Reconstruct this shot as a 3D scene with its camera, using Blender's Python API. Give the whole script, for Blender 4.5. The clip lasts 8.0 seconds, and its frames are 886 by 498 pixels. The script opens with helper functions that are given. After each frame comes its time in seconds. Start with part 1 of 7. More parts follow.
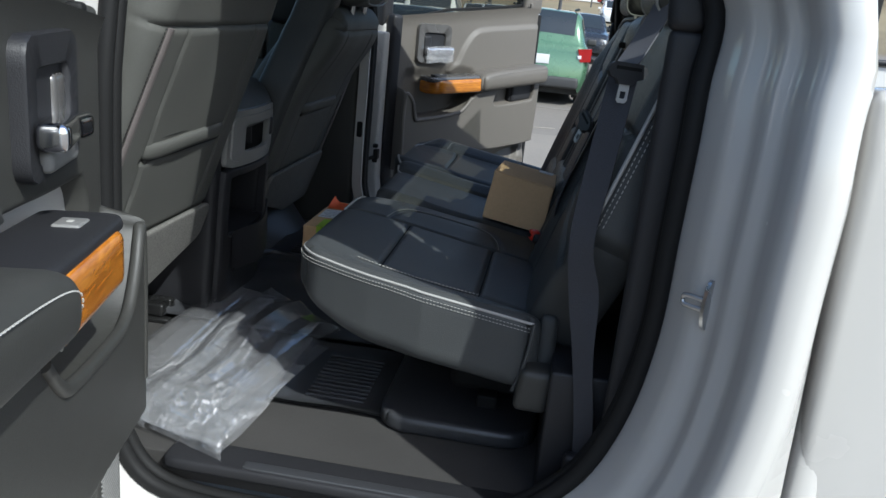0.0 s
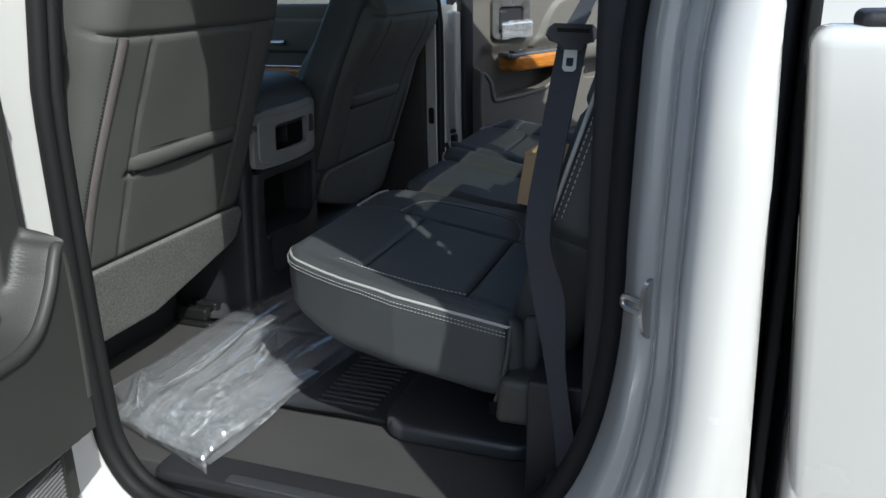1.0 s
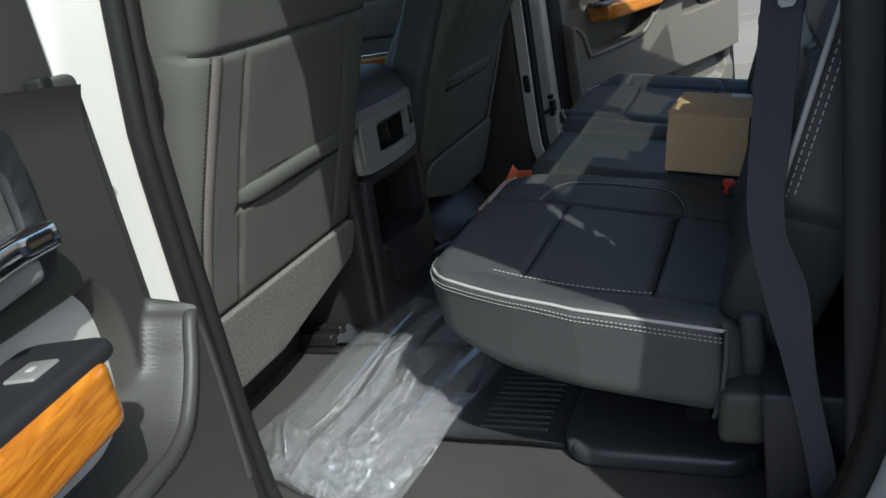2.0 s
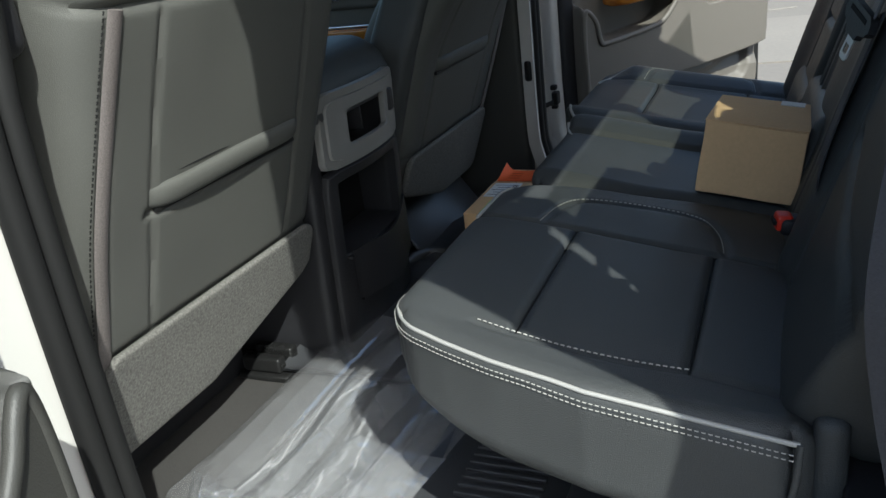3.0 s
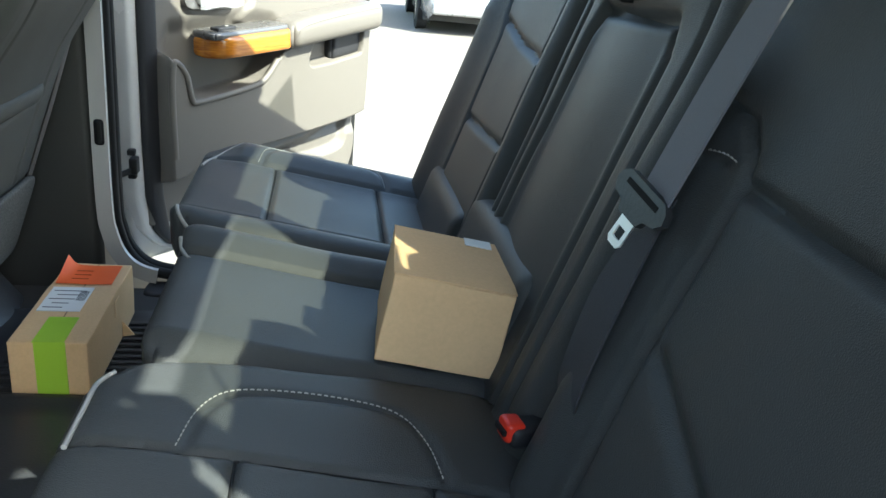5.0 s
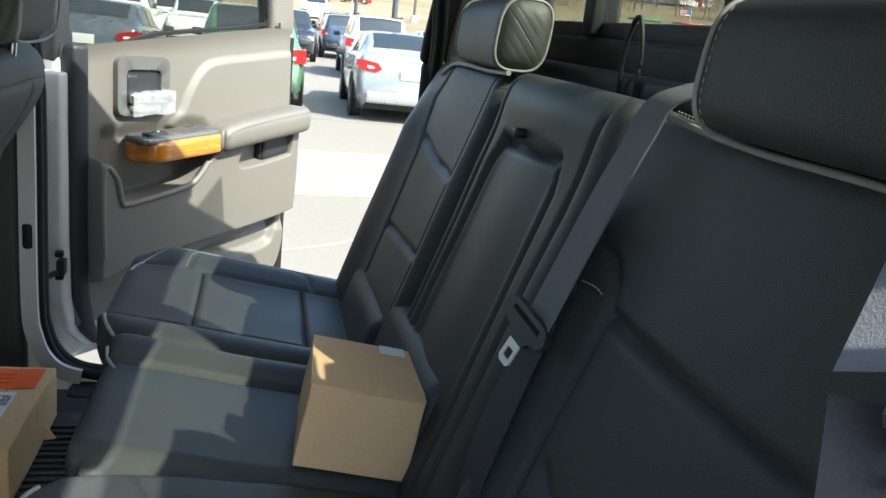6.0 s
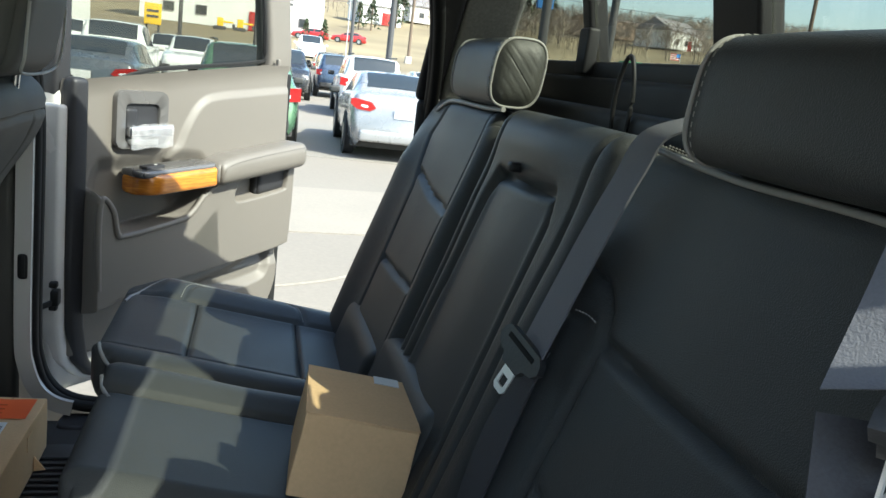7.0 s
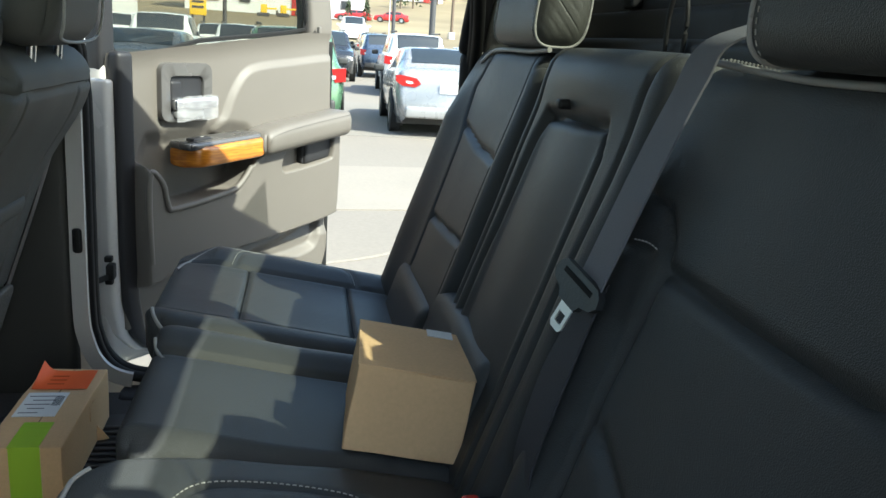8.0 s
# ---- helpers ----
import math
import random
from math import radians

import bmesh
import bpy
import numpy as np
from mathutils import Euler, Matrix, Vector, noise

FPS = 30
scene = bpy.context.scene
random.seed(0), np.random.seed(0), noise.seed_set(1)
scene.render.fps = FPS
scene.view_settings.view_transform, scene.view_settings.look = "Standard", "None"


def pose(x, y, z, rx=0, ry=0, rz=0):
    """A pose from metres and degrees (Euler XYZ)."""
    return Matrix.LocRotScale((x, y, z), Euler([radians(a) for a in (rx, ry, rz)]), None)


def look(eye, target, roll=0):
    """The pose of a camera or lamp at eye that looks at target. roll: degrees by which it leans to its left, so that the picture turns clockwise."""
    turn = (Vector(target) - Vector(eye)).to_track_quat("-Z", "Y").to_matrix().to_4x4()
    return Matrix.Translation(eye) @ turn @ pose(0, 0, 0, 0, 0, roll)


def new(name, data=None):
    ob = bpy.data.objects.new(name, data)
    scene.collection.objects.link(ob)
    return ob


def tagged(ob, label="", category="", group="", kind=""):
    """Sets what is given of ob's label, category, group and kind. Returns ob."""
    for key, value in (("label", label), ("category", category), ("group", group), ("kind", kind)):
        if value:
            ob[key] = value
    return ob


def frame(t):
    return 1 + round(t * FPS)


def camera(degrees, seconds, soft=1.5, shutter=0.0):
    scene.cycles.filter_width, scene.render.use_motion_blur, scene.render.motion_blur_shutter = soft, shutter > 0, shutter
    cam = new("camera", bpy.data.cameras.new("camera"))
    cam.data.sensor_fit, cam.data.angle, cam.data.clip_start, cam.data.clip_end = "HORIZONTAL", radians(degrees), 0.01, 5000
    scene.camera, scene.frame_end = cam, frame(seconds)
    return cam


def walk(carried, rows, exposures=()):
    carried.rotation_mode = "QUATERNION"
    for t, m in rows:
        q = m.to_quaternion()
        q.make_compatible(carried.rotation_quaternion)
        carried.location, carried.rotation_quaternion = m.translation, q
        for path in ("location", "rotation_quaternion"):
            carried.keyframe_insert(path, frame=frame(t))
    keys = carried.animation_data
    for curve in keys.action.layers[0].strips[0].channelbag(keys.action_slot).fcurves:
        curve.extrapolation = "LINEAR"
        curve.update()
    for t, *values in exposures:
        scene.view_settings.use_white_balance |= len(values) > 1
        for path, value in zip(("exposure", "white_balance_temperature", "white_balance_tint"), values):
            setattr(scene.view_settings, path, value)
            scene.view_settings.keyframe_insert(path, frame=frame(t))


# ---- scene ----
cam = camera(57.6, 8.0)
PATH = [
    (0, (0.374, -1.788, 1.598), (0.147, 0.114, 1.022), 5.9),
    (0.5, (0.549, -1.679, 1.588), (0.133, 0.186, 0.998), 7.0),
    (1, (0.666, -1.591, 1.604), (0.017, 0.188, 0.962), -1.1),
    (1.5, (0.608, -1.544, 1.603), (-0.212, 0.145, 0.913), -11.4),
    (1.7, (0.55, -1.514, 1.611), (-0.269, 0.173, 0.916), -11.6),
    (2.8, (0.374, -1.224, 1.57), (-0.408, 0.467, 0.843), -8.4),
    (3, (0.369, -1.171, 1.561), (-0.41, 0.512, 0.813), -7.5),
    (3.5, (0.326, -1.046, 1.552), (-0.418, 0.637, 0.769), -5.8),
    (4, (0.21, -0.886, 1.558), (-0.212, 0.892, 0.745), -1.9),
    (4.5, (0.167, -0.784, 1.556), (0.161, 1.032, 0.72), 2.6),
    (5, (0.17, -0.771, 1.598), (0.476, 1.068, 0.875), 5.5),
    (5.2, (0.172, -0.781, 1.631), (0.538, 1.076, 0.984), 6.0),
    (6.3, (0.181, -0.855, 1.668), (0.653, 1.03, 1.192), 6.7),
    (6.5, (0.181, -0.858, 1.669), (0.66, 1.034, 1.23), 6.9),
    (7, (0.172, -0.857, 1.66), (0.644, 1.04, 1.236), 7.1),
    (7.5, (0.175, -0.828, 1.641), (0.638, 1.061, 1.177), 6.4),
    (8, (0.184, -0.834, 1.614), (0.533, 1.073, 1.123), 3.9),
]
EXPOSURES = [(0.0, 0.62, 5600, 5), (1.0, 0.6, 5650, 4), (1.7, 0.63, 5700, 2), (2.8, 1.03, 5850, 2), (3.5, 1.3, 5850, 3), (4.5, 2.6, 6000, -4), (5.2, 2.6, 6000, -2), (6.3, 1.85, 6050, 0), (8.0, 1.85, 6100, -2)]
walk(cam, [(t, look(eye, target, roll)) for t, eye, target, roll in PATH], exposures=EXPOSURES)


# ---------------------------------------------------------------- world, sun
SUN_AZ = math.atan2(0.75, -0.69)          # towards the sun, from +y to +x
SUN_EL = radians(44.5)
world = bpy.data.worlds.new("sky")
scene.world = world
world.use_nodes = True
wn = world.node_tree
sky = wn.nodes.new("ShaderNodeTexSky")
sky.sky_type, sky.sun_disc = "NISHITA", False
sky.sun_elevation, sky.sun_rotation = SUN_EL, SUN_AZ
sky.air_density, sky.dust_density = 1.0, 2.5
wn.nodes["Background"].inputs["Strength"].default_value = 0.15
wn.links.new(sky.outputs[0], wn.nodes["Background"].inputs["Color"])
sun_data = bpy.data.lights.new("sun", "SUN")
sun_data.energy, sun_data.angle, sun_data.color = 4.0, radians(0.6), (1.0, 0.94, 0.83)
sun = new("sun", sun_data)
SUN_DIR = Vector((0.75, -0.69, 1.0)).normalized()
sun.matrix_world = look(SUN_DIR * 50, (0, 0, 0))


# ---------------------------------------------------------------- materials
def material(name, colour, rough=0.5, metal=0.0, spec=0.5, grain=0.0, grain_size=400.0, bump=0.0, blotch=0.12, blotch_size=6.0, coat=0.0, voronoi=False, per_object=0.0):
    """A Principled surface with fine grain (colour and relief) and slow blotches of colour and gloss."""
    m = bpy.data.materials.new(name)
    m.use_nodes = True
    t = m.node_tree
    n, l = t.nodes, t.links
    b = n["Principled BSDF"]
    b.inputs["Metallic"].default_value = metal
    b.inputs["Specular IOR Level"].default_value = spec
    b.inputs["Coat Weight"].default_value = coat
    b.inputs["Coat Roughness"].default_value = 0.06
    co = n.new("ShaderNodeTexCoord")
    slow = n.new("ShaderNodeTexNoise")
    slow.inputs["Scale"].default_value, slow.inputs["Detail"].default_value = blotch_size, 4
    l.new(co.outputs["Object"], slow.inputs["Vector"])
    fine = n.new("ShaderNodeTexVoronoi" if voronoi else "ShaderNodeTexNoise")
    fine.inputs["Scale"].default_value = grain_size
    l.new(co.outputs["Object"], fine.inputs["Vector"])
    fout = fine.outputs["Distance"] if voronoi else fine.outputs["Fac"]
    mul = n.new("ShaderNodeMath"); mul.operation = "MULTIPLY_ADD"
    l.new(slow.outputs["Fac"], mul.inputs[0])
    mul.inputs[1].default_value, mul.inputs[2].default_value = 2 * blotch, 1 - blotch
    mul2 = n.new("ShaderNodeMath"); mul2.operation = "MULTIPLY_ADD"
    l.new(fout, mul2.inputs[0])
    mul2.inputs[1].default_value, mul2.inputs[2].default_value = 2 * grain, 1 - grain
    both = n.new("ShaderNodeMath"); both.operation = "MULTIPLY"
    l.new(mul.outputs[0], both.inputs[0]); l.new(mul2.outputs[0], both.inputs[1])
    last = both
    if per_object:
        info = n.new("ShaderNodeObjectInfo")
        ma = n.new("ShaderNodeMath"); ma.operation = "MULTIPLY_ADD"
        l.new(info.outputs["Random"], ma.inputs[0])
        ma.inputs[1].default_value, ma.inputs[2].default_value = 2 * per_object, 1 - per_object
        last = n.new("ShaderNodeMath"); last.operation = "MULTIPLY"
        l.new(both.outputs[0], last.inputs[0]); l.new(ma.outputs[0], last.inputs[1])
    sc = n.new("ShaderNodeVectorMath"); sc.operation = "SCALE"
    sc.inputs[0].default_value = colour
    l.new(last.outputs[0], sc.inputs["Scale"])
    l.new(sc.outputs[0], b.inputs["Base Color"])
    ro = n.new("ShaderNodeMapRange")
    ro.inputs["To Min"].default_value, ro.inputs["To Max"].default_value = max(rough - 0.08, 0.02), min(rough + 0.08, 1)
    l.new(slow.outputs["Fac"], ro.inputs["Value"])
    l.new(ro.outputs[0], b.inputs["Roughness"])
    if bump:
        bp = n.new("ShaderNodeBump")
        bp.inputs["Strength"].default_value, bp.inputs["Distance"].default_value = bump, 0.001
        l.new(fout, bp.inputs["Height"])
        l.new(bp.outputs[0], b.inputs["Normal"])
    return m


def glass_material(name, tint, gloss=0.08, rough=0.0):
    m = bpy.data.materials.new(name)
    m.use_nodes = True
    n, l = m.node_tree.nodes, m.node_tree.links
    n.remove(n["Principled BSDF"])
    tr, gl, mix, fr = n.new("ShaderNodeBsdfTransparent"), n.new("ShaderNodeBsdfGlossy"), n.new("ShaderNodeMixShader"), n.new("ShaderNodeLayerWeight")
    tr.inputs["Color"].default_value = (*tint, 1)
    gl.inputs["Roughness"].default_value = rough
    fr.inputs["Blend"].default_value = 0.5
    pw = n.new("ShaderNodeMath"); pw.operation = "POWER"
    l.new(fr.outputs["Facing"], pw.inputs[0]); pw.inputs[1].default_value = 5.0
    sc = n.new("ShaderNodeMath"); sc.operation = "MULTIPLY_ADD"
    l.new(pw.outputs[0], sc.inputs[0])
    sc.inputs[1].default_value, sc.inputs[2].default_value = 0.9, gloss * 0.4
    l.new(sc.outputs[0], mix.inputs[0])
    l.new(tr.outputs[0], mix.inputs[1]); l.new(gl.outputs[0], mix.inputs[2])
    l.new(mix.outputs[0], n["Material Output"].inputs["Surface"])
    return m


def wood_material(name):
    m = material(name, (0.50, 0.21, 0.045), rough=0.16, grain=0.0, coat=0.6)
    n, l = m.node_tree.nodes, m.node_tree.links
    b = n["Principled BSDF"]
    co = n.new("ShaderNodeTexCoord")
    mp = n.new("ShaderNodeMapping")
    mp.inputs["Scale"].default_value = (7, 7, 60)
    no = n.new("ShaderNodeTexNoise")
    no.inputs["Scale"].default_value, no.inputs["Detail"].default_value, no.inputs["Distortion"].default_value = 2.0, 6, 1.2
    cr = n.new("ShaderNodeValToRGB")
    cr.color_ramp.elements[0].position, cr.color_ramp.elements[0].color = 0.3, (0.27, 0.080, 0.008, 1)
    cr.color_ramp.elements[1].position, cr.color_ramp.elements[1].color = 0.7, (0.56, 0.215, 0.020, 1)
    l.new(co.outputs["Object"], mp.inputs[0]); l.new(mp.outputs[0], no.inputs["Vector"])
    l.new(no.outputs["Fac"], cr.inputs[0]); l.new(cr.outputs[0], b.inputs["Base Color"])
    return m


LEATHER = material("black_leather", (0.050, 0.0525, 0.0530), rough=0.42, spec=0.24, grain=0.14, grain_size=900, bump=0.4, blotch=0.15, voronoi=True)
LEATHER_BACK = material("charcoal_vinyl", (0.084, 0.084, 0.077), rough=0.55, spec=0.15, grain=0.1, grain_size=900, bump=0.25, blotch=0.08, voronoi=True)
PIPING = material("white_piping", (0.31, 0.305, 0.29), rough=0.5)
THREAD = material("pale_thread", (0.34, 0.335, 0.31), rough=0.8)
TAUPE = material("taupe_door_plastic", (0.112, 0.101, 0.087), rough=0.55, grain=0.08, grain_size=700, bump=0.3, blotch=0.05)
# darker copy of the door plastic: the near door's shade is put into the colour
DOOR_DARK = material("dark_door_plastic", (0.036, 0.0355, 0.032), rough=0.5, spec=0.4, grain=0.1, grain_size=700, bump=0.3, blotch=0.06)
TRIM = material("black_trim_plastic", (0.017, 0.017, 0.019), rough=0.5, spec=0.35, grain=0.1, grain_size=600, bump=0.3)
TRIM_GREY = material("graphite_trim_plastic", (0.165, 0.163, 0.157), rough=0.4, spec=0.5, grain=0.1, grain_size=600, bump=0.25)
RUBBER = material("black_rubber", (0.034, 0.035, 0.038), rough=0.36, spec=0.6, grain=0.15, grain_size=300, bump=0.3)
SEAL = material("door_seal_rubber", (0.010, 0.010, 0.010), rough=0.65, spec=0.2)
CARPET = material("grey_loop_carpet", (0.125, 0.121, 0.112), rough=0.95, spec=0.1, grain=0.75, grain_size=300, bump=1.0, blotch=0.15, blotch_size=9)
FLOOR_VINYL = material("grey_floor_carpet", (0.047, 0.045, 0.043), rough=0.9, spec=0.15, grain=0.3, grain_size=700, bump=0.6, blotch=0.18, blotch_size=7)
PAINT = material("white_pearl_paint", (0.465, 0.452, 0.428), rough=0.25, coat=0.8, blotch=0.02, spec=0.5)
CHROME = material("chrome", (0.72, 0.72, 0.74), rough=0.08, metal=1.0, blotch=0.04)
STEEL = material("zinc_steel", (0.55, 0.55, 0.55), rough=0.28, metal=1.0)
WOOD = wood_material("amber_wood")
CARDBOARD = material("kraft_cardboard", (0.66, 0.445, 0.245), rough=0.85, spec=0.2, grain=0.08, grain_size=200, bump=0.1, blotch=0.08, blotch_size=12)
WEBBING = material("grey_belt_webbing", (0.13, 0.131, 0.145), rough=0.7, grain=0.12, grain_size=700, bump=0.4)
# the same webbing darkened: shade on the lower belt lengths is put into the colour
WEBBING_SHADED = material("shaded_belt_webbing", (0.030, 0.031, 0.037), rough=0.75, grain=0.3, grain_size=500, bump=0.5)
RED = material("red_button", (0.62, 0.03, 0.012), rough=0.4)
GLASS = glass_material("privacy_glass", (0.61, 0.615, 0.575))
CLEAR = glass_material("clear_glass", (0.80, 0.83, 0.81))
HEADLINER = material("light_grey_trim", (0.66, 0.64, 0.60), rough=0.8, grain=0.1, grain_size=500)
PILLAR_GREY = material("grey_pillar_trim", (0.13, 0.13, 0.125), rough=0.8, grain=0.35, grain_size=160, bump=0.6)
CONCRETE = material("pale_concrete", (0.40, 0.37, 0.33), rough=0.9, grain=0.2, grain_size=40, bump=0.3, blotch=0.3, blotch_size=0.5)


# ---------------------------------------------------------------- mesh tools
def mesh_object(name, verts, faces, mat, parent=None, label="", sharp=38, smooth=True):
    me = bpy.data.meshes.new(name)
    me.from_pydata([tuple(map(float, v)) for v in verts], [], [tuple(int(i) for i in q) for q in faces])
    me.materials.append(mat)
    if smooth:
        me.polygons.foreach_set("use_smooth", [True] * len(me.polygons))
        me.set_sharp_from_angle(angle=radians(sharp))
    me.update()
    ob = new(name, me)
    if parent is not None:
        ob.parent = parent
    if label:
        ob["label"] = label
    return ob


def thing(name, label, category, place=(0, 0, 0), kind="", group=""):
    ob = new(name)
    ob.empty_display_size = 0.05
    ob.location = place
    return tagged(ob, label, category, group, kind)


def soft(size, edge=0.02, corner=0.0, step=0.012):
    """A box round the origin with rounded edges and, seen from above, rounded corners, as a fine net: places and faces."""
    half = np.array(size, float) / 2
    edge = min(edge, half.min() * 0.98)
    axes = []
    for h in half:
        inner = max(int(round(2 * (h - edge) / step)), 1)
        rim = edge * (1 - np.cos(np.linspace(0, np.pi / 2, 5)))[:-1] if edge > 0 else np.array([0.0])
        mid = np.linspace(-h + edge, h - edge, inner + 1)
        axes.append(np.r_[-h + rim * 1.0, mid, (h - rim)[::-1]] if edge > 0 else np.linspace(-h, h, max(int(2 * h / step), 1) + 1))
    verts, faces, index = [], [], {}

    def at(p):
        key = tuple(np.round(p, 6))
        if key not in index:
            index[key] = len(verts)
            verts.append(p)
        return index[key]

    for ax in range(3):
        u, v = [a for a in range(3) if a != ax]
        for sign in (-1, 1):
            ids = [[0] * len(axes[v]) for _ in axes[u]]
            for i, a in enumerate(axes[u]):
                for j, b in enumerate(axes[v]):
                    p = np.zeros(3)
                    p[ax], p[u], p[v] = sign * half[ax], a, b
                    ids[i][j] = at(p)
            flip = (sign > 0) == (ax == 1)
            for i in range(len(axes[u]) - 1):
                for j in range(len(axes[v]) - 1):
                    q = [ids[i][j], ids[i + 1][j], ids[i + 1][j + 1], ids[i][j + 1]]
                    faces.append(q[::-1] if flip else q)
    p = np.array(verts)
    if edge > 0:
        core = np.clip(p, -(half - edge), half - edge)
        d = p - core
        length = np.linalg.norm(d, axis=1, keepdims=True)
        p = np.where(length > 1e-9, core + edge * d / np.maximum(length, 1e-9), p)
    if corner > 0:
        a, b = half[0] - corner, half[1] - corner
        dx, dy = np.maximum(np.abs(p[:, 0]) - a, 0), np.maximum(np.abs(p[:, 1]) - b, 0)
        k = np.where((dx > 0) & (dy > 0), np.maximum(dx, dy) / np.maximum(np.hypot(dx, dy), 1e-9), 1.0)
        p[:, 0] = np.where(dx > 0, np.sign(p[:, 0]) * (a + dx * k), p[:, 0])
        p[:, 1] = np.where(dy > 0, np.sign(p[:, 1]) * (b + dy * k), p[:, 1])
    return p, faces


def seam_depth(p2, seams):
    """How deep the seams (polylines in a plane, with depth and half width) press in at the places p2."""
    out = np.zeros(len(p2))
    for line, depth, wide in seams:
        best = np.full(len(p2), 9.0)
        for a, b in zip(line[:-1], line[1:]):
            a, b = np.array(a, float), np.array(b, float)
            t = np.clip(((p2 - a) @ (b - a)) / max((b - a) @ (b - a), 1e-12), 0, 1)
            best = np.minimum(best, np.linalg.norm(p2 - (a + t[:, None] * (b - a)), axis=1))
        out = np.maximum(out, depth * np.exp(-((best / wide) ** 2)))
    return out


def smooth_line(points, per=8, closed=False):
    """A Catmull-Rom curve through the points."""
    P = [np.array(p, float) for p in points]
    n, out = len(P), []
    for i in range(n if closed else n - 1):
        a, b, c, d = (P[(i + k) % n] if closed else P[min(max(i + k, 0), n - 1)] for k in (-1, 0, 1, 2))
        for t in np.arange(per) / per:
            out.append(0.5 * (2 * b + (c - a) * t + (2 * a - 5 * b + 4 * c - d) * t**2 + (3 * b - a - 3 * c + d) * t**3))
    if not closed:
        out.append(P[-1])
    return np.array(out)


def sweep(path, section, closed=False, up=(0, 0, 1), caps=True):
    """A section (side, up) carried along a path in space."""
    path, up = np.array(path, float), np.array(up, float)
    n, k = len(path), len(section)
    verts, faces = [], []
    for i in range(n):
        a = path[(i - 1) % n] if closed or i else path[0]
        b = path[(i + 1) % n] if closed or i < n - 1 else path[-1]
        d = (b - a) / max(np.linalg.norm(b - a), 1e-9)
        s = np.cross(d, up)
        s /= max(np.linalg.norm(s), 1e-9)
        w = np.cross(s, d)
        verts += [path[i] + s * u + w * v for u, v in section]
    for i in range(n if closed else n - 1):
        for j in range(k):
            a, b = i * k + j, i * k + (j + 1) % k
            c, d = ((i + 1) % n) * k + (j + 1) % k, ((i + 1) % n) * k + j
            faces.append((a, b, c, d))
    if caps and not closed:
        faces += [tuple(range(k))[::-1], tuple(range((n - 1) * k, n * k))]
    return np.array(verts), faces


def ring(r, n=10, squash=1.0):
    return [(r * math.cos(2 * math.pi * i / n), r * squash * math.sin(2 * math.pi * i / n)) for i in range(n)]


def tube(name, path, r, mat, parent=None, label="", n=10, closed=False):
    v, f = sweep(path, ring(r, n), closed, up=(0.013, 0.021, 1))
    return mesh_object(name, v, f, mat, parent, label, sharp=60)


def stitches(name, path, mat, parent, dash=0.0042, gap=0.0028, r=0.0008, lift=(0, 0, 0.0007)):
    """A row of short threads along a path."""
    path = np.array(path, float)
    seg = np.linalg.norm(np.diff(path, axis=0), axis=1)
    s = np.r_[0, np.cumsum(seg)]
    at = lambda d: np.array([np.interp(d, s, path[:, k]) for k in range(3)]) + lift  # noqa: E731
    verts, faces = [], []
    d = 0.0
    while d + dash < s[-1]:
        v, f = sweep([at(d), at(d + dash / 2) + np.array(lift) * 0.6, at(d + dash)], ring(r, 4), up=(0.1, 0.2, 1))
        faces += [tuple(i + len(verts) for i in q) for q in f]
        verts += list(v)
        d += dash + gap
    return mesh_object(name, verts, faces, mat, parent)


def block(name, lo, hi, mat, parent=None, label="", edge=0.006, corner=0.0, step=0.05):
    lo, hi = np.array(lo, float), np.array(hi, float)
    v, f = soft(hi - lo, edge, corner, step)
    return mesh_object(name, v + (lo + hi) / 2, f, mat, parent, label)


def prism(outline, depth, axis=1):
    """A flat outline (two coordinates) given thickness along an axis: places and faces."""
    n = len(outline)
    o = [k for k in range(3) if k != axis]
    verts = []
    for d in depth:
        for a, b in outline:
            p = [0, 0, 0]
            p[o[0]], p[o[1]], p[axis] = a, b, d
            verts.append(p)
    faces = [tuple(range(n)), tuple(range(2 * n - 1, n - 1, -1))]
    faces += [(i, i + n, (i + 1) % n + n, (i + 1) % n) for i in range(n)]
    return np.array(verts, float), faces


MID = 0.13                                # the truck's middle line
FLOOR = 0.825
GROUND = 0.08


def mirrored(v):
    v = np.array(v, float)
    v[:, 1] = 2 * MID - v[:, 1]
    return v


# ---------------------------------------------------------------- ground


def land(x, y):
    """The height of the ground: a level lot, then fields that rise to wooded hills."""
    d = math.hypot(x, y)
    h = max(0, d - 42) * 0.055 + max(0, d - 130) * 0.060
    h = min(h, 23 + 6 * noise.noise(Vector((x / 120, y / 120, 0))))
    return GROUND + h * (1 if y > 0 else 0.3)


rings = [0.0] + [3 * 1.14**k for k in range(46)]
verts, faces, N = [(0, 0, GROUND)], [], 96
for r in rings[1:]:
    for k in range(N):
        a = 2 * math.pi * k / N
        x, y = r * math.cos(a), r * math.sin(a)
        verts.append((x, y, land(x, y)))
for k in range(N):
    faces.append((0, 1 + k, 1 + (k + 1) % N))
for i in range(len(rings) - 2):
    faces += [(1 + i * N + k, 1 + (i + 1) * N + k, 1 + (i + 1) * N + (k + 1) % N, 1 + i * N + (k + 1) % N) for k in range(N)]


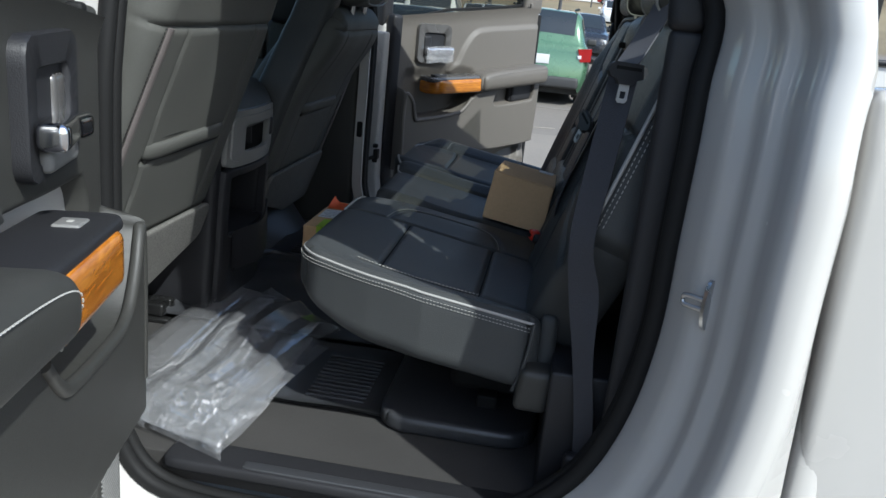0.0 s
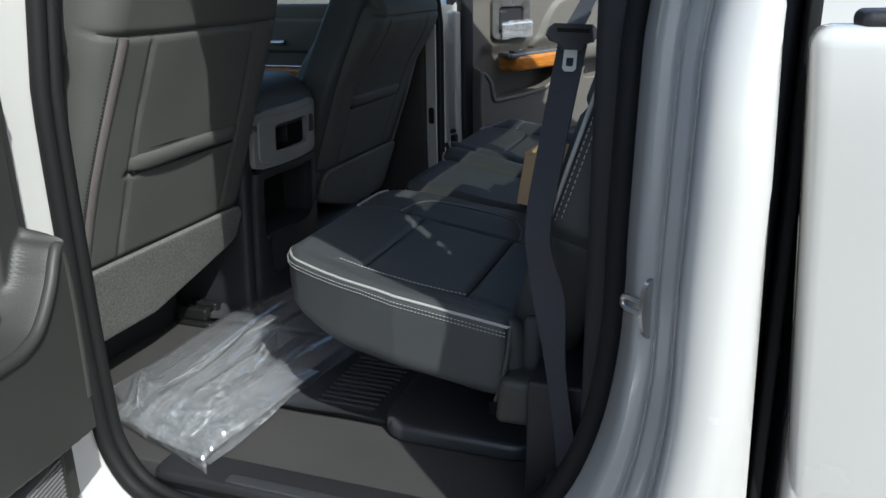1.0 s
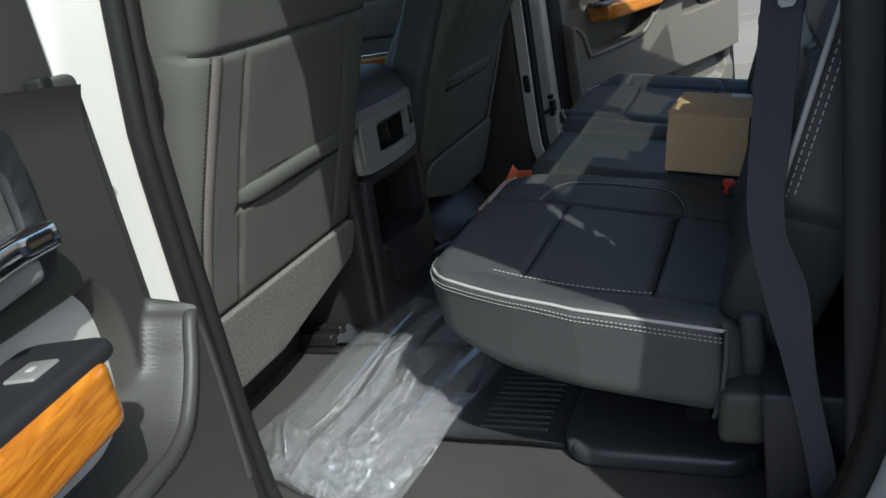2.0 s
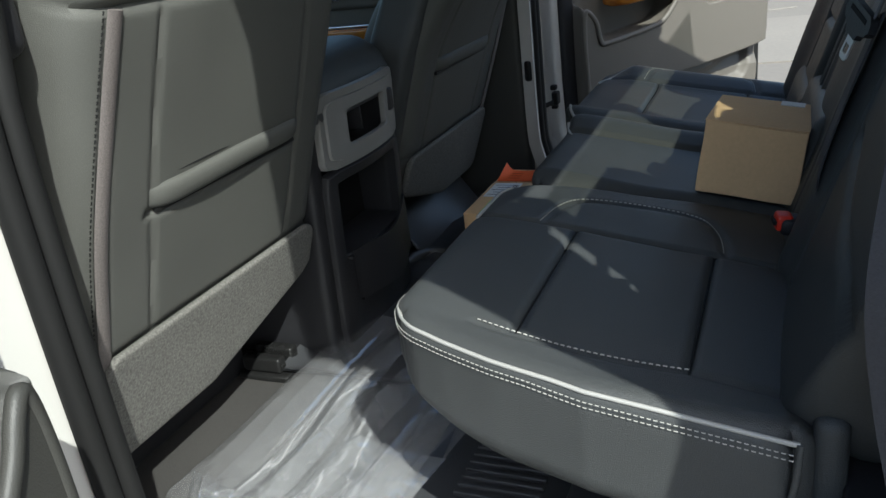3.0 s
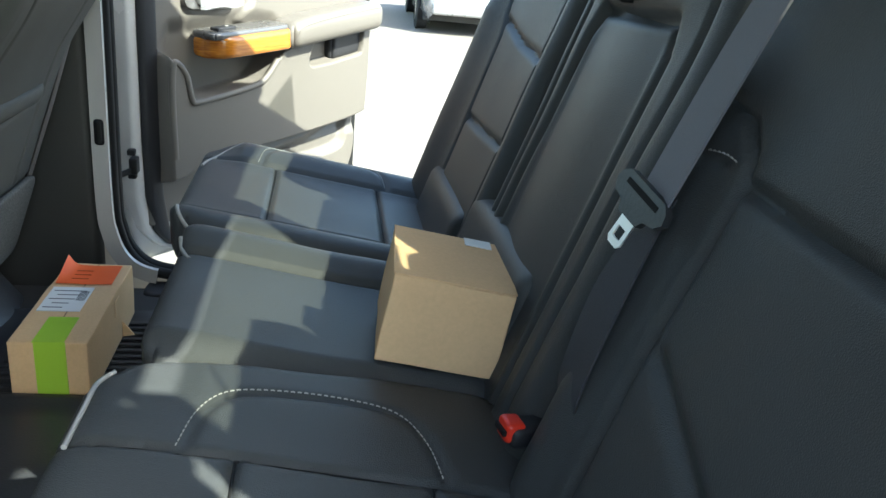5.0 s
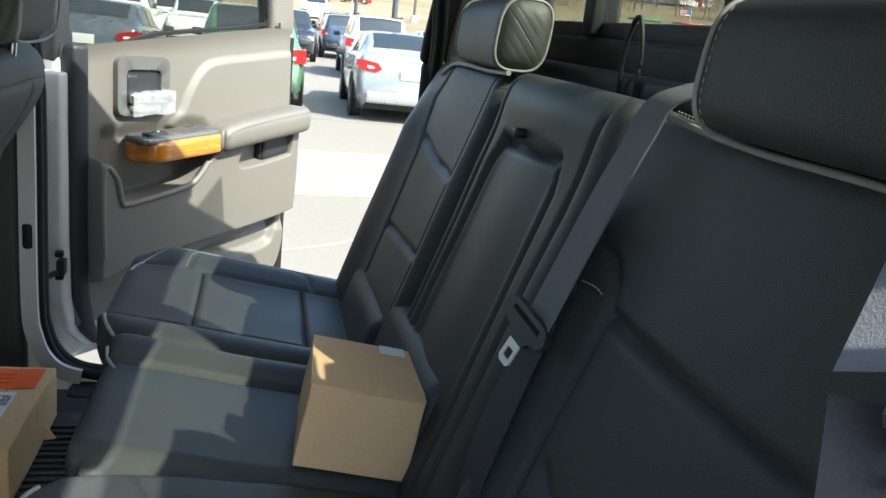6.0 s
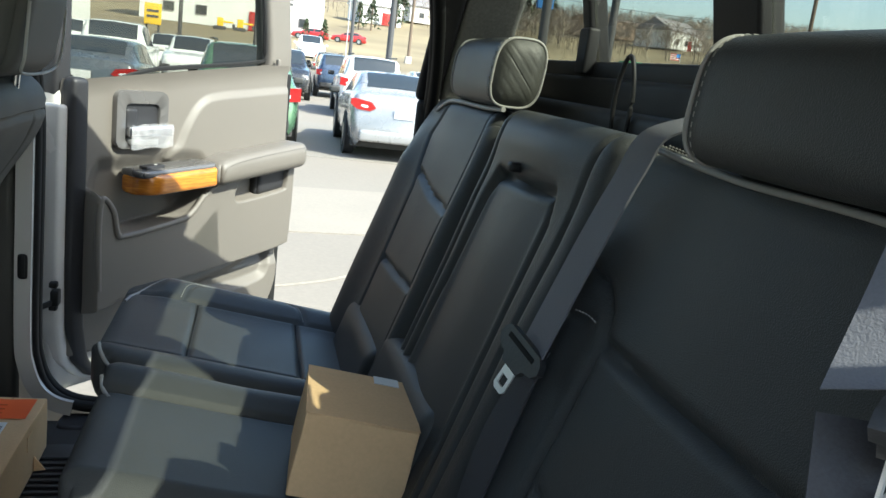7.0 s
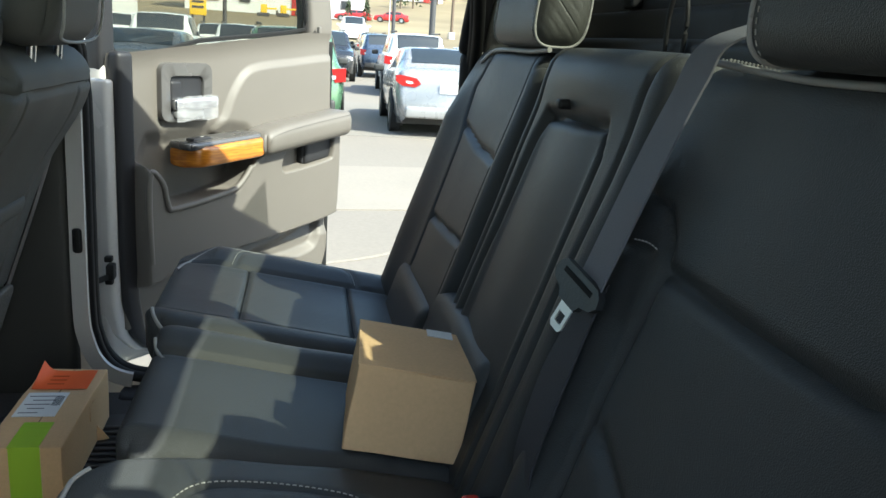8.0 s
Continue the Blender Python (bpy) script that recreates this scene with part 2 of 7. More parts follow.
def ground_material():
    m = material("lot_and_fields", (0.160, 0.140, 0.117), rough=0.9, grain=0.15, grain_size=30, bump=0.2, blotch=0.16, blotch_size=0.35)
    n, l = m.node_tree.nodes, m.node_tree.links
    b = n["Principled BSDF"]
    paved = b.inputs["Base Color"].links[0].from_socket
    co = n.new("ShaderNodeTexCoord")
    ln = n.new("ShaderNodeVectorMath"); ln.operation = "LENGTH"
    l.new(co.outputs["Object"], ln.inputs[0])
    far = n.new("ShaderNodeMapRange")
    far.inputs["From Min"].default_value, far.inputs["From Max"].default_value = 62, 66
    l.new(ln.outputs["Value"], far.inputs["Value"])
    no = n.new("ShaderNodeTexNoise"); no.inputs["Scale"].default_value = 0.03; no.inputs["Detail"].default_value = 8
    l.new(co.outputs["Object"], no.inputs["Vector"])
    cr = n.new("ShaderNodeValToRGB")
    cr.color_ramp.elements[0].position, cr.color_ramp.elements[0].color = 0.38, (0.13, 0.10, 0.055, 1)
    cr.color_ramp.elements[1].position, cr.color_ramp.elements[1].color = 0.62, (0.21, 0.17, 0.095, 1)
    l.new(no.outputs["Fac"], cr.inputs[0])
    mx = n.new("ShaderNodeMix"); mx.data_type = "RGBA"
    l.new(far.outputs[0], mx.inputs["Factor"]); l.new(paved, mx.inputs["A"]); l.new(cr.outputs[0], mx.inputs["B"])
    l.new(mx.outputs["Result"], b.inputs["Base Color"])
    return m


ground = mesh_object("ground", verts, faces, ground_material(), sharp=60)
tagged(ground, "pale worn lot with dry fields rising behind it", "ground", kind="structure")


# ---------------------------------------------------------------- cab shell
APERTURE = [(-0.268, 1.60), (-0.275, 1.30), (-0.272, 0.97), (-0.254, 0.852), (-0.180, 0.784), (0.0, 0.772), (0.20, 0.79), (0.36, 0.835), (0.47, 0.925), (0.525, 1.04), (0.55, 1.18), (0.553, 1.34), (0.556, 1.52), (0.554, 1.641), (0.450, 1.710), (0.166, 1.869), (0.083, 1.913), (-0.190, 1.926), (-0.240, 1.890), (-0.258, 1.76)]
hole_near = smooth_line(APERTURE, 6, True)
hole_far = smooth_line([(-0.256, 1.60), (-0.259, 1.30), (-0.260, 1.02), (-0.252, 0.945), (-0.232, 0.893), (-0.195, 0.860), (-0.13, 0.846), (0.02, 0.840), (0.22, 0.838), (0.38, 0.862), (0.47, 0.93), (0.525, 1.04), (0.55, 1.18), (0.553, 1.34)] + [(0.543, 1.52), (0.515, 1.68), (0.46, 1.83), (0.38, 1.90), (0.15, 1.935), (-0.10, 1.925), (-0.205, 1.87), (-0.245, 1.76)], 6, True)


def lean_in(side, z):
    """How far the upper body leans in over the windows."""
    if side < 0:
        return max(z - 1.45, 0) * 0.131 + max(min(z, 2.0) - 1.724, 0) * 0.704
    return max(z - 1.45, 0) * 0.30 + max(min(z, 1.95) - 1.55, 0) * 0.75


def body_side(side):
    hole = hole_near if side < 0 else hole_far
    d = np.roll(hole, -1, 0) - np.roll(hole, 1, 0)
    nrm = np.stack([d[:, 1], -d[:, 0]], 1) / np.linalg.norm(d, axis=1)[:, None]
    if ((hole - hole.mean(0)) * nrm).sum() < 0:
        nrm = -nrm
    section = [(0.0, -0.655), (0.004, -0.668), (0.010, -0.690), (0.018, -0.718), (0.026, -0.744), (0.031, -0.758), (0.038, -0.768), (0.048, -0.775), (0.054, -0.783), (0.057, -0.797), (0.059, -0.812), (0.063, -0.822), (0.071, -0.829), (0.076, -0.838), (0.078, -0.852), (0.080, -0.876), (0.083, -0.890), (0.088, -0.899), (0.097, -0.906), (0.115, -0.910), (0.127, -0.907), (0.138, -0.897), (0.147, -0.880), (0.24, -0.862), (0.25, -0.80)]
    verts, faces, n = [], [], len(hole)
    for o, y in section:
        for (x, z), (nx, nz) in zip(hole, nrm):
            X, Zz = x + nx * o, z + nz * o
            X -= (0.046 * min(max((z - 1.60) / 0.12, 0), 1) if side < 0 else 0.035 * min(max((z - 1.40) / 0.3, 0), 1)) * min(o / 0.08, 1)
            verts.append((min(max(X, -0.40), float(np.interp(Zz, (0.90, 1.10, 1.58, 1.70, 1.80), (0.719, 0.712, 0.697, 0.672, 0.660)))), (min(y, -0.905) if o > 0.12 and Zz > 1.66 else y) + lean_in(side, Zz), min(max(Zz, 0.62), 2.02 if side < 0 else 1.95)))
    for i in range(len(section) - 1):
        for j in range(n):
            k = (j + 1) % n
            faces.append((i * n + j, i * n + k, (i + 1) * n + k, (i + 1) * n + j))
    verts = np.array(verts)
    if side > 0:
        verts, faces = mirrored(verts), [q[::-1] for q in faces]
    ob = mesh_object("wall_near" if side < 0 else "wall_far", verts, faces, PAINT, sharp=70)
    tagged(ob, "white pearl painted door jamb with its pillars and sill", "door jamb", kind="structure")

    def edge_y(y, z):
        return y + lean_in(side, z)
    path = [(x, edge_y(-0.690, z), z) for x, z in hole]
    p = np.array(path)
    if side > 0:
        p = mirrored(p)
    mesh_object("door_seal", *sweep(p, ring(0.0135, 10), True, up=(0.02, 1, 0.03)), SEAL, ob, "black rubber door seal", 60)
    q = np.array([(x, edge_y(-0.664, z), z) for x, z in hole])
    mesh_object("seal_lip", *sweep(mirrored(q) if side > 0 else q, ring(0.0125, 8), True, up=(0.02, 1, 0.03)), SEAL, ob, "black rubber lip", 60)
    return ob


near_side, far_side = body_side(-1), body_side(1)

# painted flange inside the seal of the far middle pillar
flange = [(x, z) for x, z in hole_far if x < -0.15 and z < 1.75]
flange.sort(key=lambda q: -q[1])
v, f = sweep([(x - 0.016, 2 * MID + 0.650, z) for x, z in flange], [(-0.016, -0.006), (0.016, -0.006), (0.018, 0.0), (0.016, 0.006), (-0.016, 0.006)], up=(0, 1, 0))
mesh_object("flange", v, f, PAINT, far_side, "white painted flange", 40)

roof_skin = block("roof_panel", (-1.45, -0.655, 1.966), (0.615, 2 * MID + 0.500, 2.012), PAINT, edge=0.02)
roof_rail = block("roof_rail", (0.33, -0.80, 1.85), (0.612, -0.640, 1.985), PAINT, edge=0.03)
tagged(roof_rail, "white pearl painted roof rail over the rear pillar", "roof rail", kind="structure")
tagged(roof_skin, "white pearl painted cab roof", "roof", kind="structure")
# dark trim at the foot of the rear pillar and under the bench end
for lo, hi, name, lab in (((0.452, -0.648, 0.80), (0.60, -0.632, 0.90), "trim_pillar_foot", "black plastic trim at the pillar foot"), ((0.425, -0.598, 0.80), (0.60, -0.34, 1.06), "trim_bench_end", "black plastic trim under the bench end")):
    tagged(block(name, lo, hi, TRIM, edge=0.006), lab, "trim", kind="structure")

# floor, roof and end walls of the cab
cab_floor = block("floor", (-1.7, -0.64, FLOOR - 0.05), (0.68, 2 * MID + 0.64, FLOOR), FLOOR_VINYL, edge=0.004)
tagged(cab_floor, "grey carpeted cab floor", "floor", kind="structure")
roof = block("ceiling", (-1.5, -0.52, 1.925), (0.612, 2 * MID + 0.46, 1.965), HEADLINER, edge=0.012)
tagged(roof, "light grey headliner under the cab roof", "ceiling", kind="structure")
rear_wall = block("wall_rear", (0.66, -0.70, 0.62), (0.72, 2 * MID + 0.70, 1.682), TRIM, edge=0.01)
tagged(rear_wall, "black trim panel below the rear window", "rear wall", kind="structure")
block("ledge", (0.625, -0.66, 1.600), (0.6595, 2 * MID + 0.66, 1.640), TRIM, rear_wall, "black moulded ledge", 0.014)
front_wall = block("wall_front", (-1.75, -0.75, 0.62), (-1.55, 2 * MID + 0.75, 1.40), TRIM, edge=0.02)
tagged(front_wall, "black dashboard panel", "dashboard", kind="structure")

# sill plates with a seam
for near in (True, False):
    v, f = soft((0.62, 0.075, 0.022), 0.008, 0.02, 0.02)
    v = v + (0.11, -0.632, 0.820)
    if not near:
        v, f = mirrored(v), [q[::-1] for q in f]
    plate = mesh_object("sill_plate", v, f, TRIM)
    tagged(plate, "black plastic scuff plate on the door sill", "sill plate", group="sill plates", kind="structure")
    v, f = soft((0.40, 0.022, 0.006), 0.0025, 0.008, 0.02)
    v = v + (0.14, -0.652, 0.8315)
    if not near:
        v, f = mirrored(v), [q[::-1] for q in f]
    mesh_object("insert", v, f, RUBBER, plate, "dark grey insert strip")

def leaning(ob, near):
    """Leans a pillar trim in and forward with the body above the windows' foot."""
    for vert in ob.data.vertices:
        up = max(vert.co.z - 1.62, 0)
        vert.co.y += (0.12 if near else -0.75) * up
        vert.co.x -= (0.12 if near else 0.0) * up
    return ob


# inside trim of the middle and rear pillars, both sides
for near in (True, False):
    def put(name, lo, hi, mat, label, cat, edge=0.02):
        v, f = soft(np.subtract(hi, lo), edge, 0, 0.04)
        v = v + np.add(lo, hi) / 2
        if not near:
            v, f = mirrored(v), [q[::-1] for q in f]
        return tagged(mesh_object(name, v, f, mat), label, cat, kind="structure")
    put("trim_middle_pillar", (-0.62, -0.655 if near else -0.70, 0.80), (-0.296 if near else -0.290, -0.630 if near else -0.645, 1.50), DOOR_DARK, "charcoal plastic trim of the middle pillar", "pillar trim")
    put("trim_pillar_top", (-0.60, -0.68, 1.49), (-0.285, -0.60, 1.96), TRIM, "black upper trim of the middle pillar", "pillar trim")
    put("trim_rear_pillar_low", (0.51, -0.650, 0.80), (0.662, -0.625, 1.60), TRIM, "black lower trim of the rear pillar", "pillar trim")
    leaning(put("trim_rear_pillar_edge", (0.505, -0.655, 1.595), (0.560, -0.625, 1.93), TRIM, "black trim of the rear pillar", "pillar trim"), near)
    leaning(put("trim_rear_pillar", (0.602 if near else 0.56, -0.660, 1.59), (0.655 if near else 0.68, -0.630, 1.93), PILLAR_GREY, "grey quilted trim of the rear pillar", "pillar trim"), near)

# rear window: fixed panes, a sliding pane and dark posts
rear_window = tagged(block("window_1", (0.672, -0.62, 1.676), (0.712, 2 * MID + 0.62, 1.706), TRIM, edge=0.006), "dark tinted rear window with a sliding middle pane", "window", kind="structure")


def slanted(ob):
    """Leans a pane or post forward towards the roof."""
    for vert in ob.data.vertices:
        vert.co.x -= 0.22 * max(vert.co.z - 1.69, 0)
    return ob


for y0, y1 in ((0.352, 0.382), (-0.092, 0.0)):
    slanted(block("post", (0.676, y0, 1.700), (0.708, y1, 1.955), TRIM, rear_window, "black window post", 0.005))
for y0, y1, x in ((0.383, 0.87, 0.690), (0.001, 0.351, 0.684), (-0.665, -0.093, 0.690)):
    slanted(block("pane", (x, y0, 1.700), (x + 0.005, y1, 1.955), GLASS, rear_window, "tinted glass pane", 0.0))
block("latch", (0.655, 0.340, 1.684), (0.676, 0.378, 1.755), TRIM, rear_window, "black window latch", 0.005)
windscreen = tagged(block("window_2", (-1.66, -0.70, 1.40), (-1.652, 2 * MID + 0.70, 2.0), CLEAR, edge=0.0), "clear glass windscreen", "window", kind="structure")

# closed front doors behind the front seats
for near in (True, False):
    fd = tagged(new("door_3" if near else "door_4"), "closed front door with taupe panel, wood strip and chrome handle", "door", kind="structure")

    def fput(name, lo, hi, mat, label="", edge=0.015, near=near, fd=fd):
        v, f = soft(np.subtract(hi, lo), edge, 0, 0.04)
        v = v + np.add(lo, hi) / 2
        if not near:
            v, f = mirrored(v), [q[::-1] for q in f]
        return mesh_object(name, v, f, mat, fd, label)
    fput("panel", (-1.54, -0.80, 0.78), (-0.60, -0.70, 1.52), TAUPE, "taupe door panel")
    fput("bolster", (-1.2, -0.71, 1.36), (-0.64, -0.675, 1.475), TAUPE, "padded taupe bolster", 0.017)
    fput("armrest", (-1.2, -0.70, 1.225), (-0.66, -0.60, 1.27), TAUPE, "taupe armrest", 0.02)
    fput("wood_strip", (-1.2, -0.635, 1.272), (-0.70, -0.605, 1.315), WOOD, "glossy amber wood strip", 0.008)
    fput("chrome_line", (-1.2, -0.64, 1.317), (-0.70, -0.612, 1.324), CHROME, "thin chrome line", 0.003)
    fput("handle_bezel", (-0.94, -0.705, 1.375), (-0.80, -0.68, 1.475), TRIM_GREY, "grey handle bezel", 0.012)
    fput("handle", (-0.92, -0.685, 1.385), (-0.82, -0.660, 1.405), CHROME, "chrome handle", 0.009)
    fput("window", (-1.5, -0.715, 1.52), (-0.62, -0.71, 1.94), CLEAR, "side glass", 0.0)


# ---------------------------------------------------------------- rear seat
rear_seat = thing("rear_seat", "black leather split rear bench with white piping and pale stitching", "seat", (0.2, MID, FLOOR))


def inv(ob):
    return np.array(ob.location)


def seat_part(name, v, f, mat, owner, label="", sharp=60):
    return mesh_object(name, np.array(v) - inv(owner), f, mat, owner, label, sharp)


def seat_tube(name, path, r, mat=None, label="", owner=None, n=8):
    owner = owner or rear_seat
    return tube(name, np.array(path) - inv(owner), r, mat or PIPING, owner, label, n)


def seat_stitch(path, owner=None, **k):
    owner = owner or rear_seat
    return stitches("stitching", np.array(path) - inv(owner), THREAD, owner, **k)


def base_z(x):
    return 1.165 - 0.17 * x


def bump(x, c, w):
    return np.exp(-(((x - c) / w) ** 2))


CUSHION = 0.135


def cushion(name, y0, y1, x0, x1, seams, crown, corner=0.10, label="", taper=None):
    """A padded cushion lying along the bench; crown(x, y): how far the padding rises over the base slope."""
    v, f = soft((x1 - x0, y1 - y0, CUSHION), 0.028, corner, 0.0048)
    v[:, 0] += (x0 + x1) / 2
    v[:, 1] += (y0 + y1) / 2
    if taper:
        v[:, 1] = taper(v[:, 0], v[:, 1])
    top = np.clip(v[:, 2] / (CUSHION / 2), -1, 1)
    up = np.clip((top + 1) / 2, 0, 1)
    rough = np.array([noise.noise(Vector((a * 9, b * 9, y0))) for a, b in v[:, :2]]) * 0.0018
    z_top = base_z(v[:, 0]) + crown(v[:, 0], v[:, 1]) + rough
    press = seam_depth(v[:, :2], seams) * (top > 0.55)
    lift = np.clip((x0 + 0.17 - v[:, 0]) / 0.17, 0, 1) ** 2 * 0.055
    v[:, 2] = z_top - CUSHION / 2 + v[:, 2] - press + lift * (1 - up)
    return seat_part(name, v, f, LEATHER, rear_seat, label)


def rim(y0, y1, x0, x1, corner, crown, part_of, inset=0.006, drop=0.010, n=40, taper=None):
    """Places along the upper edge of a cushion: from the rear near corner round the front to the rear far one, as fractions part_of."""
    out = []
    line = [(x1, y0 + inset)]
    for a in np.linspace(0, 90, 9):
        line.append((x0 + corner - (corner - inset) * math.sin(radians(a)), y0 + corner - (corner - inset) * math.cos(radians(a))))
    for a in np.linspace(0, 90, 9):
        line.append((x0 + corner - (corner - inset) * math.cos(radians(a)), y1 - corner + (corner - inset) * math.sin(radians(a))))
    line.append((x1, y1 - inset))
    line = np.array(line)
    s = np.r_[0, np.cumsum(np.linalg.norm(np.diff(line, axis=0), axis=1))]
    for k in np.linspace(part_of[0], part_of[1], n):
        x, y = (np.interp(k * s[-1], s, line[:, c]) for c in (0, 1))
        y = float(taper(x, y)) if taper else y
        out.append((x, y, float(base_z(x) + crown(np.array([x]), np.array([y]))[0]) - drop))
    return np.array(out)


def crown_near(x, y):
    outer = np.clip((-0.45 - y) / 0.08, 0, 1)
    return (0.008 + 0.05 * np.clip(x, 0, 1)) * outer**1.3 + 0.004 * bump(y, -0.05, 0.06) * np.clip(x / 0.06, 0, 1) - 0.014 * np.clip((0.02 - x) / 0.09, 0, 1) ** 2


ARCH = smooth_line([(0.055, -0.152), (0.065, -0.098), (0.088, -0.060), (0.13, -0.044), (0.20, -0.038), (0.26, -0.050), (0.290, -0.096), (0.301, -0.153)], 6)
OUTER_SEAM = [(0.062, -0.447), (0.116, -0.456), (0.169, -0.461), (0.219, -0.460), (0.288, -0.450), (0.40, -0.455)]
SEAMS_NEAR = [
    ([(0.105, -0.445), (0.103, -0.155)], 0.008, 0.0042),
    ([(0.285, -0.445), (0.285, -0.155)], 0.008, 0.0042),
    (OUTER_SEAM, 0.004, 0.006),
    ([(-0.06, -0.155), (0.10, -0.152), (0.285, -0.155), (0.40, -0.16)], 0.006, 0.0042),
    (ARCH, 0.005, 0.006),
]
NEAR = (-0.556, 0.043, -0.050, 0.405)


def narrowing(x, y):
    """Both sides run inwards towards the front, the inner one at its rounded corner."""
    inner = np.clip((y + 0.25) / 0.29, 0, 1) * np.interp(x, (-0.05, -0.03, -0.01, 0.018, 0.05, 0.11, 0.24), (0.070, 0.060, 0.046, 0.036, 0.029, 0.016, 0.0))
    return y - inner + np.clip((-0.20 - y) / 0.33, 0, 1) * np.interp(x, (-0.05, 0.0, 0.04, 0.10, 0.20, 0.38), (0.098, 0.072, 0.056, 0.036, 0.012, 0.0))


cushion("seat_cushion", *NEAR[:2], *NEAR[2:], SEAMS_NEAR, crown_near, 0.055, "padded black leather cushion with curved stitched bolster", narrowing)


def lifted(line, crown, up=0.001):
    line = np.array(line)
    return np.c_[line, base_z(line[:, 0]) + crown(line[:, 0], line[:, 1]) + up]


for line in (SEAMS_NEAR[0][0], SEAMS_NEAR[1][0], [(0.0, -0.1535), (0.10, -0.152), (0.285, -0.155), (0.39, -0.16)]):
    seat_tube("seam", lifted(np.linspace(line[0], line[-1], 30) if len(line) == 2 else smooth_line(line, 8), crown_near, -0.0062), 0.0016, SEAL, n=6)
seat_stitch(lifted(smooth_line([(x - 0.004, y + 0.005) for x, y in ARCH], 3), crown_near, -0.001))
seat_stitch(lifted(smooth_line(OUTER_SEAM[:-1], 6) + (0, 0.005), crown_near, -0.0005))
edge_line = rim(*NEAR, 0.055, crown_near, (0.012, 0.345), n=60, taper=narrowing)
seat_tube("piping", edge_line, 0.0025, label="white piping along the cushion edge")
seat_tube("piping", rim(*NEAR, 0.055, crown_near, (0.585, 0.695), inset=0.012, drop=0.0015, n=24, taper=narrowing), 0.0027, label="white piping at the inner front corner")
for down in (0.0065, 0.0125):
    side = rim(*NEAR, 0.055, crown_near, (0.015, 0.345), inset=-0.0006, drop=0.010 + down, n=70, taper=narrowing)
    seat_stitch(side, dash=0.0036, gap=0.0024, r=0.0006, lift=(-0.0002, -0.0006, 0))
# upright end seam of the side panel
seat_tube("end_seam", [(0.388, -0.551, 1.118), (0.386, -0.553, 1.08), (0.378, -0.553, 1.03), (0.366, -0.549, 0.993)], 0.0035, LEATHER)


def crown_mid(x, y):
    return 0.020 * bump(y, 0.325, 0.035) + 0.006 - 0.004 * bump(x, 0.2, 0.12) - 0.016 * np.clip((0.055 - y) / 0.03, 0, 1)


MIDDLE = (0.018, 0.364, -0.018, 0.405)
cushion("middle_cushion", *MIDDLE, [([(-0.02, 0.275), (0.42, 0.275)], 0.009, 0.006), ([(0.30, 0.05), (0.30, 0.275)], 0.003, 0.008)], crown_mid, 0.03, "flat black leather middle cushion")
seat_tube("piping", smooth_line([(-0.018, 0.306, 1.178), (-0.014, 0.288, 1.169), (-0.006, 0.268, 1.167), (0.001, 0.253, 1.168)], 5), 0.0030, label="short white piping at the front")


def crown_far(x, y):
    return 0.020 * bump(y, 0.415, 0.04) + 0.026 * bump(y, 0.81, 0.05) * np.clip(x / 0.05 + 0.6, 0, 1) - 0.004


ARCH_FAR = [(x, 0.755 + (y + 0.155) * 0.72) for x, y in ARCH]
FAR = (0.368, 0.86, -0.055, 0.405)
SEAMS_FAR = [
    ([(0.085, 0.47), (0.085, 0.755)], 0.008, 0.0042),
    ([(0.28, 0.47), (0.28, 0.755)], 0.008, 0.0042),
    ([(-0.06, 0.47), (0.42, 0.47)], 0.008, 0.005),
    ([(-0.06, 0.757), (0.42, 0.757)], 0.006, 0.0042),
    (ARCH_FAR, 0.005, 0.006),
]
cushion("seat_cushion", *FAR, SEAMS_FAR, crown_far, 0.07, "padded black leather cushion beside the open door")
for line in (SEAMS_FAR[0][0], SEAMS_FAR[1][0], [(0.0, 0.47), (0.39, 0.47)]):
    seat_tube("seam", lifted(np.linspace(line[0], line[-1], 30), crown_far, -0.0062), 0.0016, SEAL, n=6)
seat_stitch(lifted(smooth_line([(x - 0.004, y + 0.004) for x, y in ARCH_FAR], 3), crown_far, -0.001))
seat_stitch(lifted([(0.0, 0.477), (0.39, 0.477)], crown_far, -0.004))
seat_tube("piping", smooth_line([(-0.042, 0.420, 1.185), (-0.037, 0.403, 1.179), (-0.029, 0.391, 1.170), (-0.017, 0.376, 1.161)], 5), 0.0030, label="short white piping at the front")
seat_tube("piping", lifted(smooth_line([(-0.045, 0.70), (-0.036, 0.745), (-0.010, 0.795), (0.05, 0.828), (0.13, 0.832), (0.26, 0.832), (0.36, 0.83)], 6), crown_far, -0.001), 0.0026, label="white piping along the outer edge")
block("seat_frame", Vector((0.24, -0.34, FLOOR + 0.05)) - rear_seat.location, Vector((0.42, 0.66, 1.0)) - rear_seat.location, SEAL, rear_seat, "black seat frame under the bench", 0.02)
for y in (-0.35, 0.13, 0.62):
    block("leg", Vector((0.30, y - 0.02, FLOOR - 0.002)) - rear_seat.location, Vector((0.34, y + 0.02, FLOOR + 0.06)) - rear_seat.location, SEAL, rear_seat, "", 0.005)
# hinge cover at the end of the bench
v, f = soft((0.058, 0.055, 0.075), 0.012, 0, 0.012)
v[:, 0] += 0.10 * v[:, 2]
seat_part("hinge_cover", v + (0.402, -0.545, 1.005), f, DOOR_DARK, rear_seat, "black plastic hinge cover")
v, f = soft((0.030, 0.035, 0.10), 0.012, 0, 0.012)
seat_part("end_flap", v + (0.414, -0.508, 1.075), f, LEATHER, rear_seat)

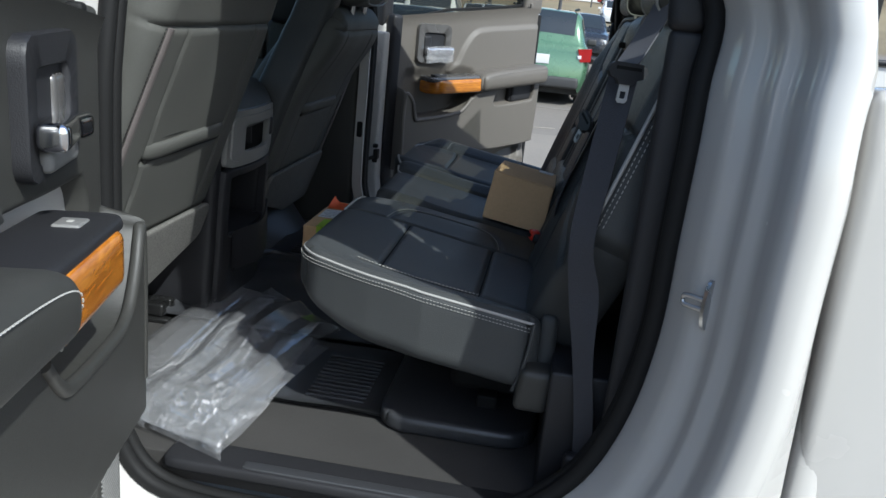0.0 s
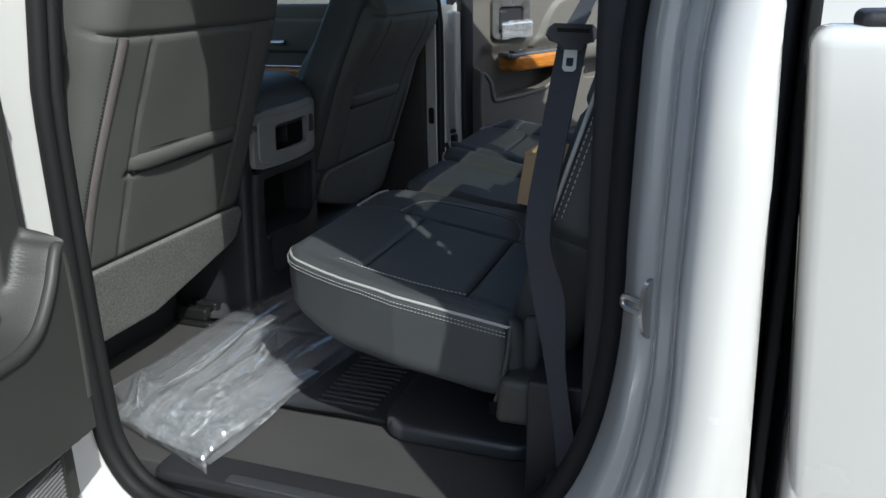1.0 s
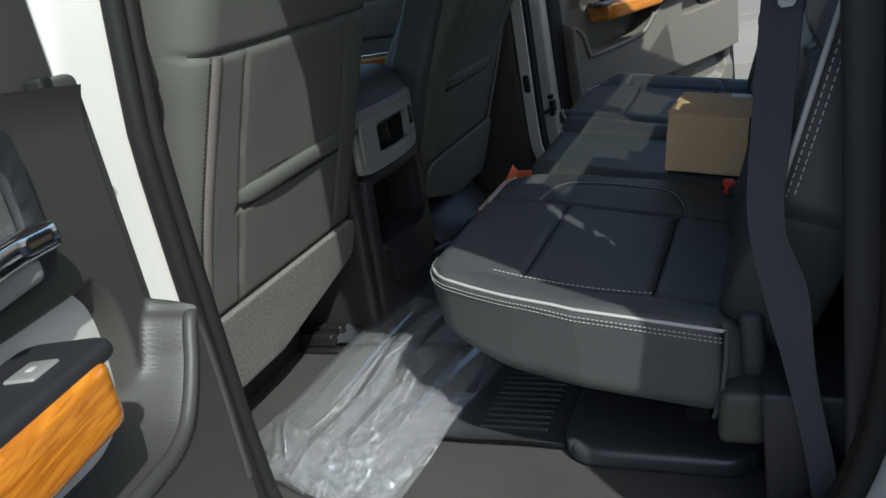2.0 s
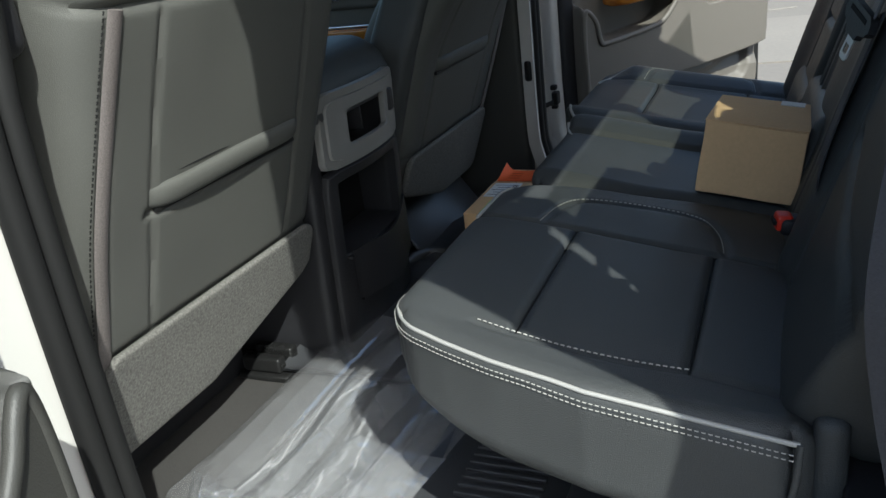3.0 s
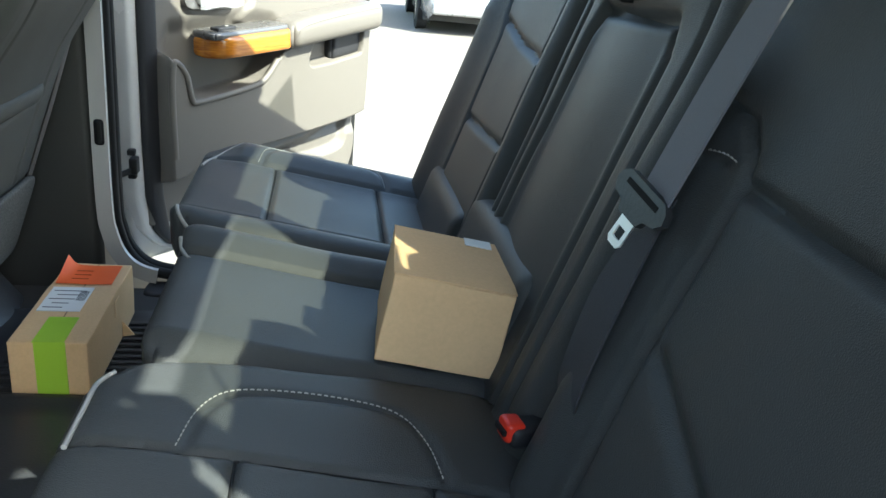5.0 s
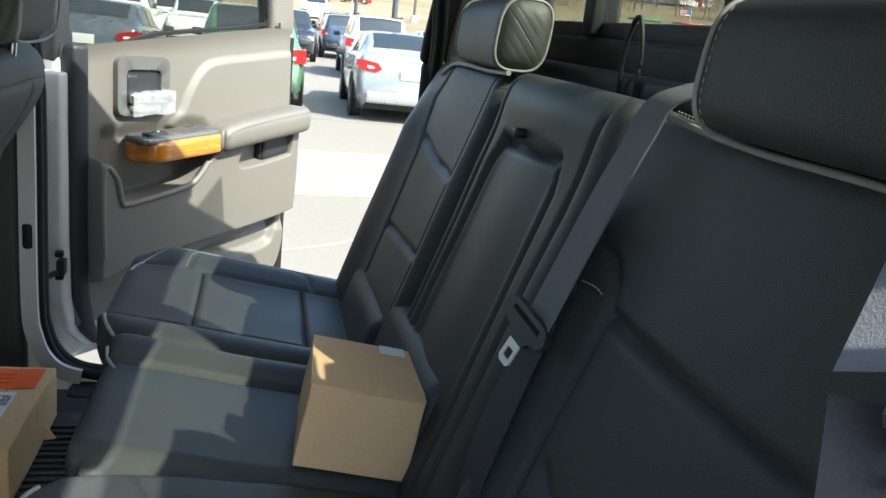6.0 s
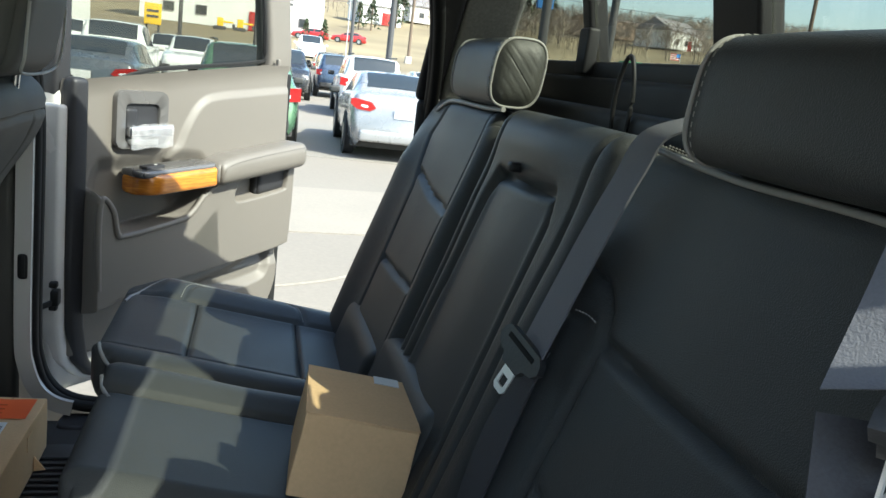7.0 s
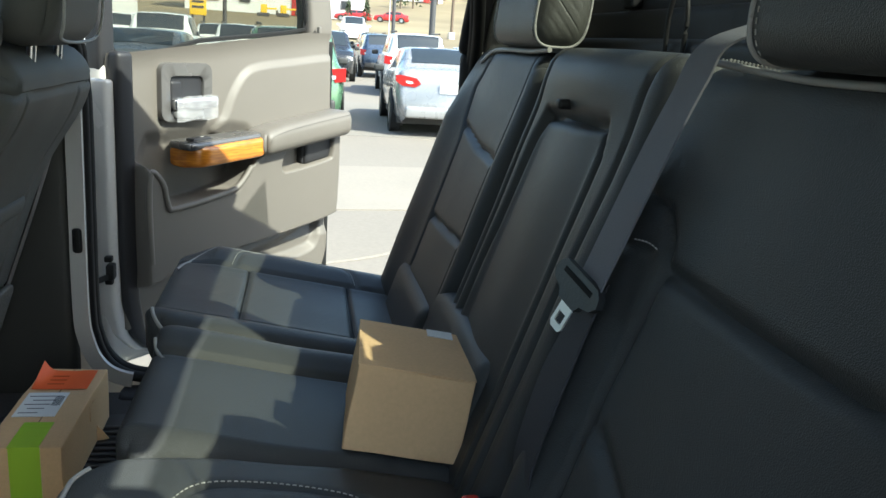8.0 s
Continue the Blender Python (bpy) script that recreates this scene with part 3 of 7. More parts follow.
# seat backs on the leaning plane
LEAN_TAN = 0.33
LEAN_A = math.atan(LEAN_TAN)


def on_back(y, z, out=0.0):
    """A place on the face of the rear seat back at a height, out towards the front."""
    x = 0.413 + LEAN_TAN * (z - 1.229)
    return np.array([x - out * math.cos(LEAN_A), y, z + out * math.sin(LEAN_A)])


def backrest(name, y0, y1, z0, z1, seams, swell, owner=rear_seat, edge=0.03, corner=0.05, thick=0.11, mat=None, label="padded black leather backrest", low_cut=None, bulge=None):
    """A padded back lying on the leaning plane. swell(y, z): how far the padding stands out."""
    long = (z1 - z0) / math.cos(LEAN_A)
    v, f = soft((y1 - y0, long, thick), edge, corner, 0.0052)
    yy = v[:, 0] + (y0 + y1) / 2
    zz = v[:, 1] * math.cos(LEAN_A) + (z0 + z1) / 2
    if bulge:
        yc, far = bulge
        yy = yy + far * np.clip((yy - yc) / (y1 - yc), 0, 1) * np.clip((1.60 - zz) / 0.16, 0, 1) * np.clip((zz - z0 - 0.06) / 0.14, -0.5, 1)
    if low_cut:
        yc, wide, high = low_cut
        k = np.clip((yc - yy) / wide, 0, 1)
        zz = zz + k * k * (3 - 2 * k) * high * np.clip((z1 - zz) / (z1 - z0), 0, 1)
    front = np.clip(v[:, 2] / (thick / 2), -1, 1)
    rough = np.array([noise.noise(Vector((a * 8, b * 8, y0))) for a, b in zip(yy, zz)]) * 0.002
    out = v[:, 2] - thick / 2 + (swell(yy, zz) + rough - seam_depth(np.stack([yy, zz], 1), seams)) * (front > 0.3)
    x = 0.413 + LEAN_TAN * (zz - 1.229) - out * math.cos(LEAN_A)
    z = zz + out * math.sin(LEAN_A)
    return seat_part(name, np.stack([x, yy, z], 1), [q[::-1] for q in f], mat or LEATHER, owner, label)


def back_line(pts, out=0.001, per=8):
    return np.array([on_back(y, z, out) for y, z in smooth_line(pts, per)])


def swell_near(y, z):
    return 0.014 * bump(y, -0.15, 0.035) * np.clip((1.56 - z) / 0.06, 0, 1) - 0.004 + 0.006 * bump(y, -0.40, 0.15)


SIDE_SEAM = [(-0.145, 1.499), (-0.19, 1.486), (-0.212, 1.465), (-0.220, 1.443), (-0.218, 1.379), (-0.214, 1.303), (-0.222, 1.12)]
backrest("backrest", -0.60, -0.105, 1.08, 1.622, [
    ([(-0.60, 1.446), (-0.40, 1.440), (-0.222, 1.443)], 0.010, 0.006),
    (SIDE_SEAM, 0.008, 0.005),
    ([(-0.236, 1.30), (-0.36, 1.262), (-0.60, 1.22)], 0.007, 0.009),
    ([(-0.105, 1.438), (-0.19, 1.452)], 0.004, 0.005)], swell_near, corner=0.05, low_cut=(-0.47, 0.13, 0.20))
seat_stitch(back_line([(-0.118, 1.444), (-0.15, 1.450), (-0.19, 1.456), (-0.214, 1.455)], 0.006))
seat_tube("piping", back_line([(-0.12, 1.617), (-0.16, 1.614), (-0.30, 1.606), (-0.45, 1.606), (-0.57, 1.600)], 0.001), 0.0031, label="white piping along the top of the back")
for dz in (0.010, 0.017):
    seat_stitch(back_line([(-0.14, 1.616 + dz * 0.4), (-0.30, 1.606 + dz * 0.4), (-0.45, 1.606 + dz * 0.4), (-0.56, 1.600 + dz * 0.4)], -0.003 - dz), dash=0.004, lift=(0, 0, 0.0012))
OUTER = smooth_line([(-0.597, 1.60), (-0.599, 1.50), (-0.600, 1.42), (-0.598, 1.35), (-0.594, 1.31), (-0.575, 1.287)], 6)
seat_tube("piping", [on_back(y, z, -0.014) for y, z in OUTER], 0.0032, label="white piping down the outer side")
for back in (0.008, 0.015):
    seat_stitch([on_back(y - 0.0035, z, -0.014 - back) for y, z in OUTER], dash=0.005, gap=0.0035, lift=(0, -0.0006, 0))


def swell_mid(y, z):
    pad = np.clip((1.535 - z) / 0.012, 0, 1) * np.clip((y - 0.005) / 0.02, 0, 1) * np.clip((0.245 - y) / 0.02, 0, 1)
    return 0.010 * bump(y, 0.12, 0.10) * pad - 0.010 * pad + 0.016 * bump(z, 1.585, 0.035) * bump(y, 0.12, 0.16) + 0.004


backrest("middle_backrest", -0.10, 0.326, 1.06, 1.628, [
    ([(0.0, 1.10), (0.0, 1.50), (0.015, 1.538), (0.235, 1.532), (0.247, 1.50), (0.262, 1.10)], 0.016, 0.007),
    ([(-0.055, 1.62), (-0.05, 1.50), (-0.04, 1.10)], 0.008, 0.0042), ([(0.283, 1.62), (0.288, 1.10)], 0.008, 0.0042)], swell_mid, corner=0.025, label="black leather middle back with a folding armrest")
# pull tab of the armrest
v, f = soft((0.022, 0.019, 0.013), 0.005, 0, 0.005)
seat_part("pull_tab", v + on_back(0.15, 1.548, 0.012), f, TRIM, rear_seat, "black pull tab")


def swell_far(y, z):
    return 0.024 * bump(y, 0.80, 0.055) * np.clip((1.57 - z) / 0.1, 0, 1) + 0.010 * bump(y, 0.365, 0.028)


FAR_SIDE = [(0.70, 1.60), (0.735, 1.54), (0.715, 1.48), (0.695, 1.44), (0.69, 1.29), (0.68, 1.12)]
backrest("backrest", 0.33, 0.86, 1.08, 1.622, [
    ([(0.402, 1.63), (0.405, 1.10)], 0.009, 0.005),
    ([(0.41, 1.440), (0.55, 1.447), (0.70, 1.468)], 0.010, 0.006),
    ([(0.41, 1.305), (0.55, 1.297), (0.69, 1.292)], 0.010, 0.006),
    (FAR_SIDE, 0.009, 0.005)], swell_far, corner=0.08, bulge=(0.74, 0.048))
seat_tube("piping", back_line([(0.345, 1.616), (0.45, 1.612), (0.60, 1.612), (0.70, 1.607), (0.76, 1.585)], 0.002), 0.004, label="white piping along the top of the back")
# padded covers over the feet of the backs
for y0, y1, z0, z1 in ((0.050, 0.386, 1.07, 1.246), (0.42, 0.74, 1.06, 1.190)):
    v, f = soft((0.045, y1 - y0, z1 - z0), 0.021, 0, 0.01)
    v[:, 0] += LEAN_TAN * v[:, 2]
    seat_part("foot_pad", v + on_back((y0 + y1) / 2, (z0 + z1) / 2, -0.0085), f, LEATHER, rear_seat, "padded black leather cover at the foot of the back")

QUILT = material("quilted_leather", (0.055, 0.056, 0.05), rough=0.5, grain=0.1, grain_size=900, bump=0.25, voronoi=True)


def headrest(y0, y1, x0, x1, z0, z1):
    cx, cz, hx, hz = (x0 + x1) / 2, (z0 + z1) / 2, (x1 - x0) / 2, (z1 - z0) / 2
    loop = []
    for i in range(96):
        a = 2 * math.pi * i / 96
        c, s = math.cos(a), math.sin(a)
        x = math.copysign(abs(c) ** 0.62, c) * hx
        z = math.copysign(abs(s) ** 0.62, s) * hz
        loop.append((x + 0.10 * z, z))
    loop = np.array(loop)
    ys = np.r_[y0, y0 + 0.004, y0 + 0.012, np.linspace(y0 + 0.03, y1 - 0.03, 14), y1 - 0.012, y1 - 0.004, y1]
    verts, faces = [], []
    for y in ys:
        e = min(y - y0, y1 - y)
        k = 1 - 0.06 * (1 - min(e / 0.012, 1)) ** 2 + 0.03 * math.sin(math.pi * (y - y0) / (y1 - y0))
        verts += [(cx + x * k, y, cz + z * k) for x, z in loop]
    n = 96
    for i in range(len(ys) - 1):
        faces += [(i * n + j, (i + 1) * n + j, (i + 1) * n + (j + 1) % n, i * n + (j + 1) % n) for j in range(n)]
    rest = seat_part("headrest", verts, faces, LEATHER, rear_seat, "black leather headrest with white piping and quilted sides")
    for y, sgn in ((y0, -1), (y1, 1)):
        rings = [(k, 0.0115 * (1 - k**4)) for k in np.linspace(1.0, 0.02, 22)]
        v2, f2 = [], []
        for k, o in rings:
            for x, z in loop:
                d = ((x * k * 0.9 + z * k * 0.75) / 0.016) % 1.0
                v2.append((cx + x * k * 0.94, y + sgn * (o - 0.0008 * math.exp(-((min(d, 1 - d)) / 0.08) ** 2)), cz + z * k * 0.94))
        for i in range(len(rings) - 1):
            f2 += [(i * n + j, i * n + (j + 1) % n, (i + 1) * n + (j + 1) % n, (i + 1) * n + j) for j in range(n)]
        mesh_object("side_panel", np.array(v2) - inv(rear_seat), f2, QUILT, rest, "diagonally quilted side panel")
        tube("piping", np.array([(cx + x * 0.985, y - sgn * 0.001, cz + z * 0.985) for x, z in loop]) - inv(rear_seat), 0.0022, PIPING, rest, "white piping", 8, True)
        stitches("stitching", np.array([(cx + x * 1.012, y - sgn * 0.011, cz + z * 1.012) for x, z in np.r_[loop, loop[:1]]]) - inv(rear_seat), THREAD, rest, dash=0.0042, gap=0.0036, r=0.0006, lift=(0, 0, 0.0002))
    return rest


headrest(-0.532, -0.278, 0.498, 0.582, 1.614, 1.716)
headrest(0.348, 0.612, 0.515, 0.597, 1.620, 1.726)

# ---------------------------------------------------------------- belts


def ribbon(name, rows, mat, parent=None, label="", thick=0.0014):
    """A strap: rows of (left, right) edges."""
    L, R = smooth_line([a for a, _ in rows], 8), smooth_line([b for _, b in rows], 8)
    verts, faces = [], []
    m = 9
    for i, (a, b) in enumerate(zip(L, R)):
        d = L[min(i + 1, len(L) - 1)] - L[max(i - 1, 0)]
        nn = np.cross(b - a, d)
        nn /= max(np.linalg.norm(nn), 1e-9)
        for k in range(m):
            t = k / (m - 1)
            verts.append(a + (b - a) * t + nn * (thick / 2 + 0.0006 * math.cos(t * math.pi * 8)))
        for k in range(m):
            t = 1 - k / (m - 1)
            verts.append(a + (b - a) * t - nn * thick / 2)
    n = 2 * m
    for i in range(len(L) - 1):
        faces += [(i * n + j, (i + 1) * n + j, (i + 1) * n + (j + 1) % n, i * n + (j + 1) % n) for j in range(n)]
    faces += [tuple(range(n))[::-1], tuple(range((len(L) - 1) * n, len(L) * n))]
    return mesh_object(name, verts, faces, mat, parent, label, 50)


belt_mid = thing("seat_belt", "grey belt with black latch plate lying against the rear backrest", "seat belt", (0, 0, 0), group="rear belts")
ribbon("webbing", [((0.60, -0.225, 1.700), (0.61, -0.270, 1.676)), ((0.566, -0.185, 1.655), (0.572, -0.238, 1.650)), (on_back(-0.160, 1.622, 0.022), on_back(-0.214, 1.624, 0.022)), (on_back(-0.146, 1.575, 0.022), on_back(-0.204, 1.59, 0.024)), (on_back(-0.135, 1.512, 0.022), on_back(-0.195, 1.527, 0.024)), (on_back(-0.124, 1.390, 0.022), on_back(-0.184, 1.400, 0.024))], WEBBING, belt_mid, "grey ribbed webbing")
# lower length of the same belt, its shade painted in
ribbon("webbing", [(on_back(-0.126, 1.40, 0.014), on_back(-0.176, 1.41, 0.016)), (on_back(-0.118, 1.345, 0.013), on_back(-0.176, 1.37, 0.016)), (on_back(-0.110, 1.30, 0.012), on_back(-0.178, 1.33, 0.016)), (on_back(-0.120, 1.240, 0.011), on_back(-0.180, 1.250, 0.013)), (on_back(-0.126, 1.205, 0.004), on_back(-0.178, 1.207, 0.004)), (on_back(-0.130, 1.18, -0.02), on_back(-0.178, 1.18, -0.02)), (on_back(-0.135, 1.16, -0.06), on_back(-0.178, 1.16, -0.06))], WEBBING_SHADED, belt_mid, "grey ribbed webbing with shade in its colour")


ZINC = material("bright_zinc", (0.78, 0.78, 0.78), rough=0.32, metal=0.55)


def latch_plate(parent, m, size=0.86):
    """The plastic grip and steel tongue of a belt, in its own flat frame (x across, y down, z out)."""
    def made(name, v, f, mat, lab):
        v = np.array([m @ (Vector(p) * size) for p in v])
        return mesh_object(name, v, f, mat, parent, lab, 45)
    grip = smooth_line([(-0.030, 0.019), (0.030, 0.019), (0.038, 0.012), (0.041, 0.002), (0.034, -0.007), (0.020, -0.011), (0.015, -0.020), (-0.015, -0.020), (-0.020, -0.011), (-0.034, -0.007), (-0.041, 0.002), (-0.038, 0.012)], 1, True)
    v, f = prism([tuple(p) for p in grip], (-0.005, 0.005), axis=2)
    made("grip", v, f, RUBBER, "black plastic grip")
    made("slot_bar", *prism([(-0.026, 0.012), (0.026, 0.012), (0.026, 0.006), (-0.026, 0.006)], (0.0, 0.0058), axis=2), SEAL, "dark webbing slot")
    outer = [(-0.012, -0.012), (0.012, -0.012), (0.013, -0.048), (0.008, -0.053), (-0.008, -0.053), (-0.013, -0.048)]
    hole = [(-0.007, -0.032), (0.007, -0.032), (0.007, -0.044), (0.004, -0.045), (-0.004, -0.045), (-0.007, -0.044)]
    verts = [(x, y, z) for z in (0.0012, -0.0012) for x, y in outer + hole]
    faces = []
    for i in range(6):
        j = (i + 1) % 6
        faces += [(i, j, 6 + j, 6 + i), (12 + j, 12 + i, 18 + i, 18 + j), (j, i, 12 + i, 12 + j), (6 + i, 6 + j, 18 + j, 18 + i)]
    verts = [(x * 0.85, y, z) for x, y, z in verts]
    made("tongue", verts, faces, ZINC, "bright steel tongue")


def frame_at(p, out, down):
    out, down = Vector(out).normalized(), Vector(down).normalized()
    y = -down
    x = y.cross(out).normalized()
    m = Matrix((x, y, out)).transposed().to_4x4()
    m.translation = Vector(p)
    return m


latch_plate(belt_mid, frame_at(on_back(-0.156, 1.394, 0.033), (-0.88, -0.36, 0.28), (-0.36, 0.24, -1)))
# outer belt hanging by the rear pillar
belt_out = thing("seat_belt", "grey belt hanging beside the rear pillar", "seat belt", (0, 0, 0), group="rear belts")
ribbon("webbing", [((0.580, -0.476, 1.86), (0.606, -0.515, 1.876)), ((0.520, -0.498, 1.69), (0.553, -0.536, 1.710)), ((0.484, -0.519, 1.60), (0.518, -0.556, 1.620)), ((0.449, -0.538, 1.532), (0.484, -0.570, 1.546))], WEBBING, belt_out, "grey ribbed webbing")
# lower length of the outer belt, coloured dark for the shade there
ribbon("webbing", [((0.446, -0.542, 1.522), (0.486, -0.560, 1.522)), ((0.432, -0.578, 1.40), (0.468, -0.604, 1.38)), ((0.422, -0.604, 1.29), (0.458, -0.618, 1.28)), ((0.432, -0.604, 1.20), (0.478, -0.612, 1.20)), ((0.452, -0.606, 1.10), (0.484, -0.620, 1.10)), ((0.470, -0.612, 0.99), (0.500, -0.624, 0.99)), ((0.478, -0.615, 0.90), (0.508, -0.626, 0.90))], WEBBING_SHADED, belt_out, "grey webbing with shade in its colour")
latch_plate(belt_out, frame_at((0.469, -0.572, 1.530), (0.45, -0.88, 0.12), (-0.06, -0.02, -1)), 0.80)
block("anchor", (0.462, -0.632, 0.865), (0.520, -0.606, 0.935), TRIM, belt_out, "black anchor cover", 0.01)
# buckle between the cushions
buckle = thing("belt_buckle", "black belt buckle with a red release button", "buckle", (0.40, -0.10, 1.12))
v, f = soft((0.085, 0.034, 0.024), 0.008, 0, 0.01)
mesh_object("stalk", v + (0.0, 0.0, 0.02), f, TRIM, buckle)
v, f = soft((0.021, 0.026, 0.022), 0.005, 0, 0.006)
mesh_object("button", v + (-0.037, 0.0, 0.024), f, RED, buckle, "red release button")
v, f = soft((0.004, 0.022, 0.006), 0.001, 0, 0.01)
mesh_object("slot", v + (-0.0485, 0.0, 0.024), f, SEAL, buckle, "dark slot")
buckle.rotation_euler = Euler((0, radians(6), radians(12)))
# loop of cord behind the bench
cord = thing("tether_loop", "black cord loop behind the rear backrest", "tether", (0.62, 0.105, 1.62))
tube("cord", smooth_line([(0, 0.022, -0.02), (-0.002, 0.020, 0.04), (0, 0.008, 0.082), (0, -0.010, 0.084), (0.002, -0.022, 0.04), (0, -0.02, -0.02)], 8), 0.0032, TRIM, cord)

# ---------------------------------------------------------------- front seats
RAIL = material("black_painted_steel", (0.012, 0.012, 0.012), rough=0.28, spec=0.45)
ZIP = material("grey_zip_tape", (0.12, 0.105, 0.10), rough=0.6, grain=0.4, grain_size=500, bump=0.6)
FRONT_TAN = 0.35


def front_seat(mid, top=1.715, reach=0.0):
    s = thing("front_seat", "charcoal leather front bucket seat with a map pocket on its back", "seat", (-0.6, mid, FLOOR), group="front seats")
    out_side = -1 if mid < MID else 1
    wide, z0, z1, thick = 0.545, 1.02, top, 0.14
    lean = math.atan(FRONT_TAN)

    def face(y, z, out=0.0):
        return np.array([-0.33 + FRONT_TAN * (z - 1.29) + out * math.cos(lean), mid + y, z - out * math.sin(lean)]) - inv(s)

    v, f = soft((wide, (z1 - z0) / math.cos(lean), thick), 0.05, 0.07, 0.0058)
    yy = v[:, 0]
    zz = v[:, 1] * math.cos(lean) + (z0 + z1) / 2
    back = v[:, 2] < -thick * 0.2
    seams = [
        ([(-0.30, 1.522), (-0.12, 1.520), (0.12, 1.520), (0.30, 1.522)], 0.008, 0.0045),
        ([(out_side * 0.145, 1.52), (out_side * 0.158, 1.30), (out_side * 0.150, 1.10)], 0.005, 0.0045), ([(-out_side * 0.165, 1.52), (-out_side * 0.17, 1.30), (-out_side * 0.17, 1.10)], 0.005, 0.0045),
        ([(-0.165, 1.281), (0.165, 1.281)], 0.010, 0.005),
        ([(-0.30, 1.11), (0.30, 1.11)], 0.006, 0.006),
    ]
    rough = np.array([noise.noise(Vector((a * 7 + mid, b * 7, 1.0))) for a, b in zip(yy, zz)]) * 0.003
    out = v[:, 2] + np.where(back, seam_depth(np.stack([yy, zz], 1), seams) + rough, 0)
    taper = 1 - (0.16 if reach == 0 else 0.03) * np.clip((zz - 1.48) / 0.24, 0, 1) ** 1.5
    if reach:
        taper = taper - 0.20 * np.clip((zz - 1.34) / 0.18, 0, 1) * (yy * out_side < 0)
    bulge = 0.012 * bump(zz, 1.35, 0.25)
    x = -0.33 + reach * bump(zz, 1.50, 0.11) + FRONT_TAN * (zz - 1.29) - (out + thick / 2) * math.cos(lean) + bulge * back - bulge
    z = zz + (out + thick / 2) * math.sin(lean)
    mesh_object("backrest", np.stack([x, yy * taper + mid, z], 1) - inv(s), [q[::-1] for q in f], LEATHER_BACK, s, "charcoal vinyl seat back with a stitched map pocket", 60)
    # dark leather bolster on the inner side
    v, f = soft((0.11, 0.60, 0.185), 0.035, 0.05, 0.02)
    yb, zb, o = v[:, 0] - out_side * 0.236, v[:, 1] * math.cos(lean) + 1.345, (v[:, 2] - 0.0925) * (0.55 if reach else 1) - 0.016
    yb = yb * (1 - (0.20 * np.clip((zb - 1.34) / 0.18, 0, 1) if reach else 0))
    xb = -0.33 + FRONT_TAN * (zb - 1.29) + o * math.cos(lean)
    mesh_object("side_bolster", np.stack([xb, yb * (1 - 0.16 * np.clip((zb - 1.48) / 0.24, 0, 1) ** 1.5) + mid, zb - o * math.sin(lean)], 1) - inv(s), f, LEATHER, s, "black leather side bolster", 60)
    # zip down the outer edge, with a row of stitches
    line = smooth_line([(out_side * 0.218, 1.52), (out_side * 0.232, 1.40), (out_side * 0.243, 1.27), (out_side * 0.240, 1.15), (out_side * 0.236, 1.07)], 8)
    zip_path = [face(y, z, 0.001) for y, z in line]
    v, f = sweep(zip_path, ring(0.0105, 8, 0.35), up=(1, 0, 0.0))
    mesh_object("zip", v, f, ZIP, s, "grey zip along the outer edge")
    stitches("stitching", [face(y + out_side * 0.0155, z, -0.001) for y, z in line], SEAL, s, dash=0.004, gap=0.003, r=0.001, lift=(0.001, 0, 0))
    # gathered edge of the map pocket
    ya, yb2 = -out_side * 0.170, out_side * 0.156
    edge_path = [face(ya + (yb2 - ya) * t, 1.300 + 0.002 * math.sin(5 * t), 0.003 - 0.013 * (2 * t - 1) ** 10) for t in np.linspace(0, 1, 40)]
    across = [(0.0165 * math.copysign(abs(math.cos(a)) ** 0.8, math.cos(a)), 0.0085 * math.sin(a)) for a in np.linspace(0, 2 * math.pi, 16, endpoint=False)]
    mesh_object("pocket_edge", *sweep(edge_path, across, up=(1, 0, -0.35)), LEATHER_BACK, s, "gathered vinyl edge of the map pocket", 60)
    # black tubes: a painted shadow line below the edge, a thin seam above it
    for z, r in ((1.2805, 0.0042), (1.3185, 0.0014)):
        tube("pocket_shade_seam", [face(ya + (yb2 - ya) * t, z, -0.002) for t in np.linspace(0.02, 0.98, 14)], r, SEAL, s, "dark line for shade and seam at the pocket edge", 6)
    # carpet strip over the foot of the back
    v, f = soft((0.50, 0.17, 0.016), 0.007, 0.03, 0.010)
    yy, zz, o = v[:, 0], v[:, 1] + 1.030, v[:, 2]
    inner = np.clip((-out_side * yy + 0.02) / 0.25, 0, 1)
    k = np.clip((1.06 - zz) / 0.10, 0, 1)
    zz = zz + 0.075 * k * inner
    x = -0.33 + FRONT_TAN * (zz - 1.29) + 0.006 + o
    mesh_object("carpet_flap", np.stack([x, yy + mid, zz], 1) - inv(s), f, CARPET, s, "grey loop carpet strip")
    v, f = soft((0.56, 0.52, 0.18), 0.05, 0.08, 0.03)
    mesh_object("seat_cushion", v + (-0.74, mid, 1.07) - inv(s), f, LEATHER, s)
    # headrest with piping and two posts
    v, f = soft((0.10, 0.28, 0.17), 0.045, 0.03, 0.012)
    v[:, 0] += 0.2 * v[:, 2]
    mesh_object("headrest", v + (-0.215, mid, top + 0.10) - inv(s), f, LEATHER_BACK, s, "charcoal leather headrest")
    for y in (-0.07, 0.07):
        tube("post", np.array([(-0.235, mid + y, top - 0.055), (-0.225, mid + y, top + 0.045)]) - inv(s), 0.007, STEEL, s, "steel post")
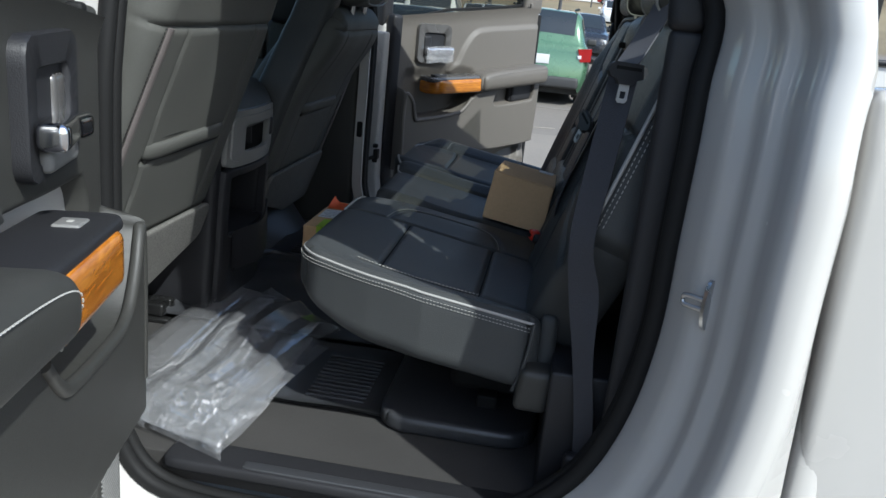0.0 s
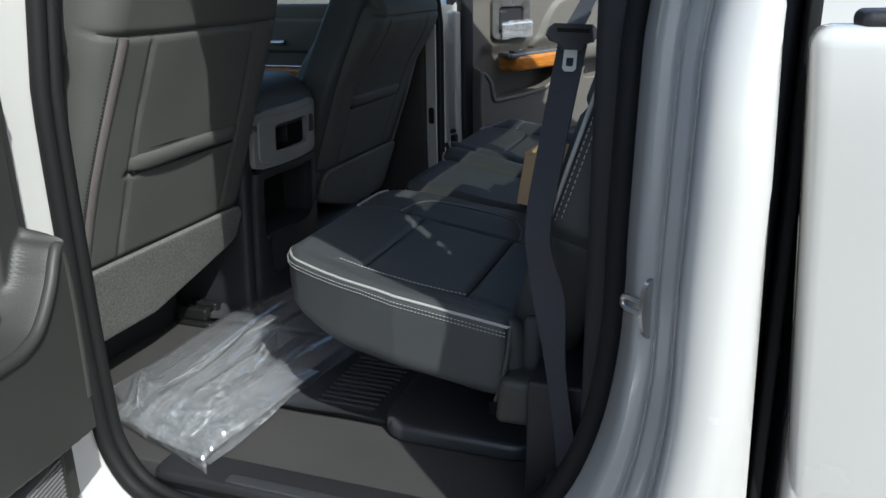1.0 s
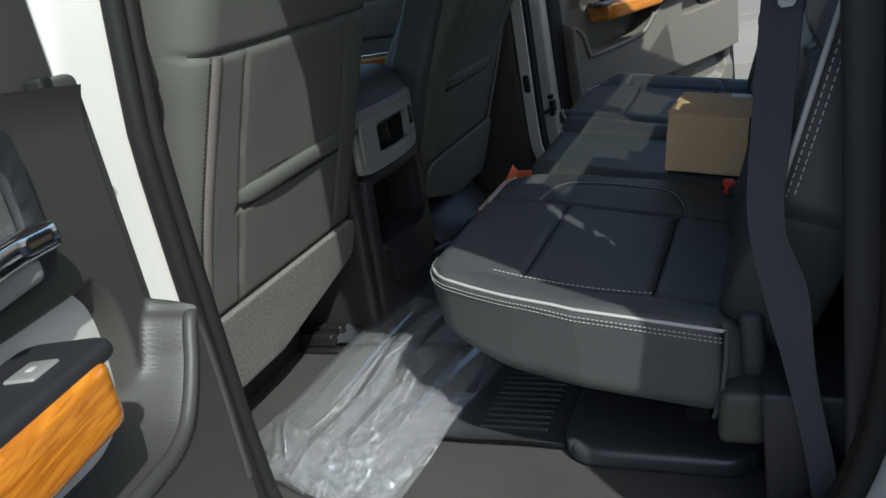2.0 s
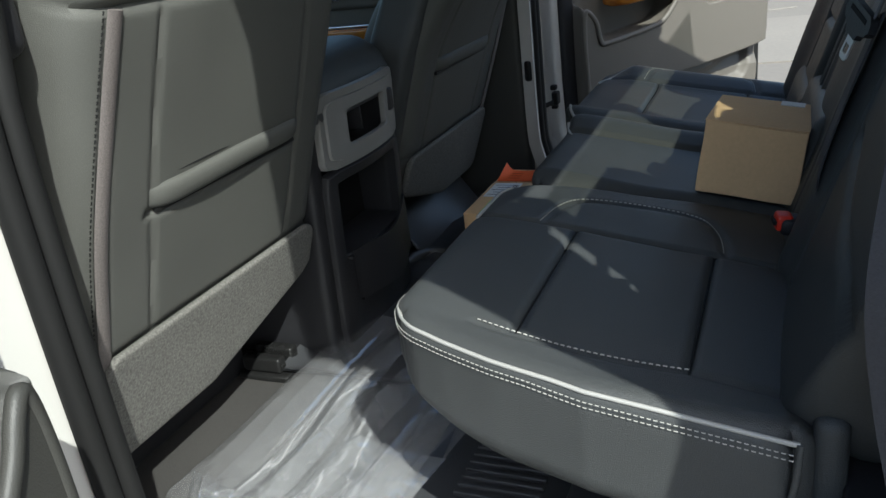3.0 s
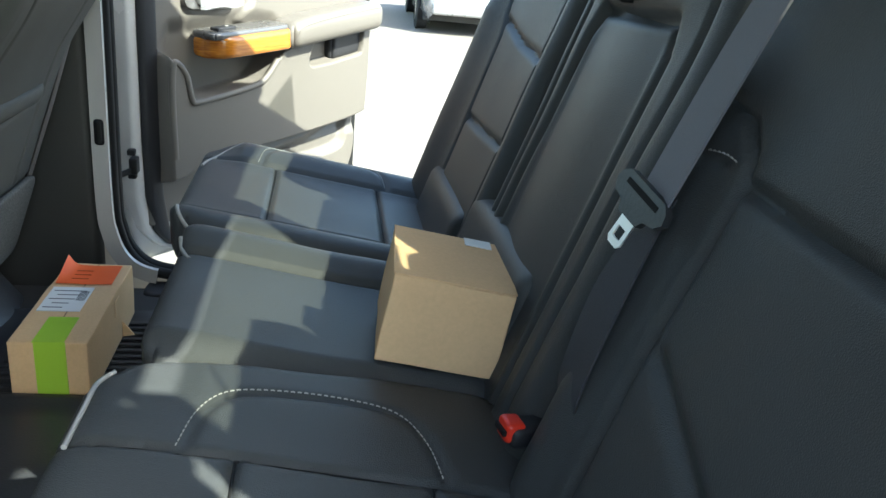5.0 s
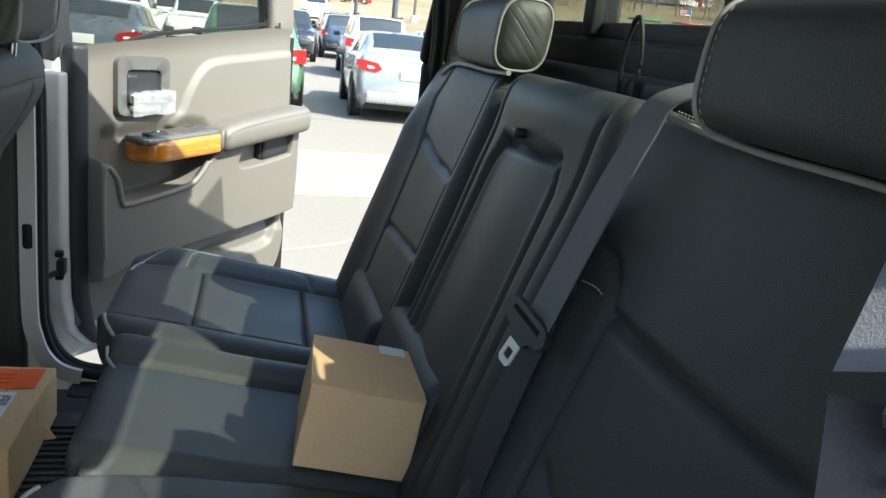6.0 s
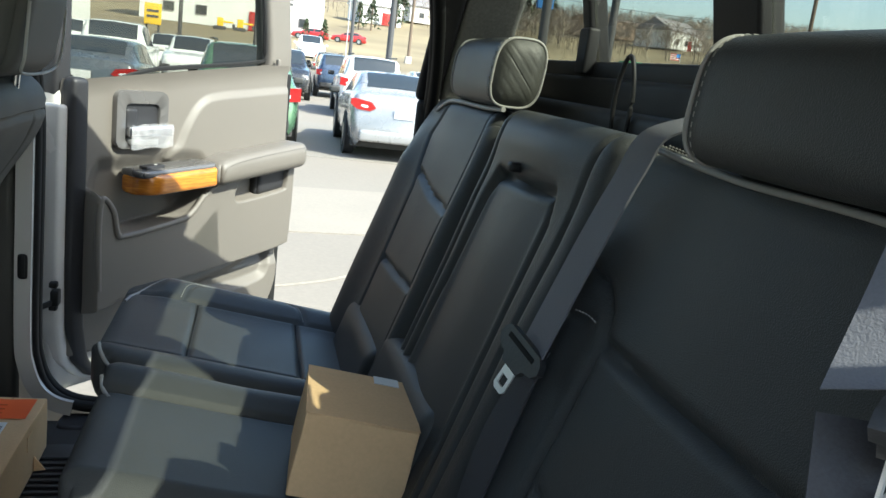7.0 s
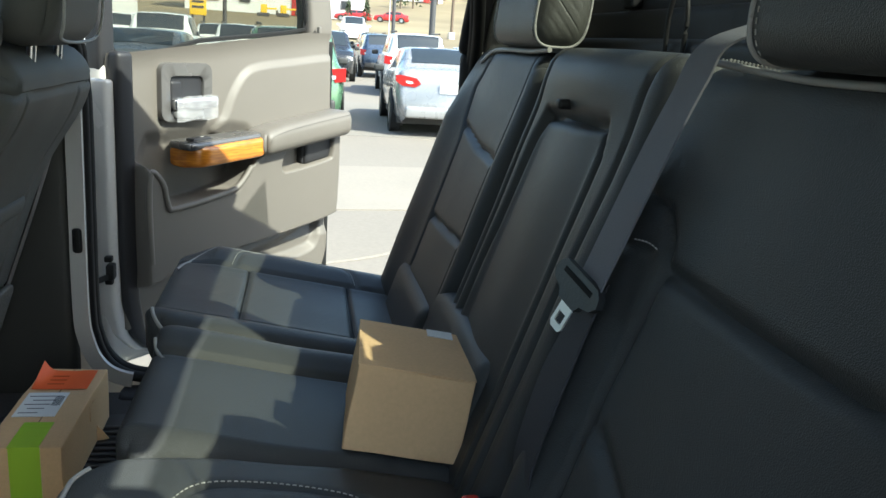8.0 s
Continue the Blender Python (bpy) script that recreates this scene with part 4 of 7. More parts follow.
    tube("piping", np.array(smooth_line([(-0.162, mid - 0.115, top + 0.135), (-0.168, mid - 0.115, top + 0.055), (-0.178, mid - 0.085, top + 0.027), (-0.178, mid + 0.085, top + 0.027), (-0.168, mid + 0.115, top + 0.055), (-0.162, mid + 0.115, top + 0.135)], 6)) - inv(s), 0.0025, THREAD, s, "pale piping")
    block("seat_base", Vector((-0.95, mid - 0.2, FLOOR - 0.002)) - s.location, Vector((-0.56, mid + 0.2, 1.0)) - s.location, TRIM, s, "black seat base")
    return s


front_seat(-0.31)
far_front_seat = front_seat(2 * MID + 0.335, 1.575, 0.035)
far_front_seat.location.z -= 0.02

# seat rail ends on the floor
for y in (-0.095, 0.355):
    rail = thing("seat_rail", "black steel seat rail end bolted to the floor", "seat rail", (-0.505, y, FLOOR), group="seat rails")
    for dy in (-0.030, 0.012):
        v, f = soft((0.082, 0.024, 0.030), 0.006, 0, 0.01)
        mesh_object("channel", v + (0, dy, 0.028), f, RAIL, rail, "glossy black rail channel")
        v, f = soft((0.004, 0.010, 0.006), 0.001, 0, 0.01)
        mesh_object("slot", v + (0.041, dy, 0.026), f, SEAL, rail, "dark slot")
    v, f = soft((0.11, 0.085, 0.012), 0.004, 0.01, 0.03)
    mesh_object("base_plate", v + (0.004, -0.008, 0.006), f, RAIL, rail)


# ---------------------------------------------------------------- centre console
console = thing("centre_console", "black centre console with a rear cup drawer and a storage pocket", "console", (-0.6, MID - 0.01, FLOOR))
CY = MID - 0.012


def con(name, v, f, mat, label="", parent=None):
    return mesh_object(name, np.array(v) - inv(console), f, mat, parent or console, label, 45)


def plate_with_hole(y0, y1, z0, z1, h, x_of, thick, corner=0.02, n=48):
    """An upright plate across the truck with a rounded hole h = (y0, y1, z0, z1); x_of(y, z): its face."""
    def loop(a, b, c, d, r):
        pts = []
        for i in range(n):
            t = 2 * math.pi * i / n + math.pi / 4
            u, w = math.cos(t), math.sin(t)
            k = 1 / max(abs(u), abs(w))
            yy, zz = (a + b) / 2 + u * k * (b - a) / 2, (c + d) / 2 + w * k * (d - c) / 2
            ey, ez = max(abs(yy - (a + b) / 2) - ((b - a) / 2 - r), 0), max(abs(zz - (c + d) / 2) - ((d - c) / 2 - r), 0)
            if ey > 0 and ez > 0:
                q = max(ey, ez) / math.hypot(ey, ez)
                yy = (a + b) / 2 + math.copysign((b - a) / 2 - r + ey * q, yy - (a + b) / 2)
                zz = (c + d) / 2 + math.copysign((d - c) / 2 - r + ez * q, zz - (c + d) / 2)
            pts.append((yy, zz))
        return pts
    o, i1 = loop(y0, y1, z0, z1, corner), loop(*h, min(0.008, (h[3] - h[2]) / 3))
    verts, faces = [], []
    rows = [(o, -thick), (o, -0.003), ([(a * 0.985 + (y0 + y1) / 2 * 0.015, b * 0.985 + (z0 + z1) / 2 * 0.015) for a, b in o], 0.0), ([(a * 1.04 - (h[0] + h[1]) / 2 * 0.04, b * 1.04 - (h[2] + h[3]) / 2 * 0.04) for a, b in i1], 0.0), (i1, -0.002), (i1, -thick)]
    for pts, d in rows:
        verts += [(x_of(a, b) + d, a, b) for a, b in pts]
    for r in range(len(rows) - 1):
        faces += [(r * n + j, r * n + (j + 1) % n, (r + 1) * n + (j + 1) % n, (r + 1) * n + j) for j in range(n)]
    return verts, faces


def con_x(y, z):
    return -0.338 - 0.10 * (1.30 - z) * 0.5 - 0.9 * (y - CY) ** 2


# shell: two cheeks, a top, and a back panel with the pocket
v, f = soft((0.62, 0.34, 0.075), 0.034, 0.03, 0.015)
v[:, 2] += -0.06 * np.clip((v[:, 0] - 0.22) / 0.09, 0, 1) ** 2 * (v[:, 2] > -0.2)
con("lid", v + (-0.665, CY, 1.342), f, LEATHER, "black padded console lid")
for sgn in (-1, 1):
    v, f = soft((0.60, 0.045, 0.50), 0.018, 0, 0.02)
    v[:, 0] += np.where(v[:, 0] > 0, 0.10 * (v[:, 2] - 0.1) * 0.5, 0)
    con("cheek", v + (-0.675, CY + sgn * 0.150, 1.075), f, TRIM, "black plastic side")
v, f = plate_with_hole(CY - 0.146, CY + 0.146, 1.182, 1.318, (CY - 0.078, CY + 0.078, 1.214, 1.284), con_x, 0.012)
bezel = con("bezel", v, f, TRIM_GREY, "graphite bezel round the cup drawer")
v, f = plate_with_hole(CY - 0.132, CY + 0.132, 1.196, 1.304, (CY - 0.074, CY + 0.074, 1.217, 1.281), lambda y, z: con_x(y, z) + 0.003, 0.01)
con("bezel_rim", v, f, TRIM_GREY, "", bezel)
v, f = soft((0.012, 0.200, 0.100), 0.004, 0, 0.02)
con("drawer_back", v + (-0.425, CY, 1.25), f, SEAL, "dark drawer", bezel)
v, f = soft((0.03, 0.004, 0.05), 0.001, 0, 0.02)
con("divider", v + (-0.375, CY + 0.005, 1.25), f, TRIM, "", bezel)
v, f = soft((0.012, 0.020, 0.044), 0.006, 0, 0.006)
con("release_knob", v + (con_x(CY + 0.098, 1.26) + 0.003, CY + 0.098, 1.258), f, TRIM, "black release knob", bezel)
# storage pocket with a curved lip
v, f = plate_with_hole(CY - 0.146, CY + 0.146, 0.84, 1.180, (CY - 0.118, CY + 0.112, 1.02, 1.160), con_x, 0.02)
con("back_panel", v, f, TRIM, "black back panel with an open pocket")
v, f = soft((0.01, 0.25, 0.20), 0.003, 0, 0.03)
con("pocket_back", v + (-0.46, CY, 1.09), f, SEAL, "dark pocket")
lip = []
for t in np.linspace(0, 1, 30):
    y = CY - 0.112 + 0.222 * t
    lip.append((con_x(y, 1.03) + 0.012 + 0.012 * math.sin(math.pi * t), y, 1.028 + 0.030 * t**3 + 0.003 * math.sin(9 * t)))
lip = np.array(lip)
v = np.r_[lip, lip + (0.002, 0, -0.10), lip + (-0.006, 0, -0.10), lip + (-0.005, 0, 0.0)]
n = len(lip)
f = [(a * n + i, a * n + i + 1, ((a + 1) % 4) * n + i + 1, ((a + 1) % 4) * n + i) for a in range(4) for i in range(n - 1)]
con("pocket_lip", v, f, TRIM, "curved black pocket lip")
v, f = soft((0.10, 0.24, 0.006), 0.002, 0, 0.03)
con("pocket_floor", v + (-0.405, CY, 1.015), f, TRIM)

# ---------------------------------------------------------------- rear doors


def poly_mask(s, z, poly, softness):
    """1 inside a rounded outline, 0 outside, with a soft edge."""
    P = np.array(poly, float)
    q = np.stack([s, z], 1)
    best = np.full(len(q), 9.0)
    inside = np.zeros(len(q), bool)
    for a, b in zip(P, np.roll(P, -1, 0)):
        t = np.clip(((q - a) @ (b - a)) / max((b - a) @ (b - a), 1e-12), 0, 1)
        best = np.minimum(best, np.linalg.norm(q - (a + t[:, None] * (b - a)), axis=1))
        if a[1] != b[1]:
            cross = ((a[1] > q[:, 1]) != (b[1] > q[:, 1])) & (q[:, 0] < (b[0] - a[0]) * (q[:, 1] - a[1]) / (b[1] - a[1]) + a[0])
            inside ^= cross
    d = np.where(inside, best, -best)
    k = np.clip(d / softness + 0.5, 0, 1)
    return k * k * (3 - 2 * k)


LOWER = smooth_line([(0.012, 1.275), (0.030, 1.287), (0.048, 1.272), (0.080, 1.215), (0.105, 1.192), (0.15, 1.190), (0.30, 1.210), (0.345, 1.228), (0.385, 1.270), (0.415, 1.296), (0.55, 1.318), (0.735, 1.335), (0.752, 1.30), (0.748, 1.12), (0.725, 1.088), (0.55, 1.065), (0.20, 1.035), (0.03, 1.005), (0.012, 1.03)], 5, True)
BOLSTER = smooth_line([(0.305, 1.355), (0.335, 1.395), (0.365, 1.455), (0.405, 1.505), (0.46, 1.525), (0.60, 1.540), (0.735, 1.553), (0.748, 1.54), (0.752, 1.42), (0.75, 1.36), (0.60, 1.33), (0.40, 1.33)], 5, True)
POCKET = smooth_line([(0.505, 1.250), (0.525, 1.302), (0.56, 1.312), (0.70, 1.325), (0.712, 1.31), (0.710, 1.275), (0.69, 1.264), (0.55, 1.246)], 5, True)
RECESS = smooth_line([(0.085, 1.30), (0.10, 1.345), (0.14, 1.352), (0.40, 1.36), (0.40, 1.24), (0.30, 1.19), (0.12, 1.18), (0.095, 1.22)], 5, True)
SLOT = smooth_line([(0.40, 1.005), (0.55, 1.030), (0.69, 1.068), (0.712, 1.06), (0.70, 1.01), (0.66, 0.985), (0.5, 0.975)], 5, True)


def rear_door(near):
    """A rear door, built closed along +x from its hinge; the inside faces +y for the near one, -y for the far one."""
    sgn = 1 if near else -1
    # both doors share one plastic; the near one is coloured darker for its shade
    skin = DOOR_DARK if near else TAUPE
    d = thing("door_1" if near else "door_2", "wide open rear door with taupe panel darkened for shade, wood strip and chrome handle" if near else "open rear door with taupe panel, wood strip and film-wrapped chrome handle", "door", kind="structure")

    def add(name, v, f, mat, label="", parent=None, sharp=45):
        v = np.array(v, float)
        v[:, 1] *= sgn
        f = [tuple(q) if sgn > 0 else tuple(q)[::-1] for q in f]
        return mesh_object(name, v, f, mat, parent or d, label, sharp)

    def lump(name, lo, hi, mat, label="", parent=None, edge=0.008, corner=0.0, step=0.01, warp=None):
        v, f = soft(np.subtract(hi, lo), edge, corner, step)
        v = v + np.add(lo, hi) / 2
        if warp:
            v = warp(v)
        return add(name, v, f, mat, label, parent)

    # the panel as a relief
    shift = -0.036 if near else 0.042
    low_edge = LOWER + np.stack([shift * np.clip((0.12 - LOWER[:, 0]) / 0.06, 0, 1), 0 * LOWER[:, 0]], 1)
    s0 = -0.036 if near else 0.012
    S, Zs = np.linspace(s0, 0.765, 236), np.linspace(0.885, 1.622, 226)
    ss, zz = np.meshgrid(S, Zs, indexing="ij")
    s, z = ss.ravel(), zz.ravel()
    top = 1.545 + 0.118 * s
    z = np.where(zz.ravel() > 1.50, 1.50 + (zz.ravel() - 1.50) / 0.122 * (np.minimum(top, 1.622) - 1.50), z)
    lower, bol, pock, rec, slot = (poly_mask(s, z, P, w) for P, w in ((low_edge, 0.014), (BOLSTER, 0.022), (POCKET, 0.012), (RECESS + np.stack([(shift if near else 0) * np.clip((0.20 - RECESS[:, 0]) / 0.06, 0, 1), 0 * RECESS[:, 0]], 1), 0.03 if near else 0.05), (SLOT, 0.03)))
    out = 0.012 * bol - (0.055 if near else 0.022) * rec * (1 - lower) + 0.055 * lower - 0.040 * pock + 0.012 * np.clip((1.05 - z) / 0.03, 0, 1) * (1 - lower) - 0.022 * slot * (1 - lower)
    out += 0.010 * np.clip((z - (top - 0.05)) / 0.05, 0, 1) ** 2
    rim_s = np.minimum(s - s0, 0.765 - s)
    rim_z = np.minimum(z - 0.885, np.maximum(top - z, 0))
    out -= 0.03 * (1 - np.clip(rim_s / 0.022, 0, 1)) ** 2 + 0.03 * (1 - np.clip(rim_z / 0.012, 0, 1)) ** 2 * (z < 1.2)
    # the rear edge leans with the body
    s2 = s - 0.05 * np.clip((1.0 - z) / 0.12, 0, 1) ** 2 * (s > 0.4) * np.clip((s - 0.4) / 0.36, 0, 1)
    v = np.stack([s2, out, z], 1)
    n0, n1 = ss.shape
    f = [(i * n1 + j, i * n1 + j + 1, (i + 1) * n1 + j + 1, (i + 1) * n1 + j) for i in range(n0 - 1) for j in range(n1 - 1)]
    add("panel", v, f, skin, "moulded taupe plastic door panel with shade in its colour" if near else "moulded taupe plastic door panel", sharp=70)
    # rounded rim of the door bin
    rim_path = smooth_line([(0.024, 0.050, 1.06), (0.020, 0.050, 1.20), (0.026, 0.050, 1.276), (0.046, 0.052, 1.268), (0.080, 0.054, 1.213), (0.105, 0.054, 1.190), (0.15, 0.054, 1.188), (0.30, 0.054, 1.208), (0.345, 0.054, 1.226), (0.385, 0.054, 1.268)], 6)
    rim_path[:, 0] += shift * np.clip((0.12 - rim_path[:, 0]) / 0.06, 0, 1)
    v, f = sweep(rim_path, ring(0.008, 10), up=(0.02, 1, 0.03))
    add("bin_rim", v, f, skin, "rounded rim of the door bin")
    # painted door behind the panel, with its seal; the front lower corner of the far one is rounded
    def corner_of(v):
        k = np.interp(v[:, 2], (0.785, 0.813, 0.835, 0.878, 0.964, 1.10), (0.20, 0.112, 0.060, 0.021, 0.004, 0.0))
        return np.c_[v[:, 0] + k * np.clip(1 - v[:, 0] / 0.4, 0, 1), v[:, 1:]]
    lump("shell", (0.0, -0.135, 0.66 if near else 0.79), (0.80, -0.025, 1.60), PAINT, "white painted door shell", edge=0.02, step=0.05, warp=lambda v: np.c_[v[:, :2], np.where(v[:, 2] > 1.2, 1.2 + (v[:, 2] - 1.2) * (0.325 + 0.118 * np.clip(v[:, 0], 0, 0.7)) / 0.40, v[:, 2])])
    if near:
        lump("edge_seal", (0.004, -0.026, 0.75), (0.026, -0.004, 1.56), SEAL, "black rubber edge seal", edge=0.006, step=0.05)
    else:
        lump("edge_face", (-0.012, -0.060, 0.79), (0.016, 0.002, 1.49), PAINT, "white painted hinge edge", edge=0.009, step=0.012, warp=corner_of)
        lump("hinge_trim", (0.013, -0.026, 0.80), (0.058, 0.016, 1.552), TRIM, "black trim along the hinge edge", edge=0.012, step=0.012, warp=corner_of)
    lump("edge_seal", (0.750, -0.026, 0.75), (0.782, -0.012, 1.60), SEAL, "black rubber edge seal", edge=0.006, step=0.05)
    if near:
        lump("hinge_trim", (-0.040, -0.030, 0.80), (0.020, -0.004, 1.555), skin, "taupe trim along the hinge edge with shade in its colour", edge=0.010, step=0.04)
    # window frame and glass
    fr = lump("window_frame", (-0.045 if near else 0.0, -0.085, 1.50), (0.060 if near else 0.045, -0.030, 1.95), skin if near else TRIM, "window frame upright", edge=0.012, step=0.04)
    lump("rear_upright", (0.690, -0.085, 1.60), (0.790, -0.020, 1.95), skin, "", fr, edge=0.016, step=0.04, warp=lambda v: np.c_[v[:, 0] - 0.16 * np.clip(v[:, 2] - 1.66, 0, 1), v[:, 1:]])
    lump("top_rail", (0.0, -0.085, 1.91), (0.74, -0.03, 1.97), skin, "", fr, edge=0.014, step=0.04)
    seal_path = smooth_line([(0.046, -0.045, 1.95), (0.046, -0.045, 1.552), (0.30, -0.045, 1.583), (0.668, -0.045, 1.626), (0.690, -0.045, 1.66), (0.650, -0.045, 1.93)], 4)
    add("glass_seal", *sweep(seal_path, ring(0.006, 6), up=(0.01, 1, 0.02)), SEAL, "black rubber glass seal", fr)
    lump("glass", (0.03, -0.058, 1.54), (0.69, -0.053, 1.93), GLASS, "tinted window glass", edge=0.0, step=0.1)
    lump("lock_pin", (0.700, -0.010, 1.615), (0.712, 0.002, 1.640), skin, "lock pin", edge=0.004)
    # handle: bezel, cup, lever
    cx, cz = (0.200, 1.464) if near else (0.208, 1.458)
    low = 0.005 if near else 0.0
    v, f = plate_with_hole(cx - 0.078, cx + 0.078, cz - 0.068, cz + 0.072, (cx - 0.050, cx + 0.050, cz - 0.052, cz + 0.040), lambda a, b: 0.016, 0.045, 0.02)
    v = [(b, a, c) for a, b, c in v]
    # the near bezel is darkened in its colour too
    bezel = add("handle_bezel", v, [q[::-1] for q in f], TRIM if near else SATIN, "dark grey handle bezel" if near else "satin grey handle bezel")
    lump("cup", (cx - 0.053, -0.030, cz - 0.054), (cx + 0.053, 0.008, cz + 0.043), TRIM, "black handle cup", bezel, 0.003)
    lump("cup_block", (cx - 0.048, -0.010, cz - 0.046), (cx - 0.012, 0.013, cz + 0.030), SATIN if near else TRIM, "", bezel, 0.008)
    lever = lump("lever", (cx - (0.070 if near else 0.046), 0.006, cz - 0.038), (cx + 0.074, 0.038 if near else 0.034, cz - 0.010), CHROME, "chrome pull lever", bezel, 0.009, warp=lambda v: np.c_[v[:, 0], v[:, 1] + 0.012 * np.clip((v[:, 0] - cx) / 0.07, -0.2, 1), v[:, 2] + 0.06 * (v[:, 0] - cx)])
    lump("lever_foot", (cx - 0.044, 0.002, cz - 0.062), (cx + 0.045, 0.026, cz - 0.038), TRIM_GREY, "dark lever foot", bezel, 0.009)
    if not near:
        # a scrap of protective film over the lever
        F, H = np.linspace(-0.050, 0.066, 22), np.linspace(0.0, 0.058, 14)
        v = [(cx + a + 0.002 * noise.noise(Vector((a * 30, b * 30, 2))), 0.038 + 0.014 * (a > 0) * a / 0.08 + 0.0025 * noise.noise(Vector((a * 45, b * 45, 0))), cz - 0.005 - b + 0.05 * a + 0.004 * noise.noise(Vector((a * 40, b * 40, 5)))) for a in F for b in H]
        f = [(i * 14 + j, i * 14 + j + 1, (i + 1) * 14 + j + 1, (i + 1) * 14 + j) for i in range(21) for j in range(13)]
        film = add("film", v, f, FILM, "clear wrinkled protective film", bezel, 20)
    # switch panel and wood strip
    def slope(v):
        return np.c_[v[:, 0], v[:, 1], v[:, 2] + low + 0.06 * (v[:, 0] - 0.12)]
    sw = lump("switch_panel", (0.166 if near else 0.164, -0.015, 1.322), (0.412, 0.075, 1.340), TRIM if near else SATIN, "black switch panel" if near else "satin grey switch panel", edge=0.008, corner=0.02, warp=slope)
    lump("switch", (0.214 if near else 0.195, 0.022, 1.336), (0.252, 0.050, 1.3425 if near else 1.3465), TRIM_GREY if near else TRIM, "graphite window switch" if near else "black window switch", sw, 0.003, warp=slope)
    lump("switch_mark", (0.229, 0.033, 1.3420 if near else 1.346), (0.237, 0.039, 1.3432 if near else 1.3475), THREAD, "pale mark", sw, 0.0008, warp=slope)

    def curl(v):
        k = np.clip((0.214 - v[:, 0]) / 0.05, 0, 1)
        return np.c_[v[:, 0], v[:, 1] - 0.055 * k * k, v[:, 2] + low + 0.06 * (v[:, 0] - 0.12)]
    lump("wood_strip", (0.164, 0.045, 1.268 if near else 1.278), (0.410, 0.082, 1.330), WOOD, "glossy amber wood strip", edge=0.012, corner=0.01, warp=curl)
    # armrest

    def arm(v):
        k = np.clip((0.47 - v[:, 0]) / 0.08, 0, 1)
        return np.c_[v[:, 0], v[:, 1], v[:, 2] + low + 0.115 * (v[:, 0] - 0.55) - 0.010 * k * (v[:, 2] > 1.34)]
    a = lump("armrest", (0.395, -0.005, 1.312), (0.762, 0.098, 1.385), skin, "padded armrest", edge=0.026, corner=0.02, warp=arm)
    lump("pull_recess", (0.600, 0.0, 1.242), (0.735, 0.042, 1.318), TRIM, "dark pull recess under the armrest", edge=0.014, corner=0.015, warp=lambda v: np.c_[v[:, 0], v[:, 1], v[:, 2] + low + 0.115 * (v[:, 0] - 0.55)])
    seam = smooth_line([(0.402, 0.075, 1.285), (0.412, 0.096, 1.33), (0.435, 0.096, 1.352), (0.55, 0.097, 1.374), (0.74, 0.097, 1.396)], 8)
    seam[:, 1] *= sgn
    seam[:, 2] += low
    stitches("stitching", seam, THREAD if near else skin, a, r=0.0009, lift=(0, 0.0006 * sgn, 0))
    if near:
        # speaker grille low at the front
        gr = lump("speaker_bezel", (0.028, 0.002, 0.885), (0.150, 0.030, 1.010), skin, "speaker moulding", edge=0.010, step=0.02)
        for i in range(16):
            zz0 = 0.895 + i * 0.0065
            lump("rib", (0.046, 0.0285, zz0), (0.128, 0.0325, zz0 + 0.0034), TRIM_GREY, "", gr, 0.0012, step=0.05)
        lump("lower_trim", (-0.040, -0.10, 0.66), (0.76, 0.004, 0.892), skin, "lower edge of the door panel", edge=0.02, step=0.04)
    # check strap and its bolts on the hinge edge
    if not near:
        turn = pose(-0.245, 1.09, 0, 0, 0, 48).inverted()
        for nm, lo, hi, lab in (("check_strap", (-0.315, 1.010, 1.052), (-0.232, 1.024, 1.066), "black door check strap"), ("strap_box", (-0.246, 1.005, 1.048), (-0.228, 1.035, 1.084), "dark strap opening"), ("bolt", (-0.250, 1.010, 1.089), (-0.232, 1.028, 1.103), "black bolt"), ("bolt", (-0.250, 1.010, 1.036), (-0.232, 1.028, 1.048), "black bolt")):
            v, f = soft(np.subtract(hi, lo), 0.004, 0, 0.01)
            v = v + np.add(lo, hi) / 2
            if nm == "check_strap":
                v[:, 2] += 0.22 * (v[:, 0] + 0.23)
                v[:, 1] += 1.35 * (v[:, 0] + 0.236)
            mesh_object(nm, [turn @ Vector(q) for q in v], f, SEAL, d, lab)
    return d


SATIN = material("satin_grey_plastic", (0.15, 0.145, 0.14), rough=0.28, metal=0.55, grain=0.05)


